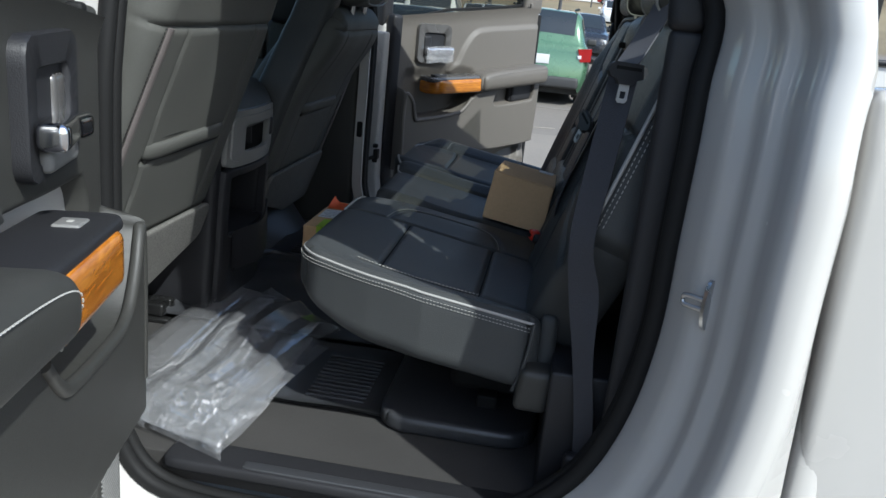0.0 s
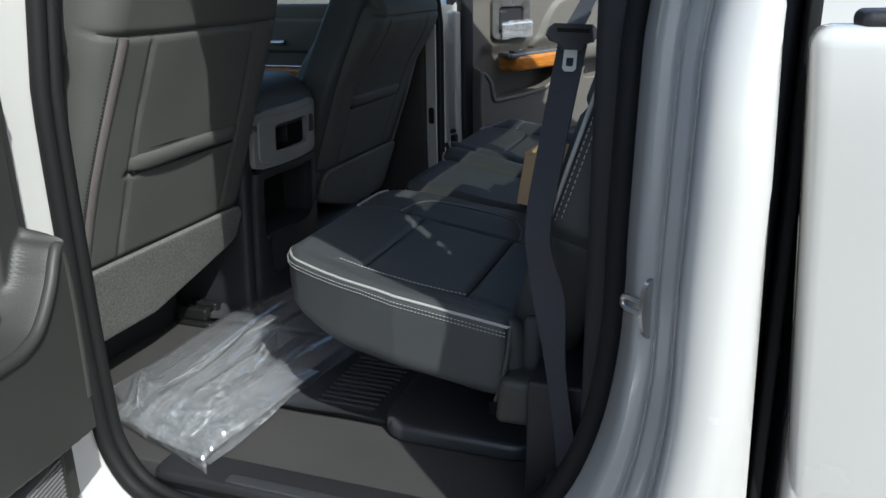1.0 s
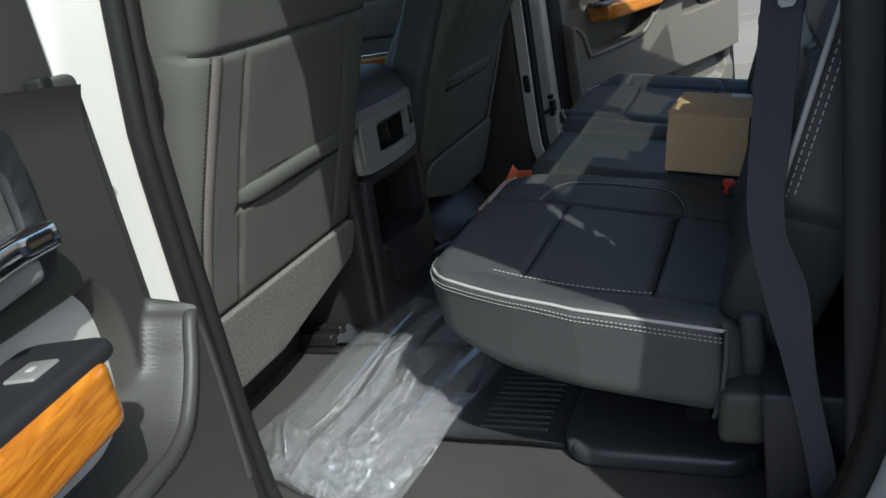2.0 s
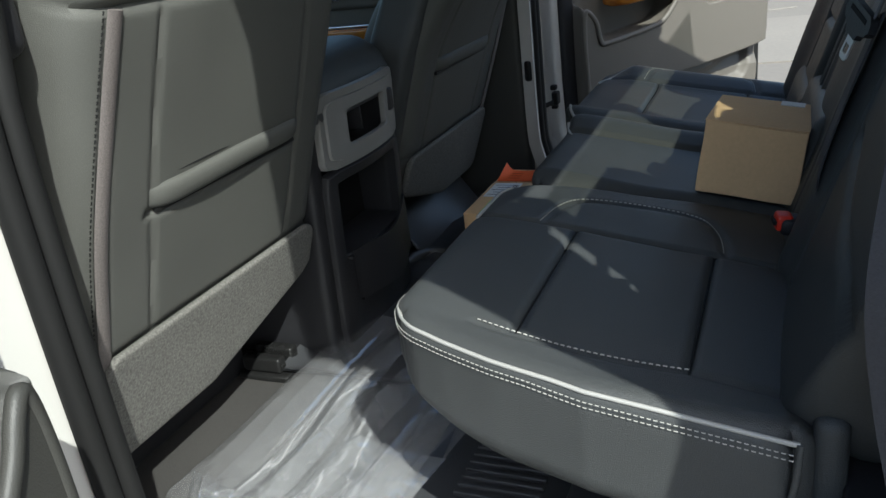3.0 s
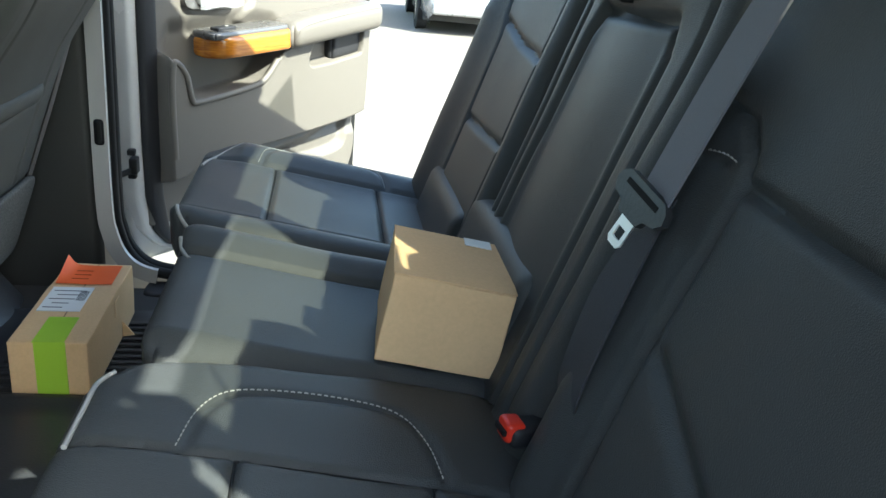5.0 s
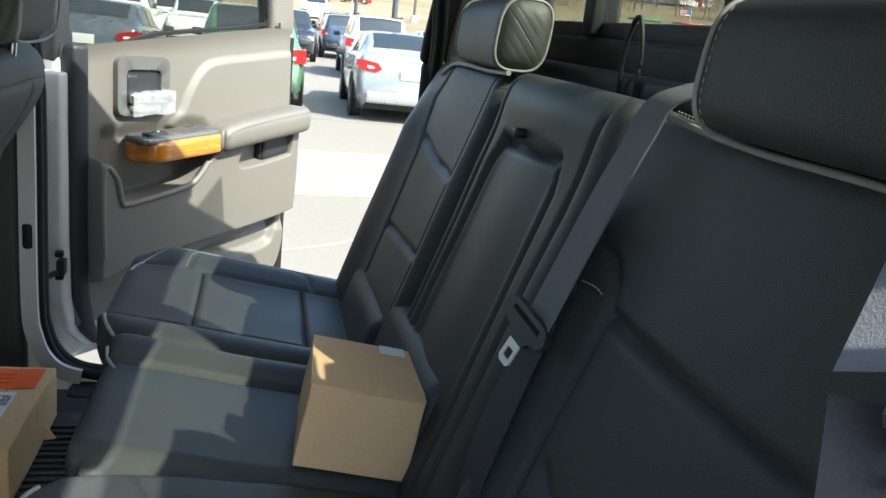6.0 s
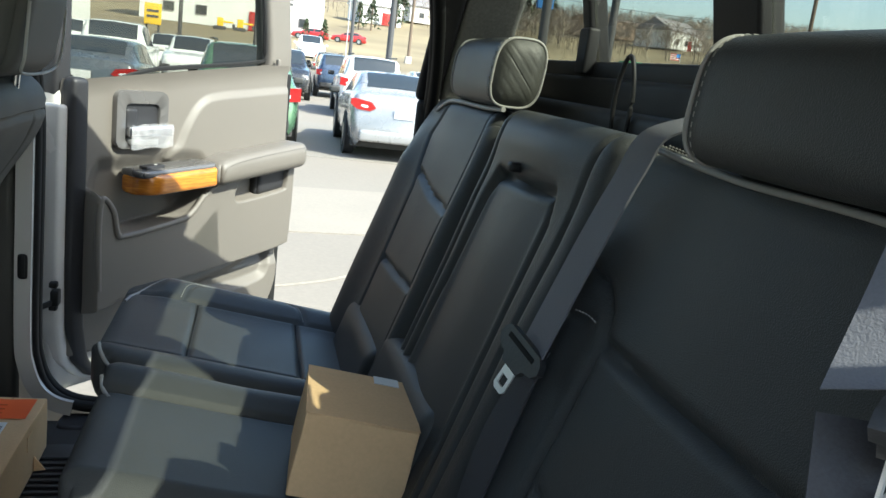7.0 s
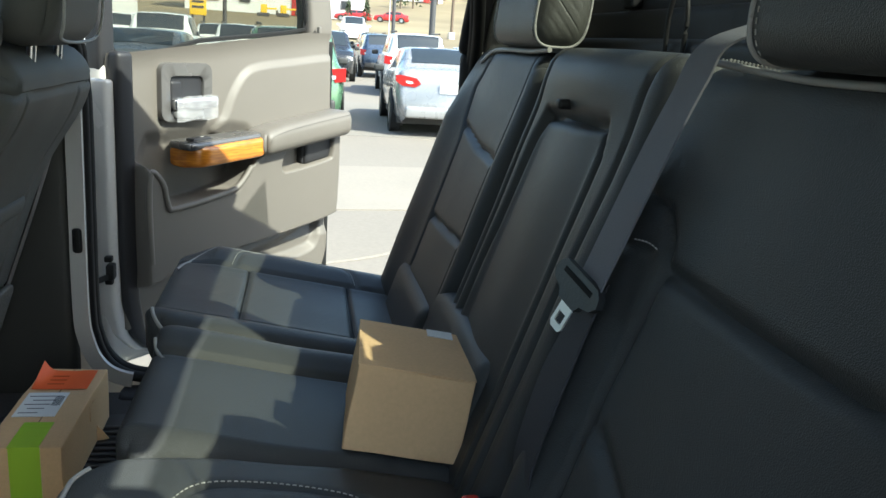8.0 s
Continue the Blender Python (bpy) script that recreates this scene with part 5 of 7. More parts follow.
def film_material(name, body=0.25, haze=0.75, rough=0.07, creased=False):
    m = bpy.data.materials.new(name)
    m.use_nodes = True
    n, l = m.node_tree.nodes, m.node_tree.links
    n.remove(n["Principled BSDF"])
    tr, df, gl = n.new("ShaderNodeBsdfTransparent"), n.new("ShaderNodeBsdfDiffuse"), n.new("ShaderNodeBsdfGlossy")
    m1, m2, fr = n.new("ShaderNodeMixShader"), n.new("ShaderNodeMixShader"), n.new("ShaderNodeLayerWeight")
    co, no, mr = n.new("ShaderNodeTexCoord"), n.new("ShaderNodeTexNoise"), n.new("ShaderNodeMapRange")
    no.inputs["Scale"].default_value, no.inputs["Detail"].default_value = 14, 5
    l.new(co.outputs["Object"], no.inputs["Vector"]); l.new(no.outputs["Fac"], mr.inputs["Value"])
    mr.inputs["From Min"].default_value, mr.inputs["From Max"].default_value = 0.35, 0.65
    mr.inputs["To Min"].default_value, mr.inputs["To Max"].default_value = body * 0.9, body * 1.1
    if creased:
        mp, st = n.new("ShaderNodeMapping"), n.new("ShaderNodeTexNoise")
        mp.inputs["Scale"].default_value, mp.inputs["Rotation"].default_value = (11, 2.2, 6), (0, 0, radians(-12))
        st.inputs["Scale"].default_value, st.inputs["Detail"].default_value, st.inputs["Distortion"].default_value = 1.0, 3, 0.6
        l.new(co.outputs["Object"], mp.inputs[0]); l.new(mp.outputs[0], st.inputs["Vector"])
        off, mag, wh, add = (n.new("ShaderNodeMath") for _ in range(4))
        off.operation, mag.operation, wh.operation, add.operation = "SUBTRACT", "ABSOLUTE", "LESS_THAN", "MULTIPLY_ADD"
        l.new(st.outputs["Fac"], off.inputs[0]); off.inputs[1].default_value = 0.5
        l.new(off.outputs[0], mag.inputs[0]); l.new(mag.outputs[0], wh.inputs[0]); wh.inputs[1].default_value = 0.0055
        l.new(wh.outputs[0], add.inputs[0]); add.inputs[1].default_value = 0.15; l.new(mr.outputs[0], add.inputs[2])
        l.new(add.outputs[0], m1.inputs[0])
    else:
        l.new(mr.outputs[0], m1.inputs[0])
    tr.inputs["Color"].default_value = (0.95, 0.96, 0.97, 1)
    df.inputs["Color"].default_value = (haze, haze, haze * 1.02, 1)
    gl.inputs["Roughness"].default_value = rough
    pw, ad = n.new("ShaderNodeMath"), n.new("ShaderNodeMath")
    pw.operation, ad.operation = "POWER", "MULTIPLY_ADD"
    l.new(fr.outputs["Facing"], pw.inputs[0]); pw.inputs[1].default_value = 4.0
    l.new(pw.outputs[0], ad.inputs[0]); ad.inputs[1].default_value, ad.inputs[2].default_value = 0.80, 0.17
    wr, bp = n.new("ShaderNodeTexNoise"), n.new("ShaderNodeBump")
    wr.inputs["Scale"].default_value, wr.inputs["Detail"].default_value, wr.inputs["Distortion"].default_value = 13, 3, 1.5
    l.new(co.outputs["Object"], wr.inputs["Vector"]); l.new(wr.outputs["Fac"], bp.inputs["Height"])
    bp.inputs["Strength"].default_value, bp.inputs["Distance"].default_value = 0.07, 0.02
    l.new(bp.outputs[0], gl.inputs["Normal"]); l.new(bp.outputs[0], fr.inputs["Normal"])
    l.new(tr.outputs[0], m1.inputs[1]); l.new(df.outputs[0], m1.inputs[2])
    l.new(ad.outputs[0], m2.inputs[0]); l.new(m1.outputs[0], m2.inputs[1]); l.new(gl.outputs[0], m2.inputs[2])
    l.new(m2.outputs[0], n["Material Output"].inputs["Surface"])
    return m


FILM = film_material("clear_film", 0.22, 0.8, 0.10)
BAG = film_material("clear_bag_film", 0.105, 0.9, 0.11, True)

far_door = rear_door(False)
far_door.matrix_world = pose(-0.245, 1.09, 0, 0, 0, 48)
near_door = rear_door(True)
near_door.matrix_world = pose(-0.19, -0.850, 0, 0, 0, -74)

# latch striker on the near rear pillar
striker = thing("door_striker", "zinc-plated door striker on the white pillar", "striker", (0.600, -0.777, 1.266))
v, f = prism([(0.012 * math.cos(a), 0.034 * math.sin(a)) for a in np.linspace(0, 2 * math.pi, 24, endpoint=False)], (-0.002, 0.003), axis=0)
mesh_object("plate", np.c_[v[:, 0], v[:, 1], v[:, 2]], f, STEEL, striker)
tube("loop", smooth_line([(0.0, -0.006, 0.0065), (-0.026, -0.008, 0.0065), (-0.032, -0.008, 0.003), (-0.032, -0.008, -0.003), (-0.026, -0.008, -0.0065), (0.0, -0.006, -0.0065)], 5), 0.0032, STEEL, striker, "bright steel loop")
v, f = soft((0.003, 0.010, 0.008), 0.001, 0, 0.01)
for zb in (-0.022, 0.022):
    mesh_object("screw", v + (-0.003, 0, zb), f, STEEL, striker)
striker.rotation_euler = Euler((0, 0, radians(-42)))
# rubber plug in the far middle pillar
plug = thing("rubber_plug", "black rubber plug in the white pillar", "plug", (-0.276, 0.905, 1.166))
v, f = soft((0.020, 0.016, 0.054), 0.007, 0.009, 0.005)
mesh_object("cap", v, f, SEAL, plug)

# ---------------------------------------------------------------- floor liner
liner = thing("floor_liner", "black ribbed rubber floor liner under the rear bench", "floor mat", (0, 0, FLOOR))


def mat_piece(name, x0, x1, y0, y1, z, lip, ribs, label, hump=0.0):
    X, Yv = np.linspace(x0, x1, max(int((x1 - x0) / 0.010), 4)), np.linspace(y0, y1, max(int((y1 - y0) / 0.010), 4))
    xx, yy = np.meshgrid(X, Yv, indexing="ij")
    e = np.minimum.reduce([xx - x0, x1 - xx, yy - y0, y1 - yy])
    zz = z + lip * np.clip(1 - e / 0.03, 0, 1) ** 1.5 + hump * np.exp(-(((yy - (y0 + y1) / 2) / 0.2) ** 2)) + 0.002 * np.sin(xx * 31) * np.sin(yy * 27)
    n0, n1 = xx.shape
    top = np.stack([xx.ravel(), yy.ravel(), zz.ravel()], 1)
    bot = top - (0, 0, 0.004)
    f = [(i * n1 + j, (i + 1) * n1 + j, (i + 1) * n1 + j + 1, i * n1 + j + 1) for i in range(n0 - 1) for j in range(n1 - 1)]
    f += [tuple(k + n0 * n1 for k in q[::-1]) for q in f]
    ob = mesh_object(name, np.r_[top, bot], f, RUBBER, liner, label, 60)
    for k in range(ribs):
        y = y0 + 0.05 + (y1 - y0 - 0.1) * k / max(ribs - 1, 1)
        v, ff = soft((x1 - x0 - 0.12, 0.007, 0.007), 0.002, 0, 0.2)
        mesh_object("rib", v + ((x0 + x1) / 2, y, z + (0.003 if y > 0 else 0.0012)), ff, RUBBER, ob)
    return ob


mat_piece("middle_part", -0.47, 0.12, -0.13, 0.415, 0.008, 0.012, 0, "smooth raised middle of the liner", 0.022)
mat_piece("far_part", -0.43, 0.14, 0.425, 0.765, 0.004, 0.006, 12, "ribbed footwell of the liner")
mat_piece("near_part", -0.10, 0.14, -0.425, -0.135, 0.006, 0.010, 12, "ribbed footwell of the liner")
v, f = soft((0.30, 0.36, 0.035), 0.012, 0.06, 0.015)
mesh_object("tray_edge", v + (0.27, -0.28, 0.018), f, RUBBER, liner, "raised black tray under the bench")
tube("raised_rim", smooth_line([(-0.425, -0.02, 0.010), (-0.432, 0.115, 0.022), (-0.433, 0.21, 0.026), (-0.430, 0.30, 0.026), (-0.420, 0.385, 0.024), (-0.395, 0.425, 0.018), (-0.33, 0.428, 0.012), (-0.20, 0.424, 0.010)], 6), 0.013, RUBBER, liner, "rounded rim of the liner")
tube("raised_rim", smooth_line([(-0.468, 0.46, 0.026), (-0.470, 0.36, 0.020), (-0.474, 0.24, 0.016), (-0.470, 0.13, 0.014), (-0.480, 0.02, 0.012)], 6), 0.010, RUBBER, liner, "rounded front rim of the liner")
v, f = soft((0.012, 0.40, 0.125), 0.005, 0, 0.02)
v[:, 0] += -0.75 * v[:, 2] + 0.010 * np.sin(v[:, 1] * 16)
mesh_object("kick_up", v + (-0.475, 0.635, 0.062), f, RUBBER, liner, "upturned front of the liner")

# ---------------------------------------------------------------- plastic bag
bag = thing("plastic_bag", "crumpled clear plastic bag lying on the cab floor", "plastic bag", (-0.20, -0.36, FLOOR))


def sheet(name, corners, lift, seed, nu=110, nv=84, folds=9, crinkle=0.0, label=""):
    """A film over four corners on the floor (near east, near west, far west, far east): long straight creases, a crinkled near end."""
    A, B, C, D = (np.array(c, float) for c in corners)
    rng = random.Random(seed)
    lines = [(rng.uniform(0.04, 0.96), rng.uniform(-0.22, 0.22), rng.uniform(0.10, 0.26) if n % 2 else 0.030, (rng.uniform(0.010, 0.022) if n % 2 else rng.choice((-1, 1)) * rng.uniform(0.003, 0.005)), rng.uniform(0.0, 0.55), rng.uniform(0.25, 0.7)) for n in range(folds)]
    verts = []
    for i in range(nu):
        for j in range(nv):
            u, w = i / (nu - 1), j / (nv - 1)
            p = A * (1 - u) * (1 - w) + B * (1 - u) * w + C * u * w + D * u * (1 - w)
            q = Vector((p[0] * 6, p[1] * 6, seed))
            edge = min(u, 1 - u, w, 1 - w)
            h = lift * (0.5 + 0.9 * noise.noise(q * 0.55 + Vector((3, 1, 0)))) * min(edge / 0.16, 1) ** 0.5
            for w0, turn, wide, amp, u0, span in lines:
                d = abs(w - w0 - turn * (u - 0.5))
                k = max(0, 1 - abs(u - u0 - span / 2) / (span / 2 + 0.1))
                h += amp * max(0, 1 - d / wide) * min(k * 2.5, 1)
            if crinkle:
                end = max(0, 1 - u / 0.45)
                ridge = 1 - abs(noise.noise(Vector((p[0] * 30 + p[1] * 11, p[1] * 17 - p[0] * 13, seed)))) * 3.2
                ridge2 = 1 - abs(noise.noise(Vector((p[0] * 16 - p[1] * 22, p[1] * 24 + p[0] * 8, seed + 4)))) * 3.0
                h += crinkle * (0.010 * max(ridge, 0) + 0.014 * max(ridge2, 0)) * (end + 0.06) * min(edge / 0.05, 1)
            out = 0.012 * noise.noise(q * 0.8 + Vector((0, 9, 0)))
            verts.append((p[0] + out, p[1] + 0.014 * noise.noise(q * 0.8 + Vector((5, 0, 2))), max(p[2] + h, 0.004 + 0.0015 * (seed % 4))))
    f = [(i * nv + j, (i + 1) * nv + j, (i + 1) * nv + j + 1, i * nv + j + 1) for i in range(nu - 1) for j in range(nv - 1)]
    return mesh_object(name, np.array(verts), f, BAG, bag, label, 9)


sheet("lower_film", [(0.095, -0.270, 0.008), (-0.20, -0.175, 0.008), (-0.205, 0.40, 0.010), (0.14, 0.22, 0.010)], 0.008, 5, folds=4)
sheet("upper_film", [(0.098, -0.288, 0.034), (-0.15, -0.222, 0.030), (-0.085, 0.450, 0.040), (0.150, 0.255, 0.034)], 0.040, 2, folds=6, crinkle=0.22)
sheet("back_film", [(-0.06, -0.225, 0.010), (-0.255, -0.10, 0.010), (-0.205, 0.445, 0.030), (-0.05, 0.40, 0.036)], 0.026, 7, folds=4, crinkle=0.12)
sheet("folded_end", [(0.100, -0.285, 0.046), (-0.055, -0.222, 0.052), (-0.005, 0.02, 0.066), (0.155, 0.02, 0.052)], 0.014, 4, 90, 80, 4, 0.6, "crinkled folded end of the bag")
sheet("front_fold", [(0.104, -0.296, 0.006), (-0.055, -0.236, 0.006), (-0.055, -0.220, 0.054), (0.100, -0.283, 0.048)], 0.006, 11, 30, 70, 3, 0.5, "puffed front edge of the bag")
sheet("side_fold", [(-0.06, -0.245, 0.012), (-0.160, -0.205, 0.012), (-0.235, -0.06, 0.026), (-0.13, -0.10, 0.036)], 0.018, 9, 70, 60, 4, 0.7)

# ---------------------------------------------------------------- cartons
PAPER = material("white_paper", (0.72, 0.72, 0.70), rough=0.7)
INK = material("grey_ink", (0.06, 0.06, 0.065), rough=0.7)
ORANGE = material("orange_label", (0.80, 0.12, 0.02), rough=0.6, blotch=0.05)
GREEN = material("green_tape", (0.38, 0.60, 0.045), rough=0.45, blotch=0.06)
LABEL_INK = material("dark_orange_ink", (0.52, 0.07, 0.012), rough=0.6)
KRAFT_DARK = material("kraft_edge", (0.24, 0.15, 0.085), rough=0.9)


def carton(owner, L, W, H, flap_axis):
    """A closed carton L by W by H with a centre seam between its flaps and slightly dented faces."""
    v, f = soft((L, W, H), 0.0025, 0, 0.012)
    w = v.copy()
    for i, p in enumerate(v):
        q = Vector(p) * 14
        w[i] += 0.0016 * np.array([noise.noise(q), noise.noise(q + Vector((7, 0, 0))), noise.noise(q + Vector((0, 7, 0)))])
    c = np.abs(v / (np.array([L, W, H]) / 2))
    w -= np.sign(v) * 0.002 * (1 - c.prod(axis=1, keepdims=True) ** 0.1) * 0
    mesh_object("carton", w + (0, 0, H / 2), f, CARDBOARD, owner, "brown corrugated board")
    if flap_axis == 0:
        lo, hi = (-L / 2 + 0.002, -0.0006, H - 0.001), (L / 2 - 0.002, 0.0006, H + 0.0014)
    else:
        lo, hi = (-0.0006, -W / 2 + 0.002, H - 0.001), (0.0006, W / 2 - 0.002, H + 0.0014)
    block("flap_seam", lo, hi, KRAFT_DARK, owner, "dark gap between the flaps", 0.0)


box = thing("cardboard_box", "plain brown cardboard box on the rear bench", "box", (0.316, 0.126, 1.122))
carton(box, 0.144, 0.156, 0.112, 0)
block("label", (0.020, 0.053, 0.1140), (0.055, 0.077, 0.1152), PAPER, box, "small white label", 0.0)
block("label_fold", (0.020, 0.0785, 0.095), (0.055, 0.0798, 0.1145), PAPER, box, "", 0.0)
block("flap", (-0.072, -0.0780, 0.1125), (0.072, 0.0780, 0.1138), CARDBOARD, box, "", 0.0004)
box.rotation_euler = Euler((0, radians(8.0), radians(-4.5)))

parcel = thing("parcel", "brown parcel with green tape and orange label on the floor", "box", (-0.252, 0.598, FLOOR + 0.0085))
carton(parcel, 0.122, 0.325, 0.1055, 1)
block("tape_top", (-0.022, -0.1642, 0.1060), (0.026, -0.075, 0.1077), GREEN, parcel, "lime green tape", 0.0)
block("tape_front", (-0.020, -0.1648, 0.002), (0.028, -0.1632, 0.1075), GREEN, parcel, "lime green tape", 0.0)
block("label", (-0.050, -0.052, 0.1063), (0.020, 0.045, 0.1078), PAPER, parcel, "white shipping label", 0.0)
for k in range(5):
    block("print_bar", (-0.044 + 0.010 * (k % 2), -0.040 + k * 0.017, 0.1078), (-0.012 + 0.006 * k, -0.0378 + k * 0.017, 0.1082), INK, parcel, "", 0.0)
for k in range(7):
    block("code_bar", (0.002 + k * 0.0022, -0.01, 0.1078), (0.0031 + k * 0.0022, 0.028, 0.1082), INK, parcel, "", 0.0)
lab = []
for i in range(13):
    for j in range(9):
        u, w = i / 12, j / 8
        lab.append((-0.052 + 0.098 * u, 0.060 + 0.088 * w, 0.1077 + 0.022 * max(0, (0.22 - u) / 0.22) ** 2 * w + 0.0006 * math.sin(9 * u)))
f = [(i * 9 + j, (i + 1) * 9 + j, (i + 1) * 9 + j + 1, i * 9 + j + 1) for i in range(12) for j in range(8)]
mesh_object("orange_label", lab, f, ORANGE, parcel, "orange label with a lifting corner")
for k in range(3):
    block("label_bar", (-0.03, 0.082 + k * 0.018, 0.1081), (0.000, 0.085 + k * 0.018, 0.1087), LABEL_INK, parcel, "", 0.0)
block("patch", (0.0608, 0.015, 0.062), (0.0622, 0.045, 0.092), CARDBOARD, parcel, "square of brown tape", 0.0)
v, f = prism([(0.0, 0.0), (0.022, 0.004), (0.0, 0.035)], (0.04, 0.043), axis=1)
mesh_object("torn_flap", v + (0.060, 0.02, 0.0), f, CARDBOARD, parcel, "torn bottom flap")

# ---------------------------------------------------------------- pickup bed
bed = thing("pickup_bed", "white pearl pickup bed behind the cab", "truck bed", (0.74, MID, 0.55), kind="structure")


def bedpart(name, lo, hi, mat, label="", edge=0.02, step=0.06):
    o = Vector(bed.location)
    return block(name, Vector(lo) - o, Vector(hi) - o, mat, bed, label, edge, 0, step)


for sgn in (-1, 1):
    y0 = MID + sgn * 0.958
    side = bedpart("side", (0.722, min(y0, y0 - sgn * 0.07), 0.55), (2.55, max(y0, y0 - sgn * 0.07), 1.558), PAINT, "white painted bed side", 0.018)
    for vert in side.data.vertices:
        z = vert.co.z + bed.location.z
        vert.co.y -= sgn * 0.13 * max(1.50 - z, 0)
        if vert.co.x + bed.location.x < 0.80:
            vert.co.x += 0.073 * max(1.55 - z, 0)
    bedpart("rail_cap", (0.76, min(y0 - sgn * 0.012, y0 - sgn * 0.085), 1.552), (2.53, max(y0 - sgn * 0.012, y0 - sgn * 0.085), 1.570), TRIM, "black rail cap", 0.008)
bedpart("front", (0.752, MID - 0.90, 0.70), (0.80, MID + 0.90, 1.50), PAINT, "white painted bed front")
bedpart("bed_floor", (0.80, MID - 0.91, 0.78), (2.5, MID + 0.91, 0.82), TRIM_GREY, "dark bed floor")
bedpart("tailgate", (2.50, MID - 0.90, 0.62), (2.56, MID + 0.90, 1.54), PAINT, "white tailgate")
# cab back below the window
block("cab_back", (0.722, MID - 0.87, 0.55), (0.735, MID + 0.87, 1.66), SEAL, edge=0.004)
tagged(bpy.data.objects["cab_back"], "dark back of the cab behind the seat", "cab back", kind="structure")


# ---------------------------------------------------------------- parked cars
TYRE = material("tyre_rubber", (0.02, 0.02, 0.02), rough=0.8)
ALLOY = material("alloy_wheel", (0.45, 0.45, 0.46), rough=0.3, metal=0.9)
CAR_GLASS = material("dark_car_glass", (0.02, 0.025, 0.028), rough=0.06, spec=0.8, blotch=0.1)
LAMP_RED = material("red_tail_lamp", (0.26, 0.006, 0.006), rough=0.2, coat=0.3)
LAMP_CLEAR = material("clear_head_lamp", (0.6, 0.6, 0.62), rough=0.1, spec=0.8)
DARK = material("dark_bumper_plastic", (0.03, 0.03, 0.03), rough=0.6)
PLATE = material("pale_plate", (0.55, 0.55, 0.55), rough=0.5)


def car_paint(name, colour, metal=0.3):
    return material(name, colour, rough=0.28, metal=metal, coat=0.8, blotch=0.03)


KINDS = {
    # length, width, height, belt, roof stretch from the rear (rear glass foot, roof rear, roof front, screen foot), hood height, tail height
    "saloon": (4.8, 1.84, 1.46, 0.98, (0.62, 1.25, 2.45, 3.55), 0.92, 1.08),
    "estate": (4.7, 1.82, 1.66, 1.05, (0.10, 0.55, 2.45, 3.35), 1.02, 1.06),
    "suv": (4.8, 1.92, 1.78, 1.15, (0.10, 0.45, 2.60, 3.45), 1.12, 1.16),
    "pickup": (5.7, 2.02, 1.90, 1.25, (2.05, 2.20, 3.45, 4.25), 1.22, 1.25),
}


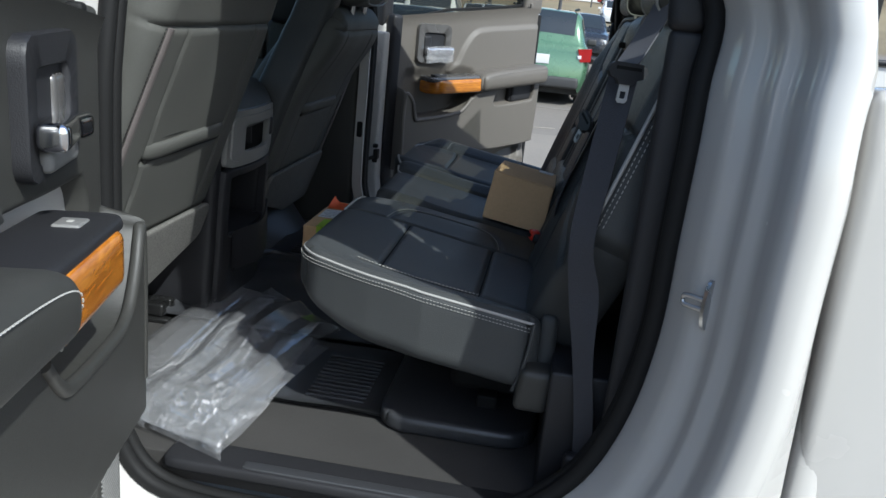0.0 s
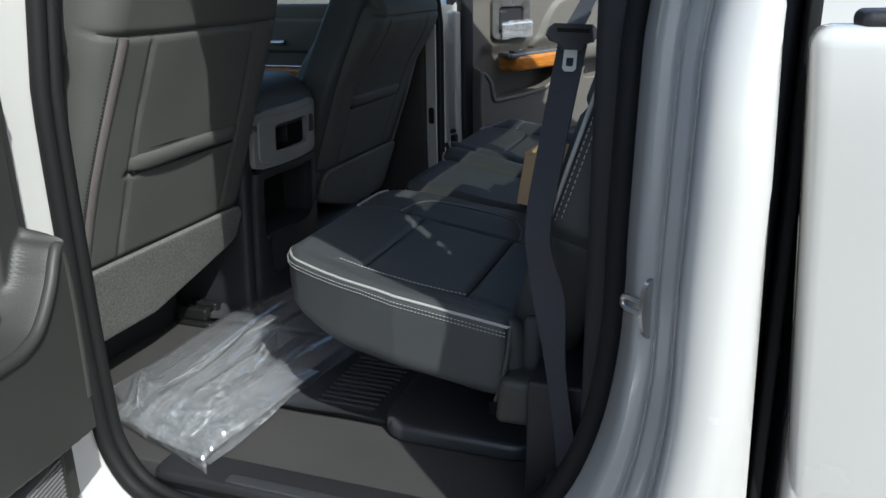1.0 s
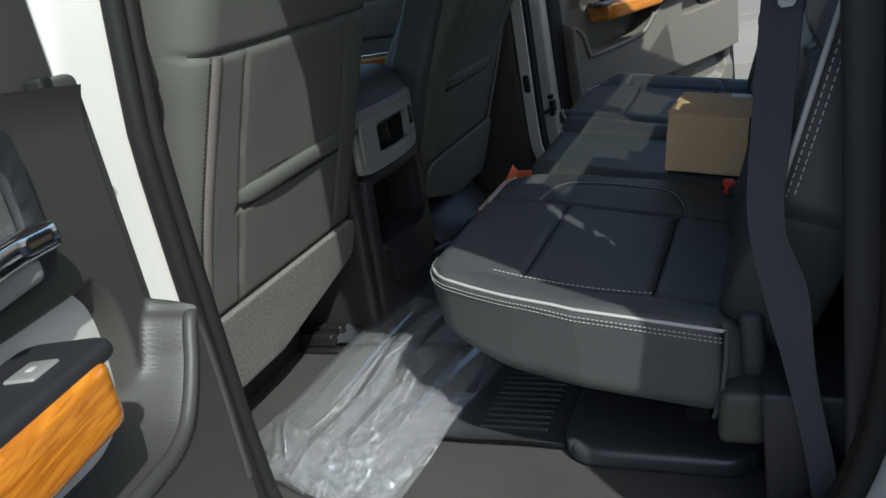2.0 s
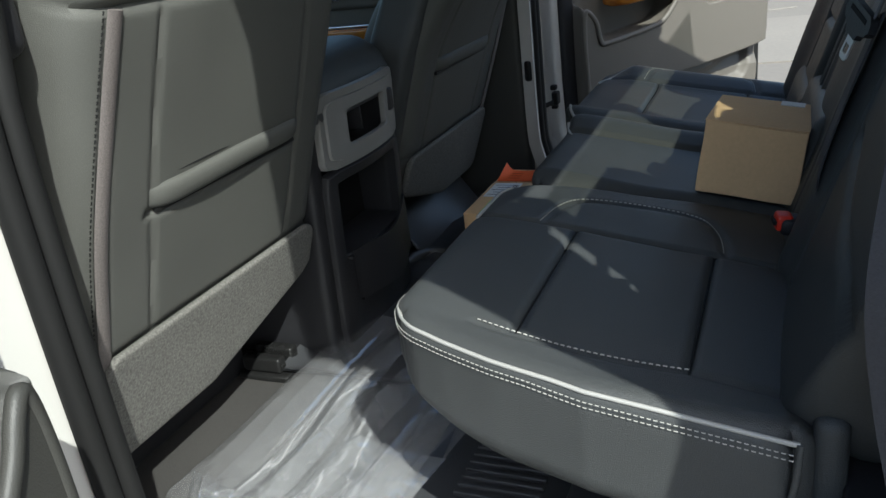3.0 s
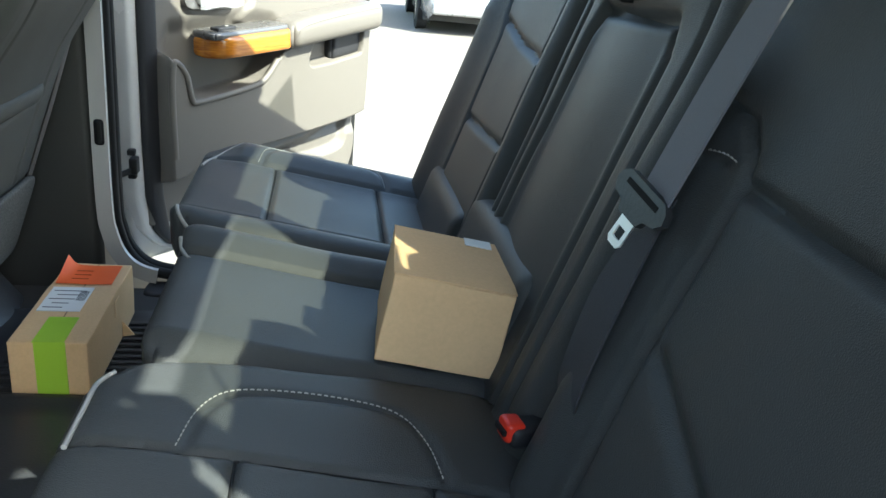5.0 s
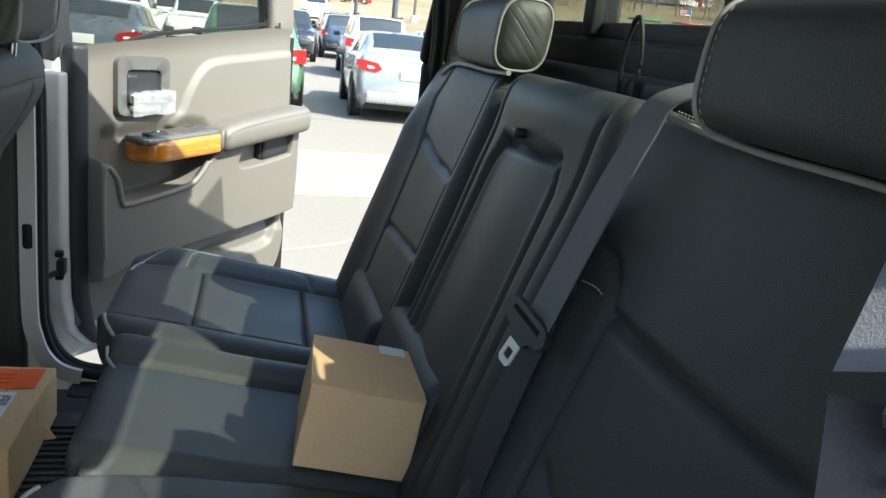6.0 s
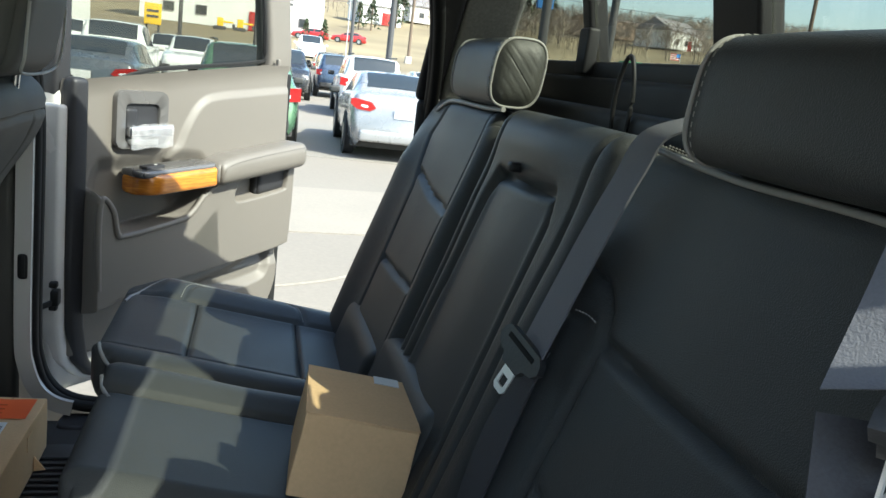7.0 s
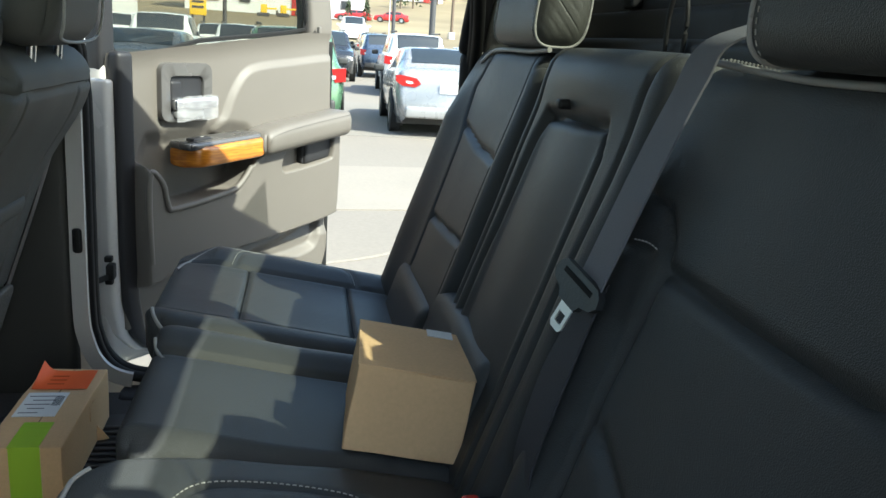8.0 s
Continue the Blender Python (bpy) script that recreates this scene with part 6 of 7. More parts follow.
def car(kind, paint, x, y, heading, label, group="parked cars"):
    """A parked car, its tail at the local origin and its nose along +y."""
    L, W, H, belt, (r0, r1, r2, r3), hood, tail = KINDS[kind]
    name = {"saloon": "saloon_car", "estate": "estate_car", "suv": "sport_utility", "pickup": "pickup_truck"}[kind]
    c = thing(name, label, "car" if kind != "pickup" else "truck", (x, y, land(x, y)), group=group)
    c.rotation_euler = Euler((0, 0, radians(heading)))
    low = 0.22 if kind in ("saloon", "estate") else 0.32
    flat = kind == "pickup"
    slant = {"saloon": 0.10, "estate": 0.06, "suv": 0.05, "pickup": 0.0}[kind]

    def profile(q):
        """Half width, lowest, shoulder and roof heights at a station from the tail."""
        w = W / 2 * np.interp(q, (0, 0.06, 0.2, 0.7, L * 0.5, L - 1.0, L - 0.35, L - 0.08, L), (0.84, 0.90, 0.95, 0.985, 1.0, 0.985, 0.93, 0.83, 0.70))
        lo = low + 0.16 * max(0, 1 - q / 0.35) ** 2 + 0.10 * max(0, 1 - (L - q) / 0.4) ** 2
        sh = np.interp(q, (0, 0.05, 0.16, r0 + 0.1, r3, L - 0.9, L - 0.3, L - 0.06, L), (tail - 0.16, tail - 0.03, tail, max(tail, belt) if not flat else tail, belt - 0.02, hood, hood - 0.07, hood - 0.22, hood - 0.36))
        k1 = np.clip((q - r0) / (r1 - r0), 0, 1)
        k2 = np.clip((r3 - q) / (r3 - r2), 0, 1)
        rise = min(math.sin(k1 * math.pi / 2) ** 1.15, math.sin(k2 * math.pi / 2) ** 1.05)
        crown = 1 - 0.05 * ((q - (r1 + r2) / 2) / (r3 - r0)) ** 2 * 4
        return w, lo, sh, sh + 0.035 + max(H * crown - sh - 0.035, 0) * rise

    def skin(q, v, off=0.0):
        """A place on the body: v from 0 at the sill over 0.45 shoulder and 0.8 roof edge to 1 at the middle, and on to 2 on the other side."""
        s = -1 if v <= 1 else 1
        v = v if v <= 1 else 2 - v
        w, lo, sh, rf = profile(q)
        vs = (0, 0.10, 0.24, 0.36, 0.42, 0.46, 0.50, 0.75, 0.80, 0.86, 1.0)
        xs = (0.86, 0.965, 1.0, 0.985, 0.955, 0.925, 0.90, 0.745, 0.68, 0.58, 0.0)
        up = rf - sh
        zs = (lo, lo + 0.16 * (sh - lo), lo + 0.52 * (sh - lo), lo + 0.84 * (sh - lo), lo + 0.95 * (sh - lo), sh, sh + 0.04 * up, sh + 0.88 * up, sh + 0.955 * up, sh + 0.985 * up, rf + 0.012)
        wide = np.interp(v, vs, xs)
        if up < 0.2 and v > 0.46:
            flatter = np.interp(v, (0.46, 0.80, 1.0), (0.925, 0.80, 0.0))
            wide = wide * (up / 0.2) + flatter * (1 - up / 0.2)
        z = np.interp(v, vs, zs)
        lean = slant * max(0, 1 - q / 0.3) * (z - lo) / max(sh - lo, 0.1) if q < 0.3 else 0
        return np.array([s * (w * wide + off), q + lean, z + off * (0.15 if v < 0.8 else 1.0)])

    def net(nm, qs, vs, mat, off, lab="", caps=False):
        v = [skin(q, u, off) for q in qs for u in vs]
        n1 = len(vs)
        f = [(i * n1 + k, i * n1 + k + 1, (i + 1) * n1 + k + 1, (i + 1) * n1 + k) for i in range(len(qs) - 1) for k in range(n1 - 1)]
        if caps:
            f += [tuple(range(n1))[::-1], tuple(range((len(qs) - 1) * n1, len(qs) * n1))]
        return mesh_object(nm, v, f, mat, c, lab, 55)

    near_v = (0, 0.05, 0.10, 0.17, 0.24, 0.30, 0.36, 0.42, 0.46, 0.50, 0.58, 0.66, 0.75, 0.80, 0.86, 0.93, 1.0)
    ring_v = list(near_v) + [2 - v for v in near_v[-2::-1]]
    stations = sorted(set(np.round(np.r_[np.linspace(0, 0.3, 8), np.linspace(0.3, L - 0.4, 52), np.linspace(L - 0.4, L, 9)], 3)))
    body = net("body", stations, ring_v, paint, 0.0, "", True)
    # glass lies a little proud of the body
    d1, d2 = r1 - r0, r3 - r2
    across = list(np.linspace(0.83, 1.17, 9))
    net("rear_window", np.linspace(r0 + 0.20 * d1, r0 + 0.84 * d1, 8), across, CAR_GLASS, 0.010, "dark rear glass")
    net("windscreen", np.linspace(r2 + 0.12 * d2, r3 - 0.12 * d2, 8), across, CAR_GLASS, 0.010, "dark windscreen")
    m = (r1 + r2) / 2
    for s in (-1, 1):
        for u0, u1 in ((r0 + 0.62 * d1, m - 0.05), (m + 0.05, r3 - 0.42 * d2)):
            vs = np.linspace(0.515, 0.745, 5)
            net("side_window", np.linspace(u0, u1, 10), list(vs if s < 0 else 2 - vs), CAR_GLASS, 0.008, "dark side glass")
        for wy in (0.98 if not flat else 1.25, L - 0.95):
            R = 0.34 if kind in ("saloon", "estate") else 0.39
            pts = [(s * (W / 2 - 0.02), wy + R * 1.16 * math.cos(t), R + 0.02 + R * 1.16 * math.sin(t)) for t in np.linspace(0, 2 * math.pi, 28, endpoint=False)]
            pts += [(s * (W / 2 + 0.004), y, z) for _, y, z in pts]
            mesh_object("wheel_arch", pts, [tuple(range(28)), tuple(range(55, 27, -1))] + [(k, k + 28, (k + 1) % 28 + 28, (k + 1) % 28) for k in range(28)], TYRE, c, "dark wheel arch", smooth=False)
        # lamps, mirrors
        if flat:
            shape = [(W / 2 - 0.20, tail - 0.08), (W / 2 - 0.04, tail - 0.08), (W / 2 - 0.04, tail - 0.46), (W / 2 - 0.20, tail - 0.46)]
        elif kind == "saloon":
            shape = [(W / 2 - 0.44, tail - 0.20), (W / 2 - 0.36, tail - 0.11), (W / 2 - 0.10, tail - 0.07), (W / 2 - 0.02, tail - 0.08), (W / 2 - 0.02, tail - 0.17), (W / 2 - 0.12, tail - 0.24), (W / 2 - 0.34, tail - 0.26)]
        else:
            shape = [(W / 2 - 0.26, tail - 0.04), (W / 2 - 0.02, tail - 0.02), (W / 2 - 0.02, tail - 0.24), (W / 2 - 0.20, tail - 0.26)]
        v, f = prism([(s * a, b) for a, b in shape], (-0.012 + slant * 0.75, 0.26), axis=1)
        mesh_object("tail_lamp", v, f if s < 0 else [q[::-1] for q in f], LAMP_RED, c, "red tail lamp", smooth=False)
        v, f = prism([(s * (a * 0.30 + (W / 2 - 0.26) * 0.70), b * 0.25 + (tail - 0.19) * 0.75) for a, b in shape], (-0.016 + slant * 0.75, 0.0 + slant), axis=1)
        mesh_object("lamp_lens", v, f if s < 0 else [q[::-1] for q in f], LAMP_CLEAR, c, "pale reversing lens", smooth=False)
        v, f = soft((0.34, 0.16, 0.14), 0.03, 0, 0.05)
        mesh_object("head_lamp", v + (s * (W / 2 - 0.32), L - 0.14, hood - 0.30), f, LAMP_CLEAR, c, "clear head lamp")
        v, f = soft((0.20, 0.10, 0.14), 0.04, 0, 0.04)
        mesh_object("mirror", v + (s * (W / 2 + 0.10), r3 - 0.42, belt + 0.03), f, DARK if kind != "pickup" else paint, c)
        for wy in (0.98 if kind != "pickup" else 1.25, L - 0.95):
            wheel = mesh_object("wheel", *sweep([(s * (W / 2 - 0.24), wy, R), (s * (W / 2 + 0.006), wy, R)], [(R * math.cos(t) * 0.72, R * math.sin(t) * 0.72) for t in np.linspace(0, 2 * math.pi, 20, endpoint=False)], up=(0, 0, 1)), ALLOY, c, "alloy wheel")
            prof = [(0.0, 0.62), (0.02, 0.97), (0.05, 1.0), (0.17, 1.0), (0.20, 0.97), (0.22, 0.62)]
            tv, tf = [], []
            for o, rr in prof:
                tv += [(s * (W / 2 - 0.205 + o), wy + R * rr * math.cos(t), R + R * rr * math.sin(t)) for t in np.linspace(0, 2 * math.pi, 24, endpoint=False)]
            for i in range(len(prof) - 1):
                tf += [(i * 24 + j, i * 24 + (j + 1) % 24, (i + 1) * 24 + (j + 1) % 24, (i + 1) * 24 + j) for j in range(24)]
            mesh_object("tyre", tv, tf, TYRE, wheel)
    v, f = soft((W * 0.80, 0.14, 0.20), 0.05, 0, 0.06)
    mesh_object("rear_bumper", v + (0, 0.05, low + 0.20), f, DARK if kind in ("estate", "suv") else (CHROME if kind == "pickup" else paint), c)
    v, f = soft((0.34, 0.012, 0.16), 0.004, 0, 0.1)
    mesh_object("number_plate", v + (0, slant * 0.6 - 0.008 if not flat else -0.02, tail - 0.26 if not flat else low + 0.3), f, PLATE, c, "pale plate")
    v, f = soft((W * 0.62, 0.06, 0.26), 0.03, 0, 0.08)
    mesh_object("grille", v + (0, L - 0.05, hood - 0.42), f, DARK, c, "dark grille")
    v, f = soft((W * 0.9, L * 0.8, 0.12), 0.02, 0, 0.4)
    mesh_object("underbody", v + (0, L / 2, low + 0.02), f, DARK, c)
    if kind in ("estate", "suv"):
        for s in (-1, 1):
            v, f = soft((0.05, r2 - r1, 0.04), 0.015, 0, 0.1)
            mesh_object("roof_rail", v + (s * 0.58 * W / 2 * 1.1, (r1 + r2) / 2, H + 0.025), f, DARK, c)
    if kind == "pickup":
        v, f = soft((W * 0.86, 1.75, 0.05), 0.01, 0, 0.3)
        mesh_object("bed_cover", v + (0, 1.05, tail), f, DARK, c, "dark bed")
    return c


SILVER = car_paint("silver_paint", (0.27, 0.27, 0.275), 0.35)
GREEN_PAINT = car_paint("green_paint", (0.085, 0.17, 0.10), 0.3)
WHITE_PAINT = car_paint("white_car_paint", (0.62, 0.62, 0.60), 0.0)
BLACK_PAINT = car_paint("black_car_paint", (0.02, 0.022, 0.026), 0.2)
GREY_PAINT = car_paint("grey_car_paint", (0.10, 0.11, 0.12), 0.4)
BLUE_PAINT = car_paint("navy_car_paint", (0.03, 0.05, 0.09), 0.3)
RED_PAINT = car_paint("red_car_paint", (0.40, 0.02, 0.02), 0.1)

car("saloon", SILVER, 2.56, 12.45, -2, "silver saloon with red tail lamps parked on the lot")
car("estate", GREEN_PAINT, -0.02, 12.9, 1, "green estate car with roof rails on the lot")
car("saloon", GREY_PAINT, -2.75, 13.9, 0, "dark grey saloon parked beside the estate car")
car("pickup", WHITE_PAINT, -3.9, 22.0, 0, "white pickup truck parked in the second row")
car("suv", WHITE_PAINT, -2.3, 34.0, 180, "white sport utility facing the lot lane")
car("suv", WHITE_PAINT, 3.30, 22.0, -2, "white sport utility behind the silver saloon")
car("suv", BLACK_PAINT, 1.05, 33.4, 180, "black sport utility facing the lane")
car("suv", BLUE_PAINT, 3.35, 33.0, 0, "navy sport utility further down the row")
car("pickup", WHITE_PAINT, 3.6, 63.0, 180, "white pickup truck at the far end")
car("suv", BLACK_PAINT, 3.9, 44.0, 0, "black sport utility further down the row")
car("pickup", WHITE_PAINT, -6.9, 30.0, 0, "white pickup truck in the second row")
car("suv", WHITE_PAINT, -4.0, 42.0, 180, "white sport utility in a farther row")
car("saloon", WHITE_PAINT, 8.6, 40.0, 0, "white saloon in the next row")
car("saloon", RED_PAINT, 8.6, 108.0, 80, "red saloon on the far road")
car("saloon", RED_PAINT, 14.0, 112.0, 80, "red saloon on the far road")
car("saloon", WHITE_PAINT, 30.0, 62.0, 60, "white saloon parked behind the truck")
car("saloon", SILVER, 36.0, 70.0, 70, "silver saloon parked behind the truck")

# ---------------------------------------------------------------- lot markings and far road
ASPHALT = material("grey_asphalt", (0.155, 0.14, 0.12), rough=0.9, grain=0.3, grain_size=25, blotch=0.25, blotch_size=0.4)
SLAB = material("bright_concrete", (0.190, 0.167, 0.139), rough=0.9, grain=0.12, grain_size=30, blotch=0.15, blotch_size=0.8)
v, f = soft((60, 2.6, 0.02), 0.0, 0, 3)
v = v + (0, 7.7, GROUND)
v[:, 1] += 0.12 * v[:, 0]
lane = mesh_object("pavement", v, f, SLAB)
tagged(lane, "pale concrete strip across the lot", "pavement", kind="structure")
v, f = soft((60, 7.0, 0.02), 0.0, 0, 3)
v = v + (0, 15.9, GROUND - 0.004)
stalls = mesh_object("stalls", v, f, ASPHALT)
tagged(stalls, "grey asphalt strip under the parked cars", "pavement", kind="structure")
for k in range(9):
    crack = smooth_line([(-5 + k * 1.7, 4.0 + (k * 37 % 11) * 0.5, GROUND + 0.002), (-4.2 + k * 1.7, 4.5 + (k * 37 % 11) * 0.5, GROUND + 0.002), (-3.9 + k * 1.7, 5.4 + (k * 37 % 11) * 0.5, GROUND + 0.002), (-3.0 + k * 1.7, 5.8 + (k * 37 % 11) * 0.5, GROUND + 0.002)], 5)
    cr = tube("crack", crack, 0.012, ASPHALT, None, n=4)
    tagged(cr, "dark filled crack in the concrete", "crack", group="cracks", kind="structure")

# ---------------------------------------------------------------- far buildings, signs, poles
WALL_WHITE = material("white_metal_wall", (0.66, 0.66, 0.64), rough=0.6, blotch=0.06, blotch_size=0.2)
ROOF_GREY = material("grey_roofing", (0.16, 0.15, 0.15), rough=0.8)
ROOF_BROWN = material("brown_roofing", (0.15, 0.10, 0.075), rough=0.85)
DARK_GLASS = material("dark_window", (0.03, 0.035, 0.04), rough=0.1)
POLE = material("dark_pole_paint", (0.05, 0.05, 0.052), rough=0.6)
TIMBER = material("weathered_timber", (0.12, 0.09, 0.065), rough=0.9)
YELLOW = material("yellow_sign", (0.75, 0.48, 0.02), rough=0.5)
BLUE_SIGN = material("blue_sign", (0.03, 0.16, 0.45), rough=0.5)


def hall(x, y, w, d, h, rise, wall, roofing, label, windows, heading=0, door=True):
    b = thing("house" if w < 20 else "warehouse", label, "building", (x, y, land(x, y) - 0.3))
    b.rotation_euler = Euler((0, 0, radians(heading)))
    v, f = soft((w, d, h), 0.0, 0, max(w, d))
    mesh_object("wall", v + (0, 0, h / 2), f, wall, b, smooth=False)
    e = 0.4
    v = [(-w / 2 - e, -d / 2 - e, h), (w / 2 + e, -d / 2 - e, h), (w / 2 + e, d / 2 + e, h), (-w / 2 - e, d / 2 + e, h), (-w / 2 - e, 0, h + rise), (w / 2 + e, 0, h + rise)]
    mesh_object("roof", v, [(0, 1, 5, 4), (2, 3, 4, 5), (1, 2, 5), (3, 0, 4), (3, 2, 1, 0)], roofing, b, smooth=False)
    for wx, wz, ww, wh in windows:
        v, f = soft((ww, 0.12, wh), 0.0, 0, 3)
        fr = mesh_object("window", v + (wx, -d / 2 - 0.05, wz), f, ROOF_GREY, b, smooth=False)
        v, f = soft((ww - 0.2, 0.06, wh - 0.2), 0.0, 0, 3)
        mesh_object("pane", v + (wx, -d / 2 - 0.10, wz), f, DARK_GLASS, fr, smooth=False)
    if door:
        v, f = soft((1.6, 0.12, 2.4), 0.0, 0, 3)
        mesh_object("door", v + (w * 0.12, -d / 2 - 0.06, 1.2), f, RED_PAINT, b, "red door", smooth=False)
    return b


hall(-3.6, 118, 23, 14, 6.4, 0.5, WALL_WHITE, WALL_WHITE, "long white metal warehouse across the road", [(-8, 1.8, 1.4, 1.2), (-4, 1.8, 1.4, 1.2), (6, 1.8, 1.4, 1.2), (9, 1.8, 1.4, 1.2), (-9.5, 5.0, 1.6, 0.8)])
hall(22.5, 172, 9, 8, 3.6, 2.2, WALL_WHITE, WALL_WHITE, "white house on the slope", [(-2.4, 1.8, 1.2, 1.3), (2.6, 1.8, 1.2, 1.3)], 12)
hall(4.0, 205, 11, 8, 3.4, 2.4, material("tan_siding", (0.36, 0.29, 0.21), rough=0.8), ROOF_BROWN, "tan house under the trees", [(-3, 1.7, 1.3, 1.2), (0.5, 1.7, 1.3, 1.2), (3.6, 1.7, 1.3, 1.2)], -8)
hall(36, 190, 12, 9, 3.6, 2.6, material("pale_siding", (0.5, 0.48, 0.44), rough=0.8), ROOF_GREY, "pale house on the hillside", [(-3, 1.7, 1.3, 1.2), (3.4, 1.7, 1.3, 1.2)], 20)
hall(92, 205, 26, 12, 4.2, 1.2, material("brown_brick_wall", (0.25, 0.17, 0.12), rough=0.85), ROOF_BROWN, "low brown commercial building by the road", [(-9, 1.6, 2, 1.4), (-4, 1.6, 2, 1.4), (1, 1.6, 2, 1.4), (7, 1.6, 2, 1.4)], 25, False)
hall(96, 185, 14, 10, 4.0, 3.0, WALL_WHITE, ROOF_GREY, "white house at the foot of the wooded hill", [(-4, 1.8, 1.3, 1.3), (0, 1.8, 1.3, 1.3), (4, 1.8, 1.3, 1.3)], 30)
# white porch column and wall of the showroom beside the lot
post = block("showroom_wall", (-11.6, 40, GROUND), (-9.0, 48, GROUND + 7.5), WALL_WHITE, edge=0.05, step=3)
tagged(post, "plain white showroom wall", "building")


def pole(x, y, h, r, mat, label, cat="street_lamp", arm=True):
    p = thing(cat, label, cat.replace("_", " "), (x, y, land(x, y)), group="poles")
    v, f = sweep([(0, 0, 0), (0, 0, h * 0.5), (0, 0, h)], ring(r, 10), up=(0, 1, 0))
    mesh_object("shaft", v, f, mat, p)
    v, f = soft((r * 4, r * 4, 0.7), 0.03, 0, 0.3)
    mesh_object("base", v + (0, 0, 0.3), f, CONCRETE, p, "concrete base")
    if arm:
        for s in (-1, 1):
            v, f = soft((0.9, 0.35, 0.16), 0.04, 0, 0.2)
            mesh_object("lamp_head", v + (s * 0.7, 0, h), f, mat, p, "dark lamp head")
    else:
        v, f = soft((2.4, 0.12, 0.14), 0.02, 0, 0.5)
        mesh_object("cross_arm", v + (0, 0, h - 0.8), f, mat, p, "timber cross arm")
    return p


pole(6.35, 40.0, 12, 0.15, POLE, "dark steel lamp pole on the lot")
pole(4.95, 45.0, 12, 0.10, POLE, "slim dark lamp pole on the lot")
pole(4.42, 42.0, 10, 0.022, PLATE, "pale flag pole on the lot", "flag_pole")
pole(-4.5, 50.0, 12, 0.12, POLE, "dark lamp pole behind the cars")
pole(-0.30, 60.0, 12, 0.12, POLE, "dark lamp pole behind the cars")
pole(9.6, 26.6, 12, 0.17, POLE, "dark steel lamp pole behind the truck")
pole(13.4, 29.6, 12, 0.16, POLE, "dark steel lamp pole behind the truck")
pole(43.3, 59.0, 12, 0.16, TIMBER, "timber utility pole with a cross arm", "utility_pole", False)
pole(14.0, 78.0, 11, 0.15, TIMBER, "timber utility pole with a cross arm", "utility_pole", False)
pole(58.0, 90.0, 11, 0.15, TIMBER, "timber utility pole with a cross arm", "utility_pole", False)


def sign(x, y, z0, w, h, mat, label, legs=2):
    s = thing("sign_board", label, "sign", (x, y, land(x, y)))
    v, f = soft((w, 0.25, h), 0.04, 0, 1)
    mesh_object("board", v + (0, 0, z0 + h / 2), f, mat, s)
    for k in range(legs):
        lx = 0 if legs == 1 else (-0.35 + 0.7 * k) * w
        v, f = sweep([(lx, 0.1, 0), (lx, 0.1, z0 + 0.2)], ring(0.09, 8), up=(0, 1, 0))
        mesh_object("leg", v, f, POLE, s)
    for k in range(2):
        v, f = soft((w * 0.7, 0.03, h * 0.12), 0.0, 0, 1)
        mesh_object("bar", v + (0, -0.135, z0 + h * (0.38 + 0.26 * k)), f, POLE, s)
    return s


sign(-8.7, 72, 0.9, 1.35, 1.7, YELLOW, "yellow board sign on two legs beside the road")
sign(13.4, 38, 5.2, 0.8, 1.6, BLUE_SIGN, "blue sign high on a post", 1)
sign(2.8, 96, 3.2, 1.6, 2.2, material("grey_sign", (0.35, 0.34, 0.33), rough=0.6), "grey board sign on a post", 1)
# flag
flag = thing("flag", "striped flag with a blue corner on a pole", "flag", (57.0, 105.0, land(57, 105)))
v, f = sweep([(0, 0, 0), (0, 0, 4.0)], ring(0.035, 8), up=(0, 1, 0))
mesh_object("pole", v, f, WALL_WHITE, flag)
for k in range(7):
    n = 10
    v = [(-1.5 * i / n, 0.08 * math.sin(i * 0.9), 2.9 + (6 - k) * 0.13 + dz) for i in range(n + 1) for dz in (0, 0.127)]
    f = [(2 * i, 2 * i + 2, 2 * i + 3, 2 * i + 1) for i in range(n)]
    mesh_object("stripe", v, f, RED_PAINT if k % 2 == 0 else WALL_WHITE, flag)
v = [(-0.65 * i / 5, 0.07 * math.sin(i * 0.9) - 0.03, 3.29 + dz) for i in range(6) for dz in (0, 0.52)]
mesh_object("canton", v, [(2 * i, 2 * i + 2, 2 * i + 3, 2 * i + 1) for i in range(5)], BLUE_SIGN, flag)
# power lines
lines = thing("power_lines", "dark power lines strung between the poles", "power lines", (0, 0, 0))
for zq, a, b in ((9.6, (-60, 66), (120, 66)), (8.7, (-60, 66), (120, 66)), (11.2, (-40, 44), (110, 46)), (7.9, (-60, 78), (130, 92))):
    pts = [(a[0] + (b[0] - a[0]) * t, a[1] + (b[1] - a[1]) * t, zq - 0.8 * math.sin(math.pi * ((t * 5) % 1))) for t in np.linspace(0, 1, 61)]
    tube("wire", pts, 0.022, POLE, lines, n=5)

# excavators as small yellow machines before the warehouse
for mx, my in ((-4.9, 104), (-2.6, 106)):
    mch = thing("digger", "small yellow digger parked on the far side", "digger", (mx, my, land(mx, my)), group="diggers")
    for nm, lo, hi, mt in (("track", (-1.2, -0.9, 0), (1.2, 0.9, 0.7), POLE), ("cab", (-0.5, -0.6, 0.7), (0.7, 0.6, 2.3), YELLOW), ("boom", (0.6, -0.15, 1.4), (2.6, 0.15, 1.75), YELLOW), ("bucket", (2.4, -0.3, 0.5), (2.9, 0.3, 1.3), POLE)):
        lo, hi = Vector(lo) * 0.62, Vector(hi) * 0.62
        block(nm, lo, hi, mt, mch, "", 0.05, 0, 1)

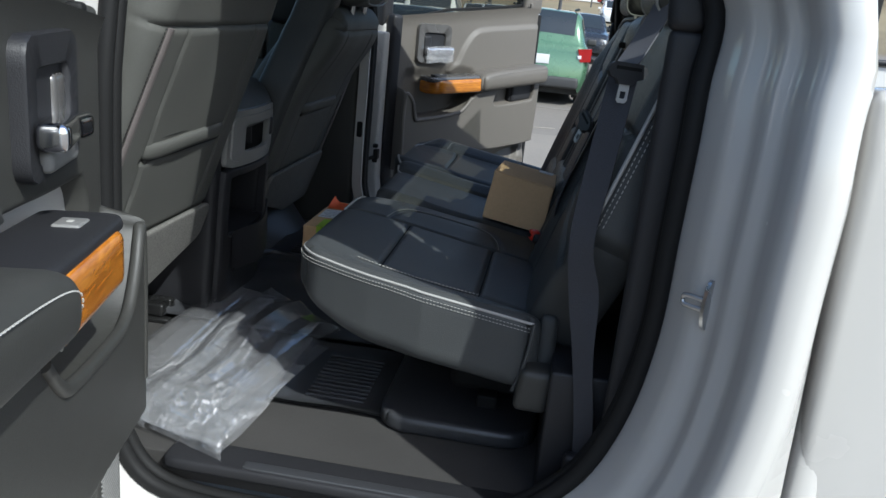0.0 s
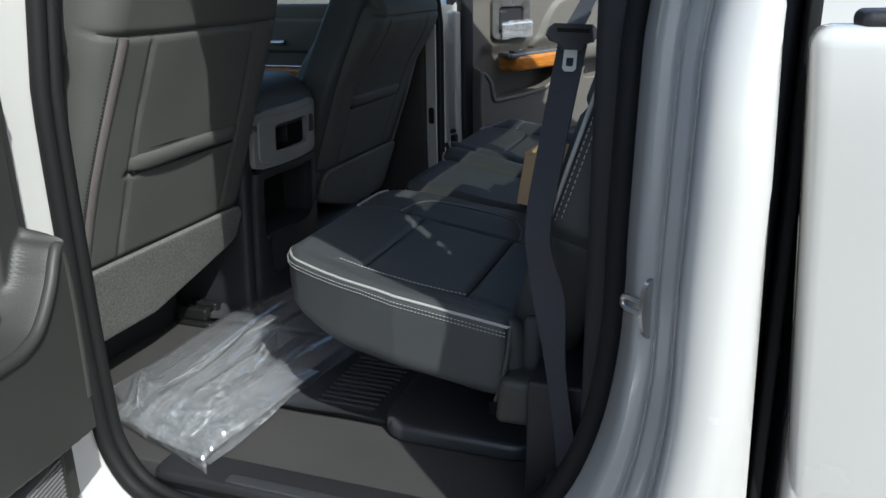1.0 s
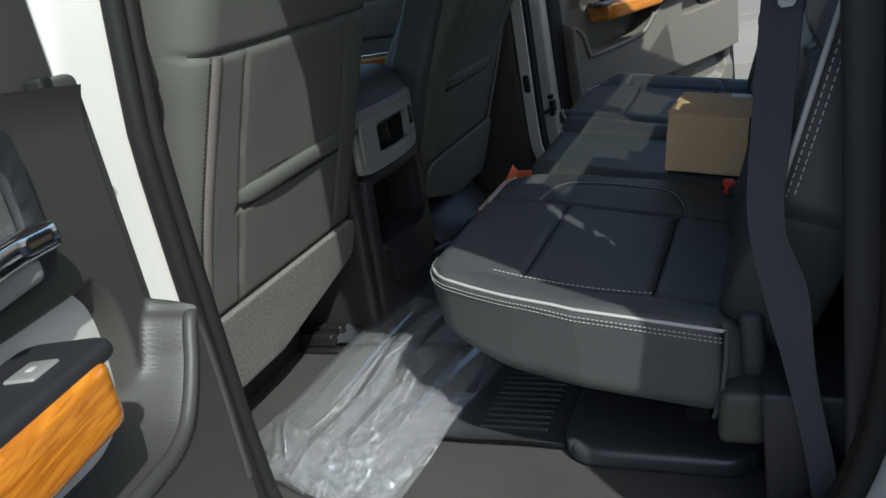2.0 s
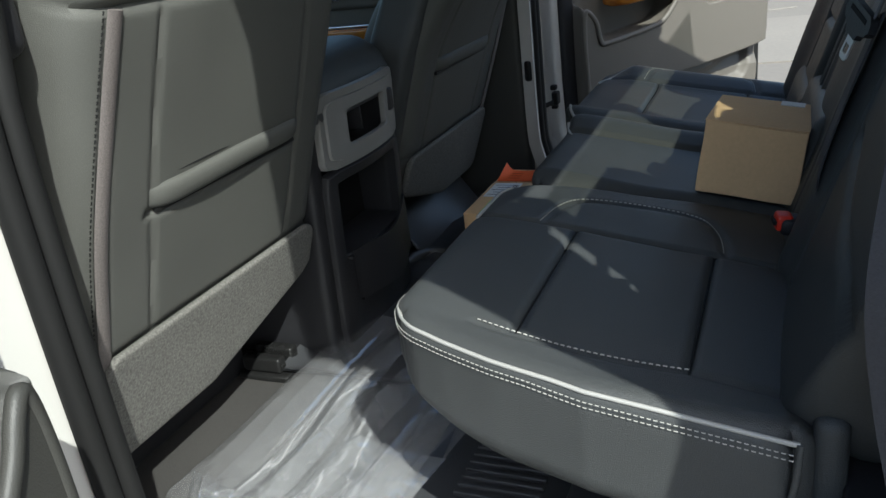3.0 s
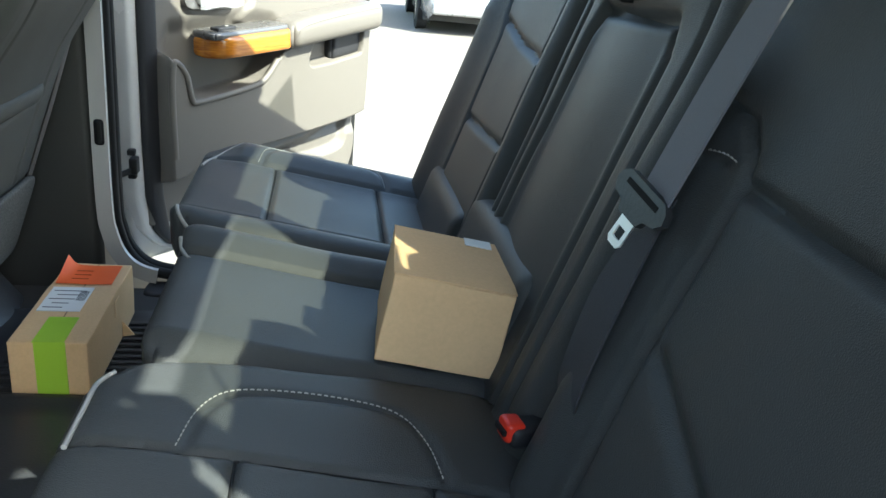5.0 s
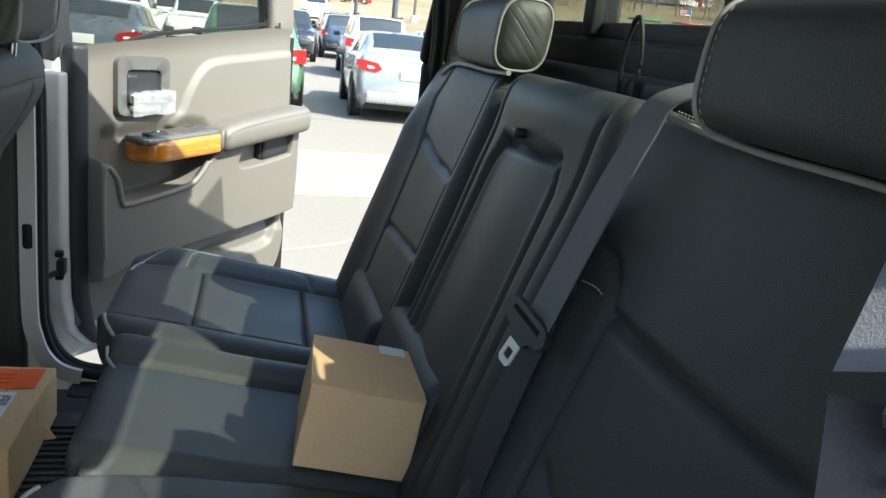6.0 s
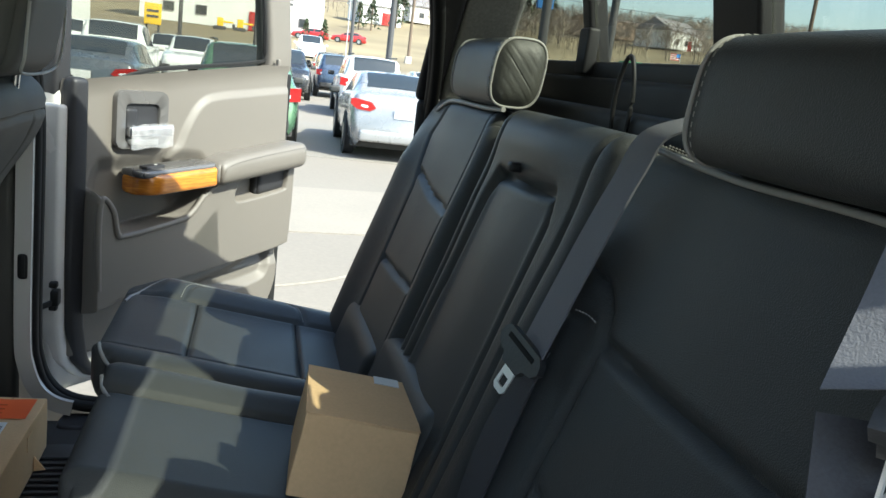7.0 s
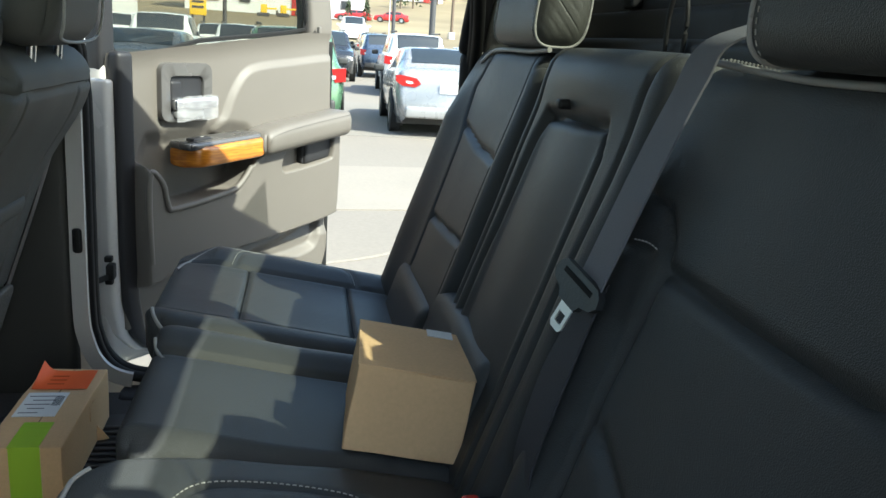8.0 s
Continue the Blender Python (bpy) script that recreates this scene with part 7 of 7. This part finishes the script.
# ---------------------------------------------------------------- woods
BARK = material("bare_twigs", (0.25, 0.205, 0.16), rough=0.95, blotch=0.35, blotch_size=0.05)
CEDAR = material("cedar_green", (0.035, 0.05, 0.022), rough=0.9, blotch=0.3, blotch_size=0.3)
rng = random.Random(5)


def bare_tree(verts, faces, x, y, z, h):
    def limb(a, b, r0, r1):
        d = (b - a).normalized()
        s = d.cross(Vector((0.3, 0.9, 0.1))).normalized()
        w = d.cross(s)
        n = len(verts)
        for p, r in ((a, r0), (b, r1)):
            for k in range(3):
                t = 2 * math.pi * k / 3
                verts.append(tuple(p + s * r * math.cos(t) + w * r * math.sin(t)))
        faces.extend([(n + k, n + (k + 1) % 3, n + 3 + (k + 1) % 3, n + 3 + k) for k in range(3)])
    foot = Vector((x, y, z))
    topp = foot + Vector((rng.uniform(-0.6, 0.6), rng.uniform(-0.6, 0.6), h))
    limb(foot, topp, h * 0.012, h * 0.003)
    for _ in range(10):
        t = rng.uniform(0.25, 0.95)
        a = foot.lerp(topp, t)
        an = rng.uniform(0, 6.28)
        ln = h * (0.42 - 0.30 * t) * rng.uniform(0.7, 1.25)
        b = a + Vector((math.cos(an) * ln, math.sin(an) * ln, ln * rng.uniform(0.5, 1.2)))
        limb(a, b, h * 0.005, h * 0.0018)
        for _ in range(4):
            a2 = a.lerp(b, rng.uniform(0.4, 1))
            an2 = an + rng.uniform(-1, 1)
            l2 = ln * rng.uniform(0.35, 0.6)
            limb(a2, a2 + Vector((math.cos(an2) * l2, math.sin(an2) * l2, l2 * rng.uniform(0.3, 1.1))), h * 0.0036, h * 0.0018)


verts, faces = [], []
for _ in range(2900):
    az = rng.uniform(-0.12, 1.05)
    d = rng.uniform(165, 330)
    y = d / math.sqrt(1 + az * az)
    x = az * y
    if az < 0.2 and rng.random() < 0.55 or land(x, y) < 7:
        continue
    bare_tree(verts, faces, x, y, land(x, y) - 0.3, rng.uniform(4.5, 7.5))
woods = mesh_object("woods", verts, faces, BARK, smooth=False)
tagged(woods, "bare brown winter woods on the hillside", "woods", kind="stuff")


def cedar(x, y, h):
    t = thing("cedar_tree", "dark green cedar on the dry slope", "tree", (x, y, land(x, y)), group="cedars")
    v, f = sweep([(0, 0, 0), (0, 0, h * 0.9)], ring(h * 0.03, 6), up=(0, 1, 0))
    mesh_object("trunk", v, f, TIMBER, t)
    vv, ff = [], []
    for _ in range(260):
        k = rng.random() ** 0.7
        a = rng.uniform(0, 6.28)
        r = h * 0.28 * (1 - k) * rng.uniform(0.5, 1.05) + 0.05
        p = Vector((math.cos(a) * r, math.sin(a) * r, h * (0.08 + 0.92 * k)))
        n = len(vv)
        s = h * 0.07
        for _k in range(3):
            vv.append(tuple(p + Vector((rng.uniform(-s, s), rng.uniform(-s, s), rng.uniform(-s, s)))))
        ff.append((n, n + 1, n + 2))
    mesh_object("crown", vv, ff, CEDAR, t, smooth=False)


for x, y, h in ((5.4, 104, 2.6), (7.8, 106, 2.8), (17, 150, 5), (19.5, 152, 6), (26, 165, 6), (29, 176, 7), (12, 190, 8), (66, 205, 9), (75, 225, 9), (82, 232, 10), (58, 200, 8)):
    cedar(x, y, h)
# bright red and green stall roofs by the road
for x, y, w, mt, lab in ((43.5, 80, 2.2, RED_PAINT, "small red stand beside the road"), (39.5, 82, 2.4, material("green_stand", (0.05, 0.28, 0.12), rough=0.6), "small green stand beside the road")):
    st = thing("roadside_stand", lab, "stand", (x, y, land(x, y)), group="stands")
    block("counter", (-w / 2, -0.8, 0), (w / 2, 0.8, 1.6), mt, st, "", 0.05, 0, 1)
    block("canopy", (-w / 2 - 0.3, -1.1, 2.3), (w / 2 + 0.3, 1.1, 2.5), mt, st, "", 0.05, 0, 1)
    for s in (-1, 1):
        block("upright", (s * w / 2 - 0.05, -1.0, 0), (s * w / 2 + 0.05, -0.9, 2.35), POLE, st, "", 0.0, 0, 2)
